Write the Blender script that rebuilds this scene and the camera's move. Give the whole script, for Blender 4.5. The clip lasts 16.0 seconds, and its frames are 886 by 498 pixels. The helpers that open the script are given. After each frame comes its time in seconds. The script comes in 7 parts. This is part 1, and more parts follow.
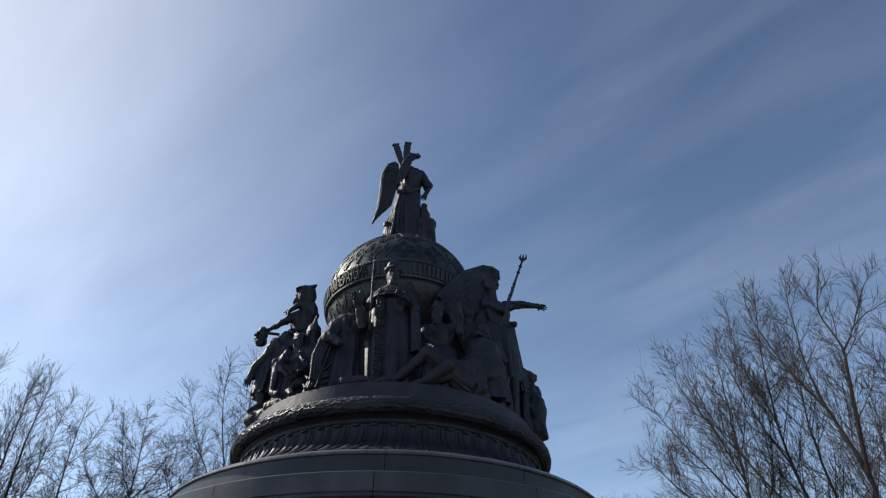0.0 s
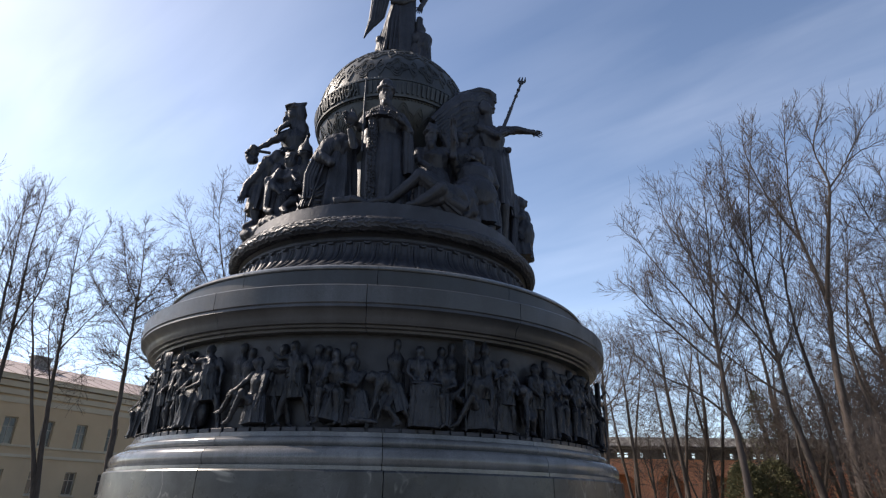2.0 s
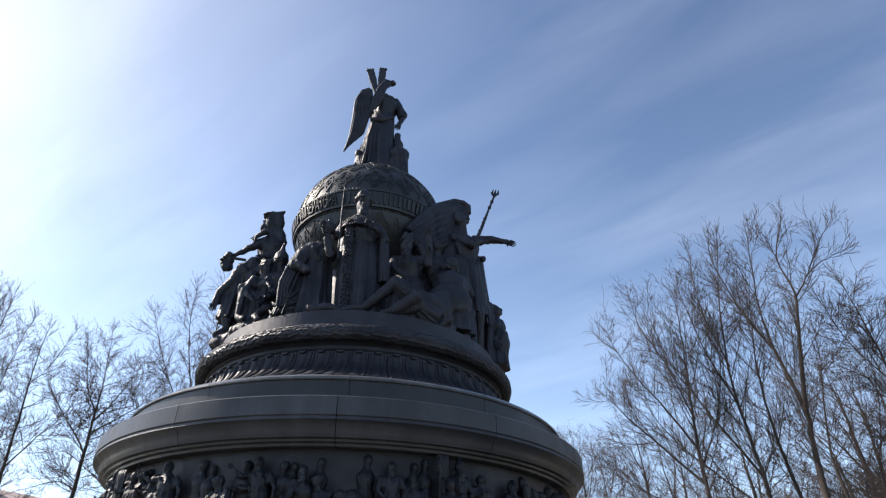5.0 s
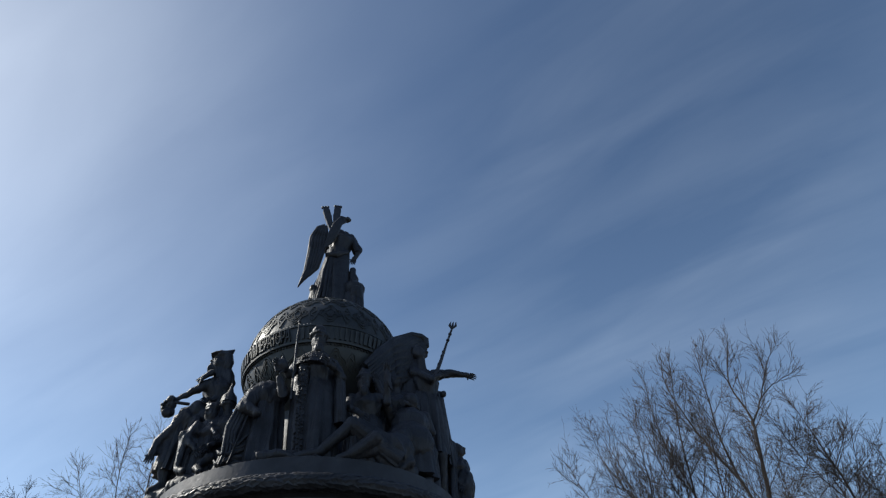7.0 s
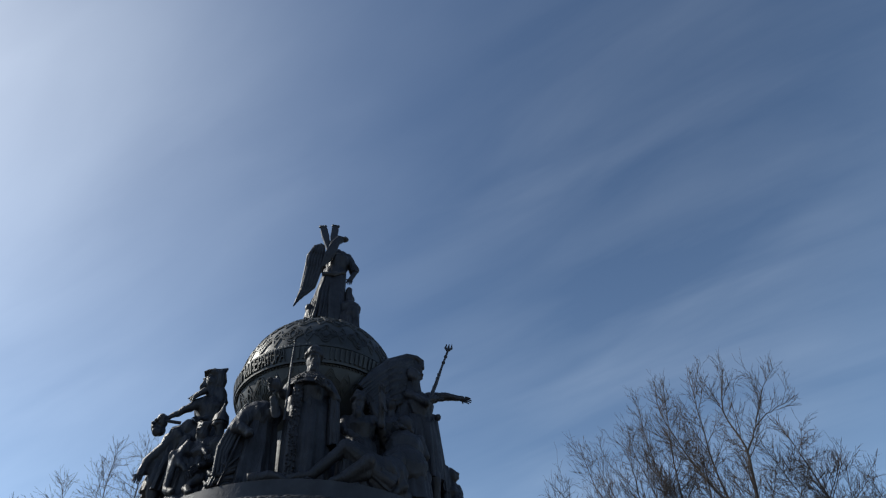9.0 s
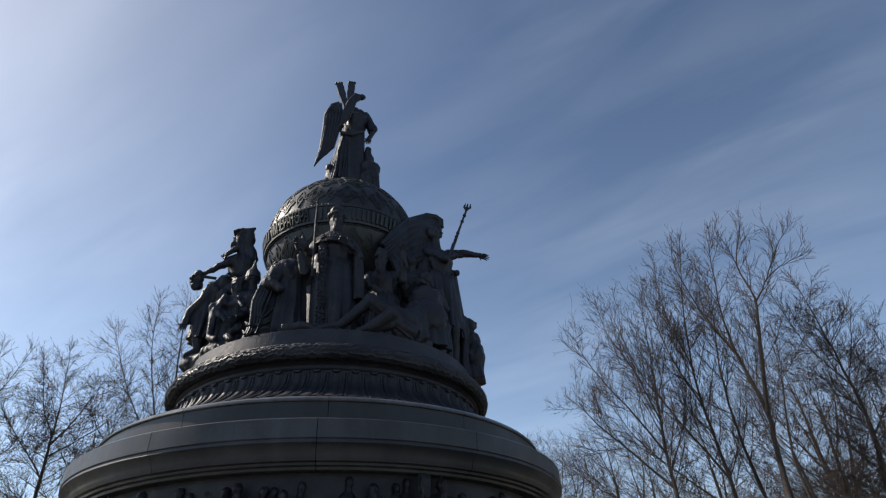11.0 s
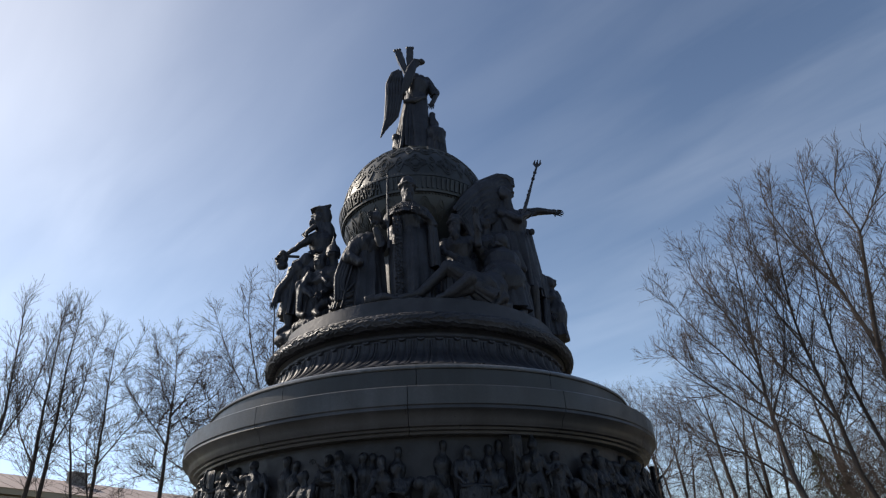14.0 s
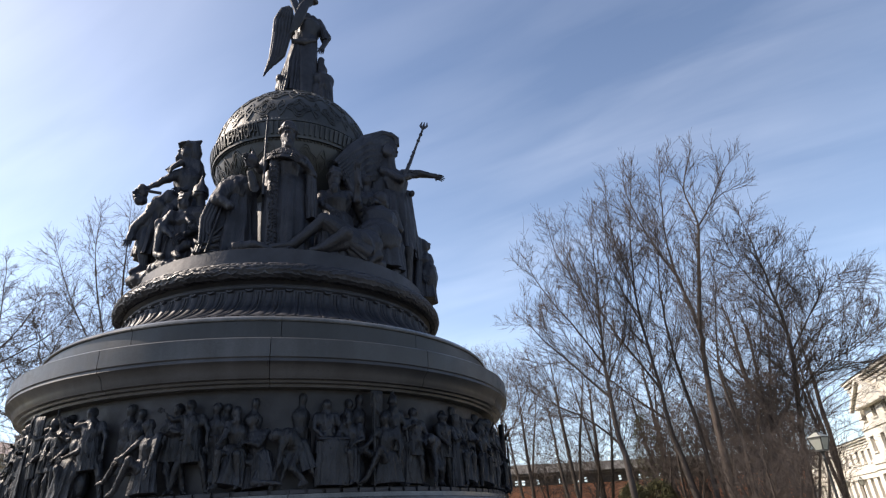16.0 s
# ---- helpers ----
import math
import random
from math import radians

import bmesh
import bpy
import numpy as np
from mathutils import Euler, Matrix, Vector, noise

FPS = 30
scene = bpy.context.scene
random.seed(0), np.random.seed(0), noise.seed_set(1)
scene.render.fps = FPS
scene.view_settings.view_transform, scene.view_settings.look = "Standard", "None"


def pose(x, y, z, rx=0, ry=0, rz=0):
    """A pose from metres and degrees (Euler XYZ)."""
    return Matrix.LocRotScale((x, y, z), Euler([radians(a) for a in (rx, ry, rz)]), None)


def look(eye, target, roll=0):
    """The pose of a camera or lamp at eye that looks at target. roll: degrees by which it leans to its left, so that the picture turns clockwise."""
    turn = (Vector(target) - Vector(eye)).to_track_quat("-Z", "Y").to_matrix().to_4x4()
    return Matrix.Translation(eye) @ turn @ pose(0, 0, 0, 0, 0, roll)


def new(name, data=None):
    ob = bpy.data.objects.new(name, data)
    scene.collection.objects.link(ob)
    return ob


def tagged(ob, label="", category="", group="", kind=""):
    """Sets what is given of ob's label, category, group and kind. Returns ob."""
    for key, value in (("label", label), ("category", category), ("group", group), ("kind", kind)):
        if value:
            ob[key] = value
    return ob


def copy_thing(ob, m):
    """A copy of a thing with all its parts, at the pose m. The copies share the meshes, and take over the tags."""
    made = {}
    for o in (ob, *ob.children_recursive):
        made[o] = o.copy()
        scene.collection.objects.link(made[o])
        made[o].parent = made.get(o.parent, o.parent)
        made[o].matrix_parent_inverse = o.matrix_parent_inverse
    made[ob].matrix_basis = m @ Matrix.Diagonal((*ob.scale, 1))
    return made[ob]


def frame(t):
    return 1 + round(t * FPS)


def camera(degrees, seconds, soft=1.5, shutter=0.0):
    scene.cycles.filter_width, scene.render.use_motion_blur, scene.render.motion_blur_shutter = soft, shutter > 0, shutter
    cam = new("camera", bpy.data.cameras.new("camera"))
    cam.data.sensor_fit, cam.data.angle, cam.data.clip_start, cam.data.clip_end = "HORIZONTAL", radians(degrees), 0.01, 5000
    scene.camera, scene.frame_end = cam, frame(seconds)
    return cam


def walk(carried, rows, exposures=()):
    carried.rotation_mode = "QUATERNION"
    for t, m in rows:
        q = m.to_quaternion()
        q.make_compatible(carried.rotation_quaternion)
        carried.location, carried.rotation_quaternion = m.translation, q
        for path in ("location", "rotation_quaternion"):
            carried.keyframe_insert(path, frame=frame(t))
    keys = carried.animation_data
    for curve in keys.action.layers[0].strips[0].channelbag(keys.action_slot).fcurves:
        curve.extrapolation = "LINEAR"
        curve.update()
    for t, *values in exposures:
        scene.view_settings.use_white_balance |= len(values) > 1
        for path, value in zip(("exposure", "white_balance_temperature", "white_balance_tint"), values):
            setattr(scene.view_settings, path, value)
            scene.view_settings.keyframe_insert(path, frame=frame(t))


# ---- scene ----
cam = camera(73.68, 16.0, soft=1.25)
PATH = [
    (0.0, (0.088, -12.584, 1.493), (0.691, -4.938, 7.909), -0.22),
    (0.5, (0.091, -12.617, 1.479), (0.693, -5.237, 8.200), 0.55),
    (1.0, (0.075, -12.617, 1.495), (0.806, -4.489, 7.276), 1.22),
    (1.5, (0.057, -12.596, 1.502), (0.811, -3.745, 6.094), 1.37),
    (2.0, (0.077, -12.484, 1.500), (0.962, -3.333, 5.434), 1.03),
    (2.5, (0.079, -12.481, 1.493), (0.950, -3.282, 5.316), 1.52),
    (3.0, (0.088, -12.484, 1.489), (1.082, -3.302, 5.323), 0.92),
    (3.5, (0.084, -12.491, 1.487), (1.235, -3.339, 5.349), 0.84),
    (4.0, (0.093, -12.485, 1.490), (1.385, -3.333, 5.308), 0.30),
    (4.5, (0.105, -12.479, 1.484), (1.360, -3.575, 5.860), 0.05),
    (5.0, (0.115, -12.507, 1.516), (1.266, -4.249, 7.037), 0.13),
    (5.2, (0.117, -12.523, 1.507), (1.233, -4.656, 7.578), 0.80),
    (7.3, (-0.020, -12.354, 1.619), (1.843, -5.864, 8.996), -6.62),
    (7.5, (-0.024, -12.365, 1.631), (1.882, -6.063, 9.158), -6.84),
    (8.0, (-0.042, -12.343, 1.639), (1.897, -6.181, 9.272), -6.59),
    (8.5, (-0.047, -12.360, 1.614), (1.776, -6.085, 9.184), -5.55),
    (9.0, (-0.074, -12.367, 1.612), (1.749, -5.950, 9.062), -5.20),
    (9.5, (-0.073, -12.379, 1.576), (1.536, -5.296, 8.449), -2.71),
    (10.0, (-0.065, -12.390, 1.586), (1.590, -4.829, 7.917), -2.26),
    (10.2, (-0.081, -12.437, 1.570), (1.749, -4.766, 7.719), -2.62),
    (12.3, (-0.039, -12.639, 1.744), (1.068, -4.268, 7.101), -2.64),
    (12.5, (-0.041, -12.655, 1.746), (0.932, -4.272, 7.111), -1.49),
    (13.0, (-0.065, -12.652, 1.734), (0.818, -4.218, 7.034), -1.51),
    (13.5, (-0.056, -12.655, 1.732), (0.614, -4.284, 7.162), -2.93),
    (14.0, (-0.046, -12.621, 1.724), (0.416, -4.026, 6.814), -3.08),
    (14.5, (-0.062, -12.625, 1.729), (0.486, -4.010, 6.778), -2.43),
    (15.0, (-0.073, -12.606, 1.749), (0.739, -3.912, 6.622), -1.82),
    (15.5, (-0.089, -12.603, 1.785), (1.967, -3.923, 6.305), -4.91),
    (15.7, (-0.087, -12.608, 1.758), (2.395, -3.935, 6.073), -4.88),
    (16.0, (-0.086, -12.596, 1.734), (2.469, -3.970, 6.099), -3.86),
]
HALO_WIDE, HALO_NEAR, CIRRUS, HAZE = 0.39, 0.08, 0.15, 0.53
SKY_STRENGTH, SUN_STRENGTH = 0.114, 5.0
EXP = 0.85
EXPOSURES = [(0.0, -0.78, 6850, 10), (0.5, -0.97, 6800, 10), (1.0, -1.0, 7000, 12), (1.5, -0.86, 7250, 14), (2.0, -0.24, 7200, 16), (2.5, 0.06, 7300, 16), (4.0, 0.06, 7300, 16), (4.5, 0.06, 7200, 15),
             (5.0, -0.15, 6950, 14), (5.2, -0.3, 6850, 13), (7.3, -0.89, 6550, 7), (9.0, -0.91, 6550, 7), (9.5, -0.89, 6800, 9), (10.0, -0.87, 6950, 11), (12.3, -0.7, 7150, 12), (15.0, -0.72, 7300, 13),
             (15.5, -0.48, 7400, 15), (16.0, -0.06, 7450, 16)]
walk(cam, [(t, look(e, g, r)) for t, e, g, r in PATH], [(t, EXP + v, w, g) for t, v, w, g in EXPOSURES])

# ---- sky and sun ----
SUN_AZ, SUN_EL = radians(68), radians(39)      # azimuth counted from +y towards -x
SUN_DIR = Vector((-math.sin(SUN_AZ) * math.cos(SUN_EL), math.cos(SUN_AZ) * math.cos(SUN_EL), math.sin(SUN_EL)))
world = bpy.data.worlds.new("sky")
scene.world = world
world.use_nodes = True
wn, wl = world.node_tree.nodes, world.node_tree.links
wn.clear()


def wnode(kind, **values):
    n = wn.new(kind)
    for k, v in values.items():
        if k in n.inputs:
            n.inputs[k].default_value = v
    return n


sky = wn.new("ShaderNodeTexSky")
sky.sky_type = "NISHITA"
sky.sun_disc = False
sky.sun_elevation = SUN_EL
sky.sun_rotation = -SUN_AZ
sky.air_density, sky.dust_density, sky.ozone_density = 1.0, 0.2, 4.0
coord = wn.new("ShaderNodeTexCoord")
# milky glow of thin haze round the sun
dot = wn.new("ShaderNodeVectorMath")
dot.operation = "DOT_PRODUCT"
wl.new(coord.outputs["Generated"], dot.inputs[0])
dot.inputs[1].default_value = SUN_DIR
clampd = wn.new("ShaderNodeClamp")
wl.new(dot.outputs["Value"], clampd.inputs["Value"])


def wmath(op, a, b=None):
    n = wn.new("ShaderNodeMath")
    n.operation = op
    for i, v in enumerate((a, b)):
        if v is None:
            continue
        if isinstance(v, (int, float)):
            n.inputs[i].default_value = v
        else:
            wl.new(v, n.inputs[i])
    return n.outputs[0]


halo = wmath("ADD", wmath("MULTIPLY", wmath("POWER", clampd.outputs[0], 6.0), HALO_WIDE),
             wmath("MULTIPLY", wmath("POWER", clampd.outputs[0], 16.0), HALO_NEAR))
# streaks of cirrus on a high flat layer, drawn out along one direction
sep = wn.new("ShaderNodeSeparateXYZ")
wl.new(coord.outputs["Generated"], sep.inputs[0])
high = wmath("ADD", wmath("MAXIMUM", sep.outputs["Z"], 0.02), 0.12)
flat = wn.new("ShaderNodeCombineXYZ")
wl.new(wmath("DIVIDE", sep.outputs["X"], high), flat.inputs[0])
wl.new(wmath("DIVIDE", sep.outputs["Y"], high), flat.inputs[1])


def cloud(angle, scale, size, lo, hi, detail):
    mapping = wn.new("ShaderNodeMapping")
    wl.new(flat.outputs[0], mapping.inputs["Vector"])
    mapping.inputs["Rotation"].default_value = (0, 0, radians(angle))
    stretch = wn.new("ShaderNodeMapping")
    wl.new(mapping.outputs[0], stretch.inputs["Vector"])
    stretch.inputs["Scale"].default_value = scale
    cirrus = wnode("ShaderNodeTexNoise", Scale=size, Detail=detail, Roughness=0.5, Distortion=0.35)
    wl.new(stretch.outputs[0], cirrus.inputs["Vector"])
    ramp = wn.new("ShaderNodeValToRGB")
    ramp.color_ramp.elements[0].position, ramp.color_ramp.elements[1].position = lo, hi
    wl.new(cirrus.outputs["Fac"], ramp.inputs[0])
    return ramp.outputs["Color"]


streaks = wmath("MULTIPLY", cloud(45, (0.6, 2.2, 1), 2.6, 0.36, 0.82, 7.0), cloud(40, (0.8, 1.3, 1), 0.9, 0.34, 0.66, 3.0))
ice = wmath("MULTIPLY", streaks, CIRRUS)
# pale band of haze above the horizon, thinner away from the sun
low = wmath("POWER", wmath("SUBTRACT", 1.0, wmath("ABSOLUTE", sep.outputs["Z"])), 2.7)
veil = wmath("MULTIPLY", wmath("MULTIPLY", low, HAZE), wmath("ADD", wmath("MULTIPLY", dot.outputs["Value"], 0.5), 0.82))


def tinted(colour, amount):
    n = wn.new("ShaderNodeVectorMath")
    n.operation = "SCALE"
    n.inputs[0].default_value = colour
    wl.new(amount, n.inputs["Scale"])
    return n.outputs[0]


extra = wn.new("ShaderNodeVectorMath")
extra.operation = "ADD"
wl.new(tinted((1.0, 0.97, 0.86), halo), extra.inputs[0])
thin = wn.new("ShaderNodeVectorMath")
thin.operation = "ADD"
wl.new(tinted((0.52, 0.72, 1.0), veil), thin.inputs[0])
wl.new(tinted((0.86, 0.93, 1.0), ice), thin.inputs[1])
wl.new(thin.outputs[0], extra.inputs[1])
skys = wn.new("ShaderNodeVectorMath")
skys.operation = "SCALE"
wl.new(sky.outputs[0], skys.inputs[0])
skys.inputs["Scale"].default_value = SKY_STRENGTH
total = wn.new("ShaderNodeVectorMath")
total.operation = "ADD"
wl.new(skys.outputs[0], total.inputs[0])
wl.new(extra.outputs[0], total.inputs[1])
background = wn.new("ShaderNodeBackground")
background.inputs["Strength"].default_value = 1.0
wl.new(total.outputs[0], background.inputs["Color"])
wout = wn.new("ShaderNodeOutputWorld")
wl.new(background.outputs[0], wout.inputs["Surface"])

sun = new("sun", bpy.data.lights.new("sun", "SUN"))
sun.data.energy, sun.data.angle, sun.data.color = SUN_STRENGTH, radians(0.6), (1.0, 0.95, 0.86)
sun.matrix_world = look(SUN_DIR * 80, (0, 0, 0))


# ---- materials ----
class Mat:
    """A node material with a principled shader and a few helpers."""

    def __init__(self, name, rough=0.6, metal=0.0, spec=0.5):
        self.m = bpy.data.materials.new(name)
        self.m.use_nodes = True
        self.t = self.m.node_tree
        self.b = self.t.nodes["Principled BSDF"]
        self.b.inputs["Roughness"].default_value = rough
        self.b.inputs["Metallic"].default_value = metal
        self.b.inputs["Specular IOR Level"].default_value = spec
        self.co = self.t.nodes.new("ShaderNodeTexCoord").outputs["Object"]

    def scaled(self, s):
        n = self.t.nodes.new("ShaderNodeMapping")
        n.inputs["Scale"].default_value = s
        self.t.links.new(self.co, n.inputs[0])
        return n.outputs[0]

    def noise(self, scale, detail=4.0, rough=0.55, distort=0.0, vec=None):
        n = self.t.nodes.new("ShaderNodeTexNoise")
        for k, v in (("Scale", scale), ("Detail", detail), ("Roughness", rough), ("Distortion", distort)):
            n.inputs[k].default_value = v
        self.t.links.new(vec if vec is not None else self.co, n.inputs["Vector"])
        return n.outputs["Fac"]

    def voronoi(self, scale, feature="F1", vec=None):
        n = self.t.nodes.new("ShaderNodeTexVoronoi")
        n.feature = feature
        n.inputs["Scale"].default_value = scale
        self.t.links.new(vec if vec is not None else self.co, n.inputs["Vector"])
        return n.outputs["Distance"]

    def ramp(self, fac, *stops):
        n = self.t.nodes.new("ShaderNodeValToRGB")
        el = n.color_ramp.elements
        while len(el) < len(stops):
            el.new(0.5)
        for e, (p, c) in zip(el, stops):
            e.position = p
            e.color = (*c, 1) if len(c) == 3 else c
        self.t.links.new(fac, n.inputs[0])
        return n.outputs["Color"]

    def mix(self, a, b, fac, mode="MIX"):
        n = self.t.nodes.new("ShaderNodeMix")
        n.data_type, n.blend_type = "RGBA", mode
        for sock, v in ((n.inputs[0], fac), (n.inputs[6], a), (n.inputs[7], b)):
            if isinstance(v, (int, float)):
                sock.default_value = v
            elif isinstance(v, tuple):
                sock.default_value = (*v, 1)
            else:
                self.t.links.new(v, sock)
        return n.outputs[2]

    def random(self):
        return self.t.nodes.new("ShaderNodeObjectInfo").outputs["Random"]

    def island(self):
        return self.t.nodes.new("ShaderNodeNewGeometry").outputs["Random Per Island"]

    def color(self, c):
        if isinstance(c, tuple):
            self.b.inputs["Base Color"].default_value = (*c, 1)
        else:
            self.t.links.new(c, self.b.inputs["Base Color"])
        return self

    def rough(self, sock):
        self.t.links.new(sock, self.b.inputs["Roughness"])
        return self

    def bump(self, sock, strength=0.3, distance=0.02):
        n = self.t.nodes.new("ShaderNodeBump")
        n.inputs["Strength"].default_value, n.inputs["Distance"].default_value = strength, distance
        self.t.links.new(sock, n.inputs["Height"])
        self.t.links.new(n.outputs[0], self.b.inputs["Normal"])
        return self


def grey(v):
    return (v, v, v)


def make_bronze(name, dark, light, rough_lo=0.42, rough_hi=0.68):
    k = Mat(name, 0.55, 0.35, 0.4)
    big, fine = k.noise(1.3, 6, 0.6), k.noise(14, 5, 0.6)
    k.color(k.mix(k.ramp(big, (0.3, dark), (0.72, light)), (0.066, 0.070, 0.074), k.ramp(k.noise(3.1, 8, 0.7), (0.55, grey(0)), (0.8, grey(0.55)))))
    k.rough(k.ramp(k.noise(6, 6, 0.65), (0.3, grey(rough_lo)), (0.75, grey(rough_hi))))
    k.bump(fine, 0.35, 0.015)
    return k.m


def make_granite(name, base, gloss, vein=0.0):
    k = Mat(name, gloss, 0.0, 0.35)
    speck = k.ramp(k.voronoi(130), (0.1, tuple(v * 0.55 for v in base)), (0.45, base), (0.8, tuple(min(1, v * 1.5) for v in base)))
    cloud = k.ramp(k.noise(0.9, 6, 0.6), (0.3, grey(0.62)), (0.7, grey(1.15)))
    c = k.mix(speck, cloud, 1.0, "MULTIPLY")
    streak = k.ramp(k.noise(1.0, 5, 0.6, 0.4, k.scaled((3.2, 3.2, 0.35))), (0.42, grey(0.72)), (0.62, grey(1.0)))
    c = k.mix(c, streak, 0.8, "MULTIPLY")
    if vein:
        v = k.ramp(k.noise(0.5, 5, 0.55, 0.6, k.scaled((1.0, 1.0, 0.75))), (0.494, grey(0)), (0.5, grey(vein)), (0.506, grey(0)))
        v = k.mix(v, k.ramp(k.noise(1.3, 4), (0.45, grey(0)), (0.6, grey(1))), 1.0, "MULTIPLY")
        c = k.mix(c, k.ramp(k.noise(2.2, 7, 0.7, 0.8), (0.35, grey(0.6)), (0.65, grey(1.35))), 1.0, "MULTIPLY")
        c = k.mix(c, (0.42, 0.40, 0.37), v)
    c = k.mix(c, k.ramp(k.random(), (0, grey(0.82)), (1, grey(1.12))), 1.0, "MULTIPLY")
    k.color(c)
    k.rough(k.ramp(k.noise(2.4, 6, 0.65), (0.3, grey(gloss * 0.75)), (0.75, grey(gloss * 1.5))))
    k.bump(k.noise(55, 3), 0.08, 0.004)
    return k.m


BRONZE = make_bronze("dark_bronze", (0.017, 0.0185, 0.025), (0.045, 0.0475, 0.061))
BRONZE_DARK = make_bronze("blackened_bronze", (0.014, 0.0142, 0.018), (0.036, 0.0357, 0.042))
BRONZE_ORB = make_bronze("grey_green_bronze", (0.022, 0.0255, 0.031), (0.056, 0.062, 0.071), 0.4, 0.65)
BRONZE_BRIGHT = make_bronze("worn_bronze", (0.22, 0.21, 0.18), (0.36, 0.34, 0.29), 0.35, 0.55)
GRANITE = make_granite("grey_granite", (0.047, 0.0480, 0.0540), 0.36)
GRANITE_POLISHED = make_granite("polished_granite", (0.118, 0.120, 0.126), 0.17)
GRANITE_DARK = make_granite("dark_granite", (0.024, 0.024, 0.0275), 0.34)
GRANITE_DRUM = make_granite("veined_granite", (0.033, 0.0335, 0.0365), 0.28, 0.4)


def make_bark(name, a, b):
    k = Mat(name, 0.9, 0, 0.2)
    n = k.noise(3, 6, 0.65, 0.3, k.scaled((4, 4, 0.7)))
    k.color(k.mix(k.ramp(n, (0.3, a), (0.7, b)), k.ramp(k.noise(0.5, 3), (0.3, grey(0.75)), (0.7, grey(1.2))), 1.0, "MULTIPLY"))
    k.bump(n, 0.6, 0.03)
    return k.m


BARK_DARK = make_bark("dark_bark", (0.031, 0.026, 0.025), (0.078, 0.065, 0.061))
BARK_BROWN = make_bark("brown_bark", (0.034, 0.027, 0.024), (0.085, 0.068, 0.060))
TWIG = make_bark("twig_bark", (0.044, 0.037, 0.036), (0.105, 0.086, 0.080))


def make_plaster(name, base, stain):
    k = Mat(name, 0.9, 0, 0.3)
    c = k.mix(k.ramp(k.noise(0.35, 6, 0.6), (0.3, tuple(v * 0.86 for v in base)), (0.7, base)), stain,
              k.ramp(k.noise(0.6, 8, 0.7, 0.2, k.scaled((1.5, 1.5, 0.3))), (0.55, grey(0)), (0.85, grey(0.45))))
    k.color(c)
    k.bump(k.noise(25, 5), 0.15, 0.01)
    return k.m


PLASTER_YELLOW = make_plaster("ochre_plaster", (0.45, 0.335, 0.225), (0.33, 0.255, 0.185))
PLASTER_TRIM = make_plaster("pale_trim", (0.45, 0.385, 0.30), (0.33, 0.29, 0.24))
PLASTER_WHITE = make_plaster("white_plaster", (0.64, 0.615, 0.56), (0.48, 0.45, 0.41))
ROOF_METAL = make_plaster("faded_roof_sheet", (0.40, 0.33, 0.31), (0.30, 0.25, 0.23))
k = Mat("window_glass", 0.08, 0.0, 0.6)
k.color(k.ramp(k.random(), (0, (0.02, 0.022, 0.025)), (1, (0.05, 0.052, 0.055))))
GLASS_DARK = k.m
k = Mat("painted_frame", 0.5)
k.color(k.ramp(k.noise(4, 4), (0.3, (0.20, 0.175, 0.15)), (0.7, (0.30, 0.27, 0.23))))
FRAME = k.m
k = Mat("weathered_shingle", 0.9, 0, 0.2)
k.color(k.mix(k.ramp(k.noise(2.5, 6, 0.7, 0, k.scaled((6, 1, 0.4))), (0.3, (0.10, 0.095, 0.09)), (0.7, (0.24, 0.23, 0.22))), k.ramp(k.random(), (0, grey(0.75)), (1, grey(1.15))), 1.0, "MULTIPLY"))
SHINGLE = k.m
k = Mat("grey_timber", 0.85, 0, 0.2)
k.color(k.ramp(k.noise(2, 6, 0.7, 0, k.scaled((1, 1, 8))), (0.3, (0.07, 0.06, 0.05)), (0.7, (0.16, 0.14, 0.12))))
TIMBER = k.m
k = Mat("red_brick", 0.9, 0, 0.2)
bt = k.t.nodes.new("ShaderNodeTexBrick")
bt.inputs["Color1"].default_value = (0.52, 0.175, 0.085, 1)
bt.inputs["Color2"].default_value = (0.64, 0.255, 0.135, 1)
bt.inputs["Mortar"].default_value = (0.36, 0.24, 0.17, 1)
for key, v in (("Scale", 1.0), ("Mortar Size", 0.012), ("Brick Width", 0.30), ("Row Height", 0.09)):
    bt.inputs[key].default_value = v
rot = k.t.nodes.new("ShaderNodeMapping")
rot.inputs["Rotation"].default_value = (radians(90), 0, 0)
k.t.links.new(k.co, rot.inputs[0])
k.t.links.new(rot.outputs[0], bt.inputs["Vector"])
k.color(k.mix(bt.outputs["Color"], k.ramp(k.noise(0.7, 7, 0.65), (0.3, grey(0.7)), (0.72, grey(1.2))), 1.0, "MULTIPLY"))
BRICK = k.m
k = Mat("dry_grass", 0.95, 0, 0.1)
k.color(k.mix(k.ramp(k.noise(1.6, 8, 0.7), (0.3, (0.10, 0.095, 0.045)), (0.7, (0.24, 0.21, 0.12))), k.ramp(k.noise(0.15, 4), (0.35, grey(0.75)), (0.65, grey(1.2))), 1.0, "MULTIPLY"))
k.bump(k.noise(30, 6, 0.7), 0.6, 0.05)
GRASS = k.m
k = Mat("grey_paving", 0.85, 0, 0.3)
k.color(k.ramp(k.noise(2.0, 8, 0.7), (0.3, (0.09, 0.088, 0.085)), (0.7, (0.15, 0.147, 0.14))))
k.bump(k.noise(40, 4), 0.2, 0.01)
PAVING = k.m
k = Mat("conifer_green", 0.8, 0, 0.25)
k.color(k.ramp(k.island(), (0.0, (0.036, 0.038, 0.018)), (1.0, (0.115, 0.108, 0.055))))
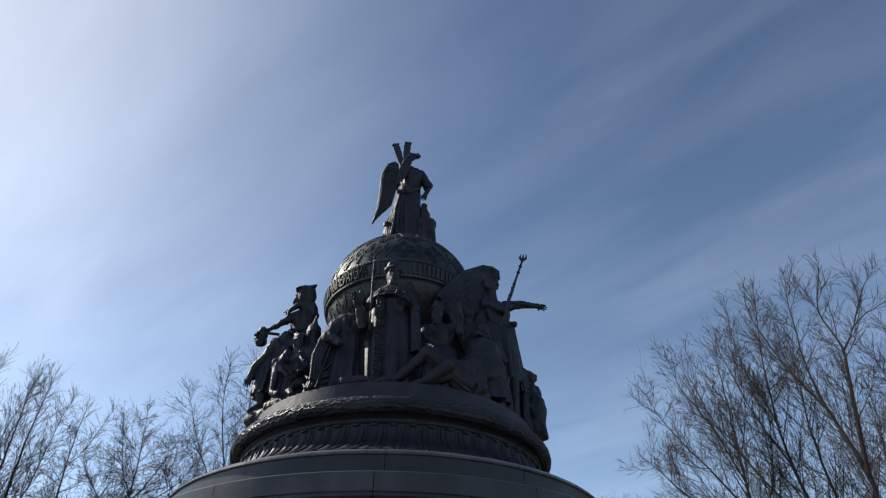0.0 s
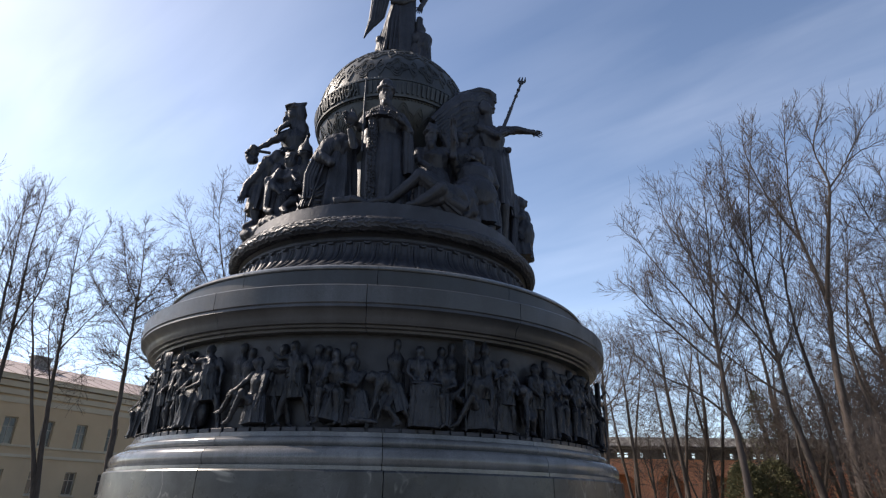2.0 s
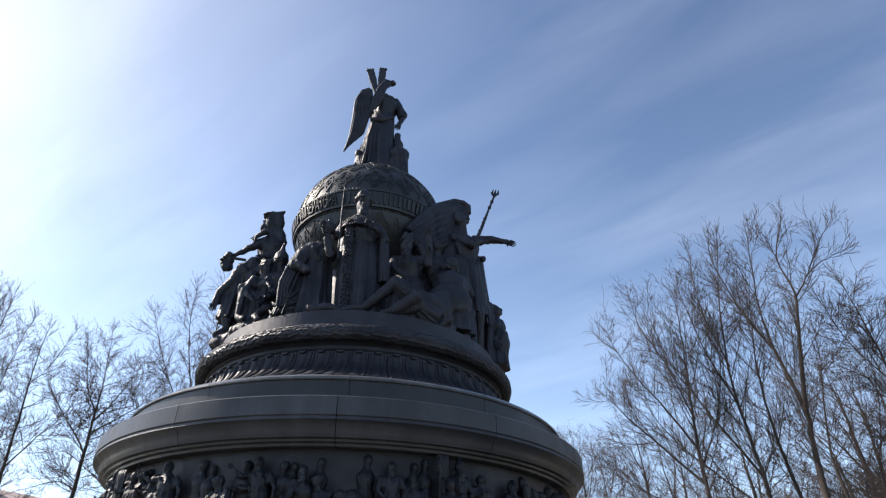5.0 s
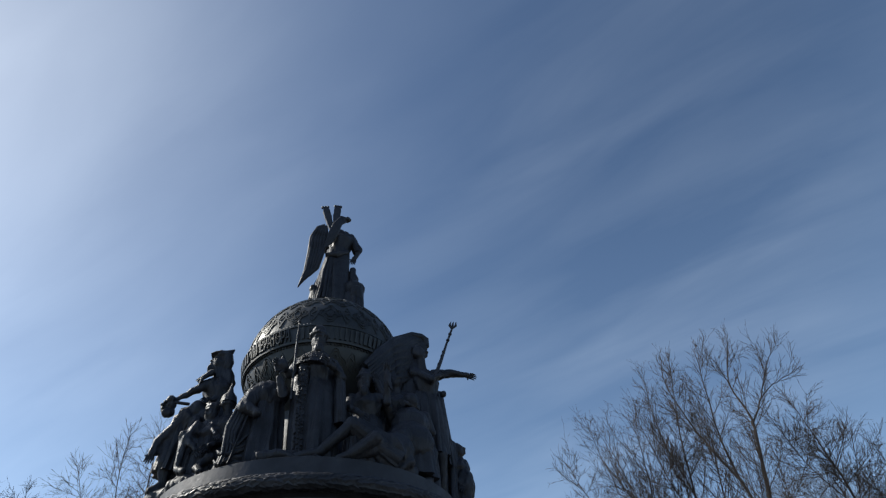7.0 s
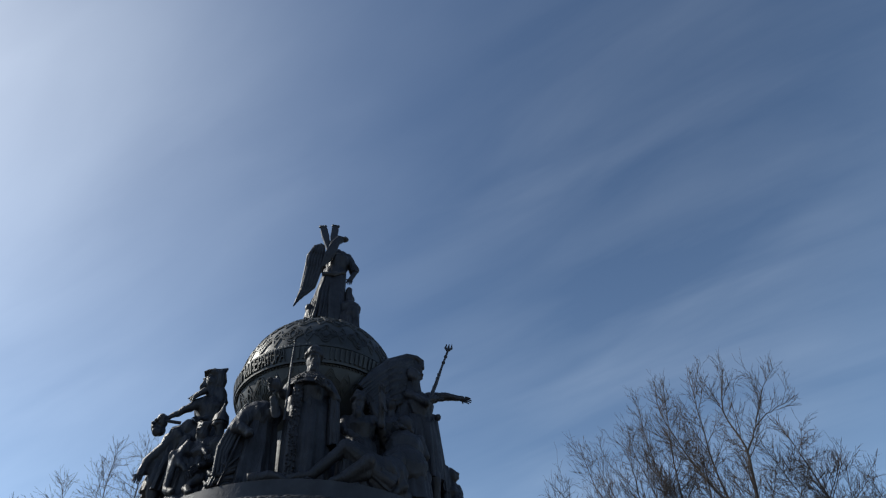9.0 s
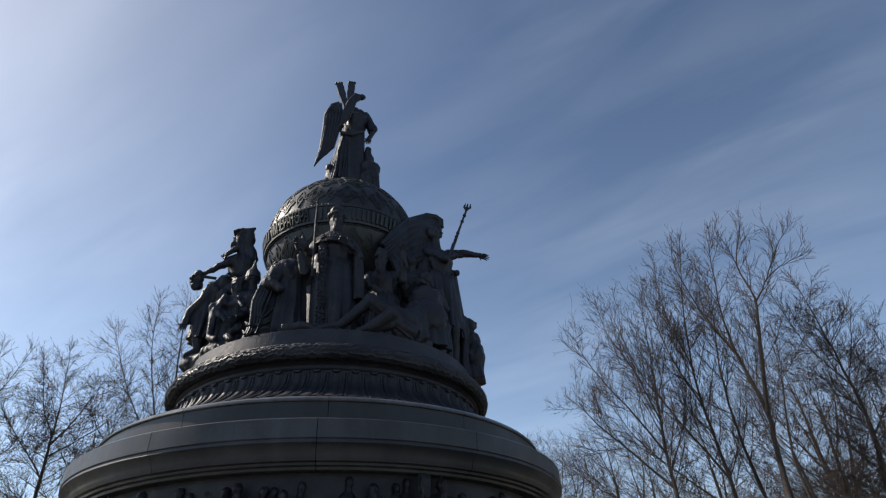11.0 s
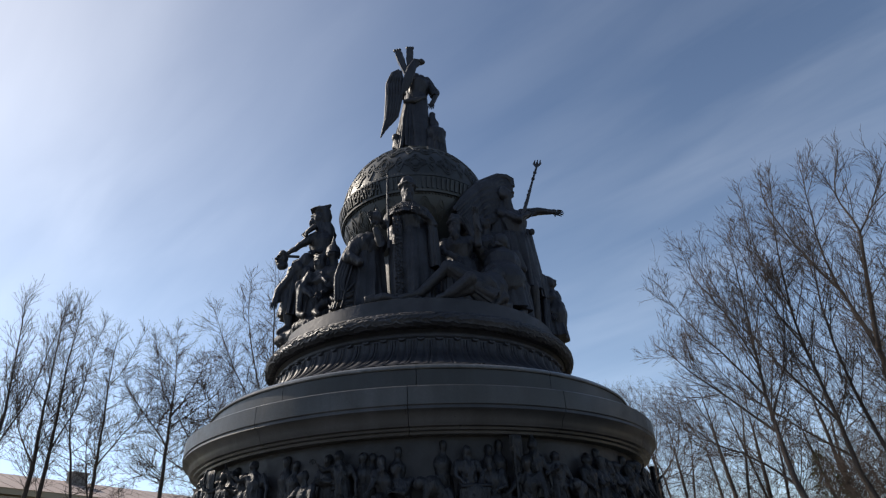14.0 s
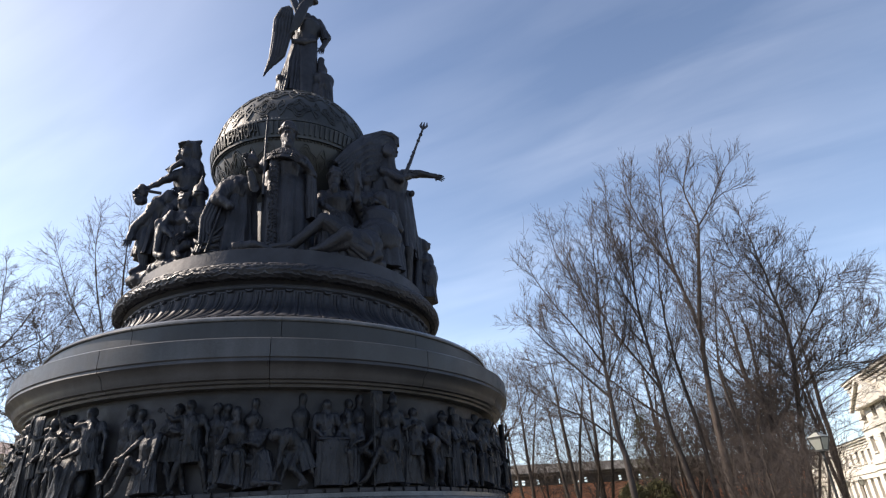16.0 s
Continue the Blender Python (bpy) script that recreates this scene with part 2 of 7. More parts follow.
NEEDLE = k.m
k = Mat("dark_iron", 0.5, 0.6)
k.color(k.ramp(k.noise(9, 5), (0.3, (0.03, 0.032, 0.034)), (0.7, (0.07, 0.07, 0.07))))
IRON = k.m
k = Mat("milky_lantern_glass", 0.35, 0.0, 0.5)
k.color(k.ramp(k.noise(3, 4), (0.3, (0.27, 0.29, 0.26)), (0.7, (0.38, 0.39, 0.35))))
k.b.inputs["Transmission Weight"].default_value = 0.25
MILK = k.m


# ---- mesh helpers ----
def finish(bm, name, mat, smooth=None):
    """A mesh from bm, shaded smooth below the given angle in degrees."""
    me = bpy.data.meshes.new(name)
    bm.to_mesh(me)
    bm.free()
    me.materials.append(mat)
    if smooth is not None:
        me.shade_smooth()
        if smooth < 180:
            me.set_sharp_from_angle(angle=radians(smooth))
    return me


def part(name, bm, material, parent=None, label="", smooth=None, m=None):
    ob = new(name, finish(bm, name, material, smooth) if isinstance(bm, bmesh.types.BMesh) else bm)
    ob.parent = parent
    if m is not None:
        ob.matrix_basis = m
    if label:
        ob["label"] = label
    return ob


def holder(name, m, label, category, group="", kind=""):
    ob = new(name)
    ob.matrix_basis = m
    ob.empty_display_size = 0.3
    return tagged(ob, label, category, group, kind)


def add_box(bm, x0, y0, z0, x1, y1, z1, bevel=0.0):
    r = bmesh.ops.create_cube(bm, size=1, matrix=Matrix.Translation(((x0 + x1) / 2, (y0 + y1) / 2, (z0 + z1) / 2)) @ Matrix.Diagonal((x1 - x0, y1 - y0, z1 - z0, 1)))
    if bevel:
        vs = set(r["verts"])
        bmesh.ops.bevel(bm, geom=[e for e in bm.edges if e.verts[0] in vs and e.verts[1] in vs], offset=bevel, segments=1, affect="EDGES")


def box(x0, y0, z0, x1, y1, z1, bevel=0.0):
    bm = bmesh.new()
    add_box(bm, x0, y0, z0, x1, y1, z1, bevel)
    return bm


def sector(profile, a0, a1, steps):
    """Solid made by turning a closed (radius, height) outline through the angles a0 to a1 (degrees, 0 towards -y, growing to +x)."""
    bm = bmesh.new()
    full = abs(a1 - a0) >= 359.9
    rings = []
    for i in range(steps if full else steps + 1):
        a = radians(a0 + (a1 - a0) * i / steps)
        rings.append([bm.verts.new((r * math.sin(a), -r * math.cos(a), z)) for r, z in profile])
    n = len(profile)
    for i in range(steps):
        p, q = rings[i], rings[(i + 1) % len(rings)]
        for j in range(n):
            bm.faces.new((p[j], q[j], q[(j + 1) % n], p[(j + 1) % n]))
    if not full:
        bm.faces.new(rings[0][::-1])
        bm.faces.new(rings[-1])
    bmesh.ops.recalc_face_normals(bm, faces=bm.faces)
    return bm


def arc(cx, cz, r, a0, a1, n):
    """Points of an arc in the (radius, height) plane."""
    return [(cx + r * math.cos(radians(a0 + (a1 - a0) * i / n)), cz + r * math.sin(radians(a0 + (a1 - a0) * i / n))) for i in range(n + 1)]


def stone_ring(parent, profile, joints, mat, name="granite_block", gap=0.12, steps=10):
    """A ring of separate stones between the given joint angles."""
    for a, b in zip(joints, joints[1:]):
        part(name, sector(profile, a + gap / 2, b - gap / 2, steps), mat, parent, smooth=28)


# ---- ground ----
def ground_height(x, y):
    """Level round the monument, with a grass bank in front of the fortress wall."""
    d = 49.0 - 0.16 * (x - 22) - y
    if x < 4:
        return 0.0
    k = max(0.0, min(1.0, (16 - d) / 12)) * max(0.0, min(1.0, (x - 4) / 10))
    return 1.25 * k * k * (3 - 2 * k)


def make_ground():
    xs = sorted(set([-3000, -1200, -500, -250, -150, -100, -70, -50, -35, -20, -8] + [0, 4] + list(range(6, 96, 3)) + [110, 150, 250, 500, 1200, 3000]))
    ys = sorted(set([-3000, -1200, -500, -200, -100, -50, -25, -10, 0, 10] + list(range(14, 70, 3)) + [80, 100, 150, 250, 500, 1200, 3000]))
    bm = bmesh.new()
    grid = [[bm.verts.new((x, y, ground_height(x, y) if x < 96 and y < 70 else (ground_height(min(x, 95), min(y, 69)) if y < 250 else 0.0))) for x in xs] for y in ys]
    for j in range(len(ys) - 1):
        for i in range(len(xs) - 1):
            bm.faces.new((grid[j][i], grid[j][i + 1], grid[j + 1][i + 1], grid[j + 1][i]))
    ob = part("ground", bm, GRASS, smooth=180)
    tagged(ob, "dry spring grass, rising to a low bank by the fortress wall", "ground", kind="structure")
    ring = sector([(4.9, -0.2), (19, -0.2), (19, 0.02), (4.9, 0.02)], 0, 360, 96)
    tagged(part("pavement", ring, PAVING), "grey stone paving round the monument", "pavement", kind="structure")


make_ground()


# ---- monument: granite pedestal with the bronze frieze ----
def joints(first, n=12):
    return [first + 360 / n * i for i in range(n + 1)]


pedestal = holder("monument_pedestal", pose(0, 0, 0), "round stepped pedestal of dark grey granite with a bronze figure frieze", "pedestal")
DRUM = [(3.9, 0.0), (5.05, 0.0), (5.05, 0.35), (4.72, 0.45), (4.70, 1.82), (4.685, 1.842), (3.9, 1.842)]
stone_ring(pedestal, DRUM, joints(-28.2), GRANITE_DRUM, steps=12)
BASE_MOULD = ([(3.9, 1.846), (4.655, 1.846), (4.655, 1.895)] + arc(4.50, 1.99, 0.145, -40, 70, 8) + [(4.475, 2.115), (4.455, 2.13)]
              + arc(4.395, 2.195, 0.065, -60, 70, 6) + [(4.37, 2.27), (4.365, 2.325), (3.9, 2.325)])
stone_ring(pedestal, BASE_MOULD, joints(-28.5), GRANITE_POLISHED, steps=14)
CORNICE = ([(3.9, 3.70), (4.26, 3.70), (4.27, 3.735), (4.33, 3.745), (4.34, 3.775), (4.40, 3.785), (4.41, 3.81)]
           + arc(4.62, 3.80, 0.20, 172, 112, 6) + [(4.535, 4.03), (4.555, 4.045), (4.555, 4.295), (4.53, 4.315), (3.9, 4.36)])
stone_ring(pedestal, CORNICE, joints(-32.7), GRANITE, steps=14)
STEP = [(2.7, 4.36), (4.16, 4.37), (4.165, 4.672), (2.7, 4.672)]
stone_ring(pedestal, STEP, joints(-1.2), GRANITE_DARK, steps=14)
# rim of the step: paler granite paints in the sky light it catches
STEP_LIT_EDGE = [(3.3, 4.676), (4.185, 4.676), (4.197, 4.69), (4.19, 4.72), (4.15, 4.758), (3.55, 4.762), (3.3, 4.72)]
stone_ring(pedestal, STEP_LIT_EDGE, joints(-1.2), GRANITE_POLISHED, name="granite_edge", steps=14)
# wall behind the relief figures and the toothed bronze strip that they stand on
part("frieze_wall", sector([(3.85, 2.32), (4.10, 2.32), (4.10, 3.70), (3.85, 3.70)], 0, 360, 160), BRONZE_DARK, pedestal, "dark bronze ground of the frieze", smooth=30)
part("frieze_ledge", sector([(3.95, 2.326), (4.30, 2.326), (4.30, 2.385), (3.95, 2.395)], 0, 360, 160), BRONZE, pedestal, smooth=30)
tooth = finish(box(-0.095, -0.025, 0, 0.095, 0.025, 0.058, 0.006), "tooth", BRONZE)
for i in range(120):
    a = 3 * i
    part("tooth", tooth, None, pedestal, m=pose(4.315 * math.sin(radians(a)), -4.315 * math.cos(radians(a)), 2.327, 0, 0, a))

# ---- monument: bronze bell-shaped tier under the statues ----
tier = holder("bronze_tier", pose(0, 0, 4.72), "dark bronze bell tier with grooved tongues and a leaf wreath", "monument tier")


def bell_radius(z):
    """Upright below the wreath, sweeping out like a skirt towards the foot."""
    u = max(0.0, (0.80 - z) / 0.70)
    return 3.035 + 0.95 * u * u


BELL = ([(2.4, 0.0), (4.05, 0.0), (4.05, 0.06), (4.0, 0.085)] + [(bell_radius(0.10 + 0.80 * i / 18), 0.10 + 0.80 * i / 18) for i in range(19)]
        + [(3.07, 0.93), (3.07, 0.955), (3.04, 0.975), (3.04, 1.0), (3.10, 1.04), (3.12, 1.34), (3.05, 1.37), (2.99, 1.38), (2.985, 1.70), (2.96, 1.715), (1.6, 1.74)])
part("bell", sector(BELL, 0, 360, 180), BRONZE, tier, smooth=30)
# tongues: tall leaves with a raised rim and a middle rib, curling outwards at the foot
bm = bmesh.new()
rows = []
across = ((-1, -0.006), (-0.95, 0.034), (-0.80, 0.044), (-0.68, 0.008), (-0.40, 0.0), (-0.30, 0.026), (-0.12, 0.036), (0.12, 0.036), (0.30, 0.026), (0.40, 0.0), (0.68, 0.008), (0.80, 0.044), (0.95, 0.034), (1, -0.006))
for j in range(15):
    u = j / 14
    z = 0.10 + 0.77 * u
    close = 1.0 if u < 0.8 else 1.0 - 0.35 * (u - 0.8) / 0.2
    rows.append([bm.verts.new(((bell_radius(z) + h * close) * math.sin(v * 0.0512 - 0.03 * (1 - u) ** 2), -(bell_radius(z) + h * close) * math.cos(v * 0.0512 - 0.03 * (1 - u) ** 2), z)) for v, h in across])
for p, q in zip(rows, rows[1:]):
    for i in range(len(p) - 1):
        bm.faces.new((p[i], p[i + 1], q[i + 1], q[i]))
ribm = finish(bm, "tongue", BRONZE, 40)
for i in range(60):
    part("tongue", ribm, None, tier, m=pose(0, 0, 0, 0, 0, 6 * i))
# a small rounded hook at the head of each tongue
bm = bmesh.new()
hook = [[bm.verts.new(((0.062 - rr) * math.sin(a), -0.03 + dy, -(0.045 - rr) * math.cos(a))) for rr, dy in ((-0.012, 0.035), (0.0, -0.022), (0.026, -0.022), (0.034, 0.035))] for a in [radians(-78 + 156 * i / 10) for i in range(11)]]
for p, q in zip(hook, hook[1:]):
    for i in range(3):
        bm.faces.new((p[i], p[i + 1], q[i + 1], q[i]))
bmesh.ops.recalc_face_normals(bm, faces=bm.faces)
hookm = finish(bm, "hook", BRONZE, 40)
for i in range(60):
    a = 6 * i
    part("hook", hookm, None, tier, m=pose(3.055 * math.sin(radians(a)), -3.055 * math.cos(radians(a)), 0.90, 0, 0, a))
# wreath: a thick torus covered with overlapping leaves
WR, WT, WZ = 3.155, 0.135, 1.185
part("wreath_core", sector(arc(WR, WZ, WT, 0, 345, 16), 0, 360, 120), BRONZE, tier, smooth=60)
rng = random.Random(5)
bm = bmesh.new()
for i in range(200):
    for k2 in range(8):
        a = radians(360 / 200 * (i + 0.5 * (k2 % 2)) + rng.uniform(-.3, .3))
        b = radians(-95 + 30 * k2 + rng.uniform(-8, 8))

        def at(da, db, h):
            r = WR + (WT + h) * math.cos(b + db)
            return (r * math.sin(a + da), -r * math.cos(a + da), WZ + (WT + h) * math.sin(b + db))
        ln = rng.uniform(0.034, 0.048)
        t0, t1 = at(-ln * 0.5, 0, 0.0), at(ln * 0.75, rng.uniform(-.3, .3), 0.022)
        s0, s1, md = at(0, -0.30, 0.006), at(0, 0.30, 0.006), at(0, 0, 0.017)
        v = [bm.verts.new(p) for p in (t0, s0, t1, s1, md)]
        for p, q in ((0, 1), (1, 2), (2, 3), (3, 0)):
            bm.faces.new((v[p], v[q], v[4]))
part("wreath_leaves", bm, BRONZE, tier)["kind"] = "stuff"

# ---- monument: the orb ----
ORB_Z, ORB_R = 10.06, 1.86
orb = holder("monument_orb", pose(0, 0, 6.44), "large grey-green bronze orb with raised strapwork and lettered belt", "orb")


def orb_sphere():
    prof = [(0.0, 0.0), (2.0, 0.0), (1.9, 0.12), (1.35, 0.45), (1.2, 1.2), (1.1, 1.7)]
    prof += [(ORB_R * math.cos(radians(a)), ORB_Z - 6.44 + ORB_R * math.sin(radians(a))) for a in range(-54, 90, 4)] + [(0.0, ORB_Z - 6.44 + ORB_R)]
    bm = bmesh.new()
    rings = []
    for r, z in prof:
        if r < 1e-6:
            rings.append([bm.verts.new((0, 0, z))])
        else:
            rings.append([bm.verts.new((r * math.sin(2 * math.pi * i / 96), -r * math.cos(2 * math.pi * i / 96), z)) for i in range(96)])
    for p, q in zip(rings, rings[1:]):
        for i in range(96):
            j = (i + 1) % 96
            if len(p) == 1:
                bm.faces.new((p[0], q[j], q[i]))
            elif len(q) == 1:
                bm.faces.new((p[i], p[j], q[0]))
            else:
                bm.faces.new((p[i], p[j], q[j], q[i]))
    bmesh.ops.recalc_face_normals(bm, faces=bm.faces)
    return bm


part("sphere", orb_sphere(), BRONZE_ORB, orb, smooth=50)
ORBC = ORB_Z - 6.44
BELT_LO, BELT_HI = -11.6, -0.4      # latitudes of the lettered belt


def orb_point(lon, lat, h):
    a, b = radians(lon), radians(lat)
    r = (ORB_R + h) * math.cos(b)
    return Vector((r * math.sin(a), -r * math.cos(a), ORBC + (ORB_R + h) * math.sin(b)))


def orb_band(lat0, lat1, h):
    n = 4
    prof = [((ORB_R + h) * math.cos(radians(lat0 + (lat1 - lat0) * i / n)), ORBC + (ORB_R + h) * math.sin(radians(lat0 + (lat1 - lat0) * i / n))) for i in range(n + 1)]
    prof += [((ORB_R - 0.03) * math.cos(radians(b)), ORBC + (ORB_R - 0.03) * math.sin(radians(b))) for b in (lat1, lat0)]
    return sector(prof, 0, 360, 120)


part("belt", orb_band(BELT_LO, BELT_HI, 0.035), BRONZE_ORB, orb, smooth=40)
part("belt_rim", orb_band(BELT_LO - 1.2, BELT_LO, 0.06), BRONZE_ORB, orb, smooth=40)
part("belt_rim", orb_band(BELT_HI, BELT_HI + 1.2, 0.06), BRONZE_ORB, orb, smooth=40)
bm = bmesh.new()
bmesh.ops.create_icosphere(bm, subdivisions=1, radius=0.026)
bead = finish(bm, "bead", BRONZE_ORB, 180)
for lat in (BELT_LO - 2.2, BELT_HI + 2.2):
    n = 150
    for i in range(n):
        part("bead", bead, None, orb, m=Matrix.Translation(orb_point(360 * i / n, lat, 0.018)))


def orb_strip(bm, pts, width, h):
    """A raised flat strap along points (lon, lat) on the orb."""
    P = [orb_point(lo, la, 0.0) for lo, la in pts]
    prev = None
    c = Vector((0, 0, ORBC))
    for i, p in enumerate(P):
        tan = (P[min(i + 1, len(P) - 1)] - P[max(i - 1, 0)]).normalized()
        nrm = (p - c).normalized()
        side = tan.cross(nrm).normalized() * width / 2
        row = [bm.verts.new(p - side * 1.25 - nrm * 0.01), bm.verts.new(p - side + nrm * h), bm.verts.new(p + side + nrm * h), bm.verts.new(p + side * 1.25 - nrm * 0.01)]
        if prev:
            for a in range(3):
                bm.faces.new((prev[a], prev[a + 1], row[a + 1], row[a]))
        prev = row


def orb_ornament(lat_c, size_lon, size_lat, count, shift, rotate):
    """Interlaced strapwork: lobed medallions with knots between them."""
    for k2 in range(count):
        bm = bmesh.new()
        lo = shift + 360 / count * k2
        for ring, wid in ((1.0, 0.026), (0.8, 0.018), (0.5, 0.02)):
            pts = []
            for i in range(33):
                a = 2 * math.pi * i / 32 + rotate
                lobe = ring * (1 + 0.20 * math.cos(4 * a))
                pts.append((lo + size_lon * lobe * math.cos(a), lat_c + size_lat * lobe * math.sin(a)))
            orb_strip(bm, pts, wid, 0.022)
        for s in (-1, 1):
            orb_strip(bm, [(lo + s * size_lon * (0.55 - 0.5 * t), lat_c + size_lat * (0.55 * math.sin(6 * t))) for t in [i / 14 for i in range(15)]], 0.02, 0.018)
        lo2 = lo + 180 / count
        for s in (-1, 1):
            orb_strip(bm, [(lo2 + s * size_lon * 0.42 * math.sin(math.pi * t), lat_c + size_lat * (-1.1 + 2.2 * t)) for t in [i / 12 for i in range(13)]], 0.03, 0.02)
        orb_strip(bm, [(lo2 + size_lon * 0.22 * math.sin(4 * math.pi * t), lat_c + size_lat * (-0.9 + 1.8 * t)) for t in [i / 16 for i in range(17)]], 0.024, 0.018)
        bmesh.ops.recalc_face_normals(bm, faces=bm.faces)
        part("strapwork", bm, BRONZE_ORB, orb, smooth=25)


for lat_c, sl, sa, n, sh in ((14, 7.0, 8.0, 15, 0), (33, 9.0, 7.0, 13, 9), (52, 13, 6.5, 10, 0), (69, 20, 5.5, 7, 12), (-26, 7.5, 8.5, 14, 6)):
    orb_ornament(lat_c, sl, sa, n, sh, 0.4)


# raised letters on the belt: one readable word, the rest plain bars
def belt_letters(word, lon0, step):
    for i, ch in enumerate(word):
        cu = bpy.data.curves.new("letter", "FONT")
        cu.body, cu.size, cu.align_x, cu.extrude, cu.space_character = ch, 0.47, "CENTER", 0.02, 1.0
        tmp = bpy.data.objects.new("letter", cu)
        scene.collection.objects.link(tmp)
        me = bpy.data.meshes.new_from_object(tmp.evaluated_get(bpy.context.evaluated_depsgraph_get()))
        bpy.data.objects.remove(tmp)
        bpy.data.curves.remove(cu)
        me.materials.clear()
        me.materials.append(BRONZE_ORB)
        place_on_belt(part("letter", me, None, orb), lon0 + step * i, 0.42)


def place_on_belt(ob, lon, squeeze=1.0):
    lat = BELT_LO + 1.2
    p = orb_point(lon, lat, 0.055)
    out = (p - Vector((0, 0, ORBC))).normalized()
    right = Vector((math.cos(radians(lon)), math.sin(radians(lon)), 0))
    up = out.cross(right)
    ob.matrix_basis = Matrix(((right.x * squeeze, up.x * 0.95, out.x, p.x), (right.y * squeeze, up.y * 0.95, out.y, p.y), (right.z * squeeze, up.z * 0.95, out.z, p.z), (0, 0, 0, 1)))


belt_letters("\u0418\u041c\u041f\u0415\u0420\u0410\u0422\u041e\u0420\u0410", -58.5, 3.5)
bar = finish(box(-0.07, 0.0, -0.018, 0.07, 0.31, 0.018, 0.006), "letter_bar", BRONZE_ORB)
for i in range(95):
    lon = -58.5 + 3.5 * 11 + 3.5 * i
    if lon < 296.5:
        place_on_belt(part("letter_bar", bar, None, orb), lon, rng.choice((0.3, 0.4, 0.6)))


# ---- trees ----
def tubes(lines, sides):
    """Vertices and faces of tapered tubes; lines holds arrays of points with radius, all with the same number of points."""
    L = np.asarray(lines)                       # (n, k, 4)
    n, k2, _ = L.shape
    P, R = L[:, :, :3], L[:, :, 3]
    D = np.gradient(P, axis=1)
    D /= np.linalg.norm(D, axis=2, keepdims=True) + 1e-9
    ref = np.where(np.abs(D[:, :, 2:3]) > 0.9, np.array([1.0, 0, 0]), np.array([0, 0, 1.0]))
    U = np.cross(D, ref)
    U /= np.linalg.norm(U, axis=2, keepdims=True) + 1e-9
    V = np.cross(D, U)
    ang = 2 * np.pi * np.arange(sides) / sides
    ringv = P[:, :, None] + R[:, :, None, None] * (np.cos(ang)[:, None] * U[:, :, None] + np.sin(ang)[:, None] * V[:, :, None])
    idx = np.arange(n * k2 * sides).reshape(n, k2, sides)
    a, b = idx[:, :-1], idx[:, 1:]
    f = np.stack([a, np.roll(a, -1, 2), np.roll(b, -1, 2), b], -1).reshape(-1, 4)
    return ringv.reshape(-1, 3), f


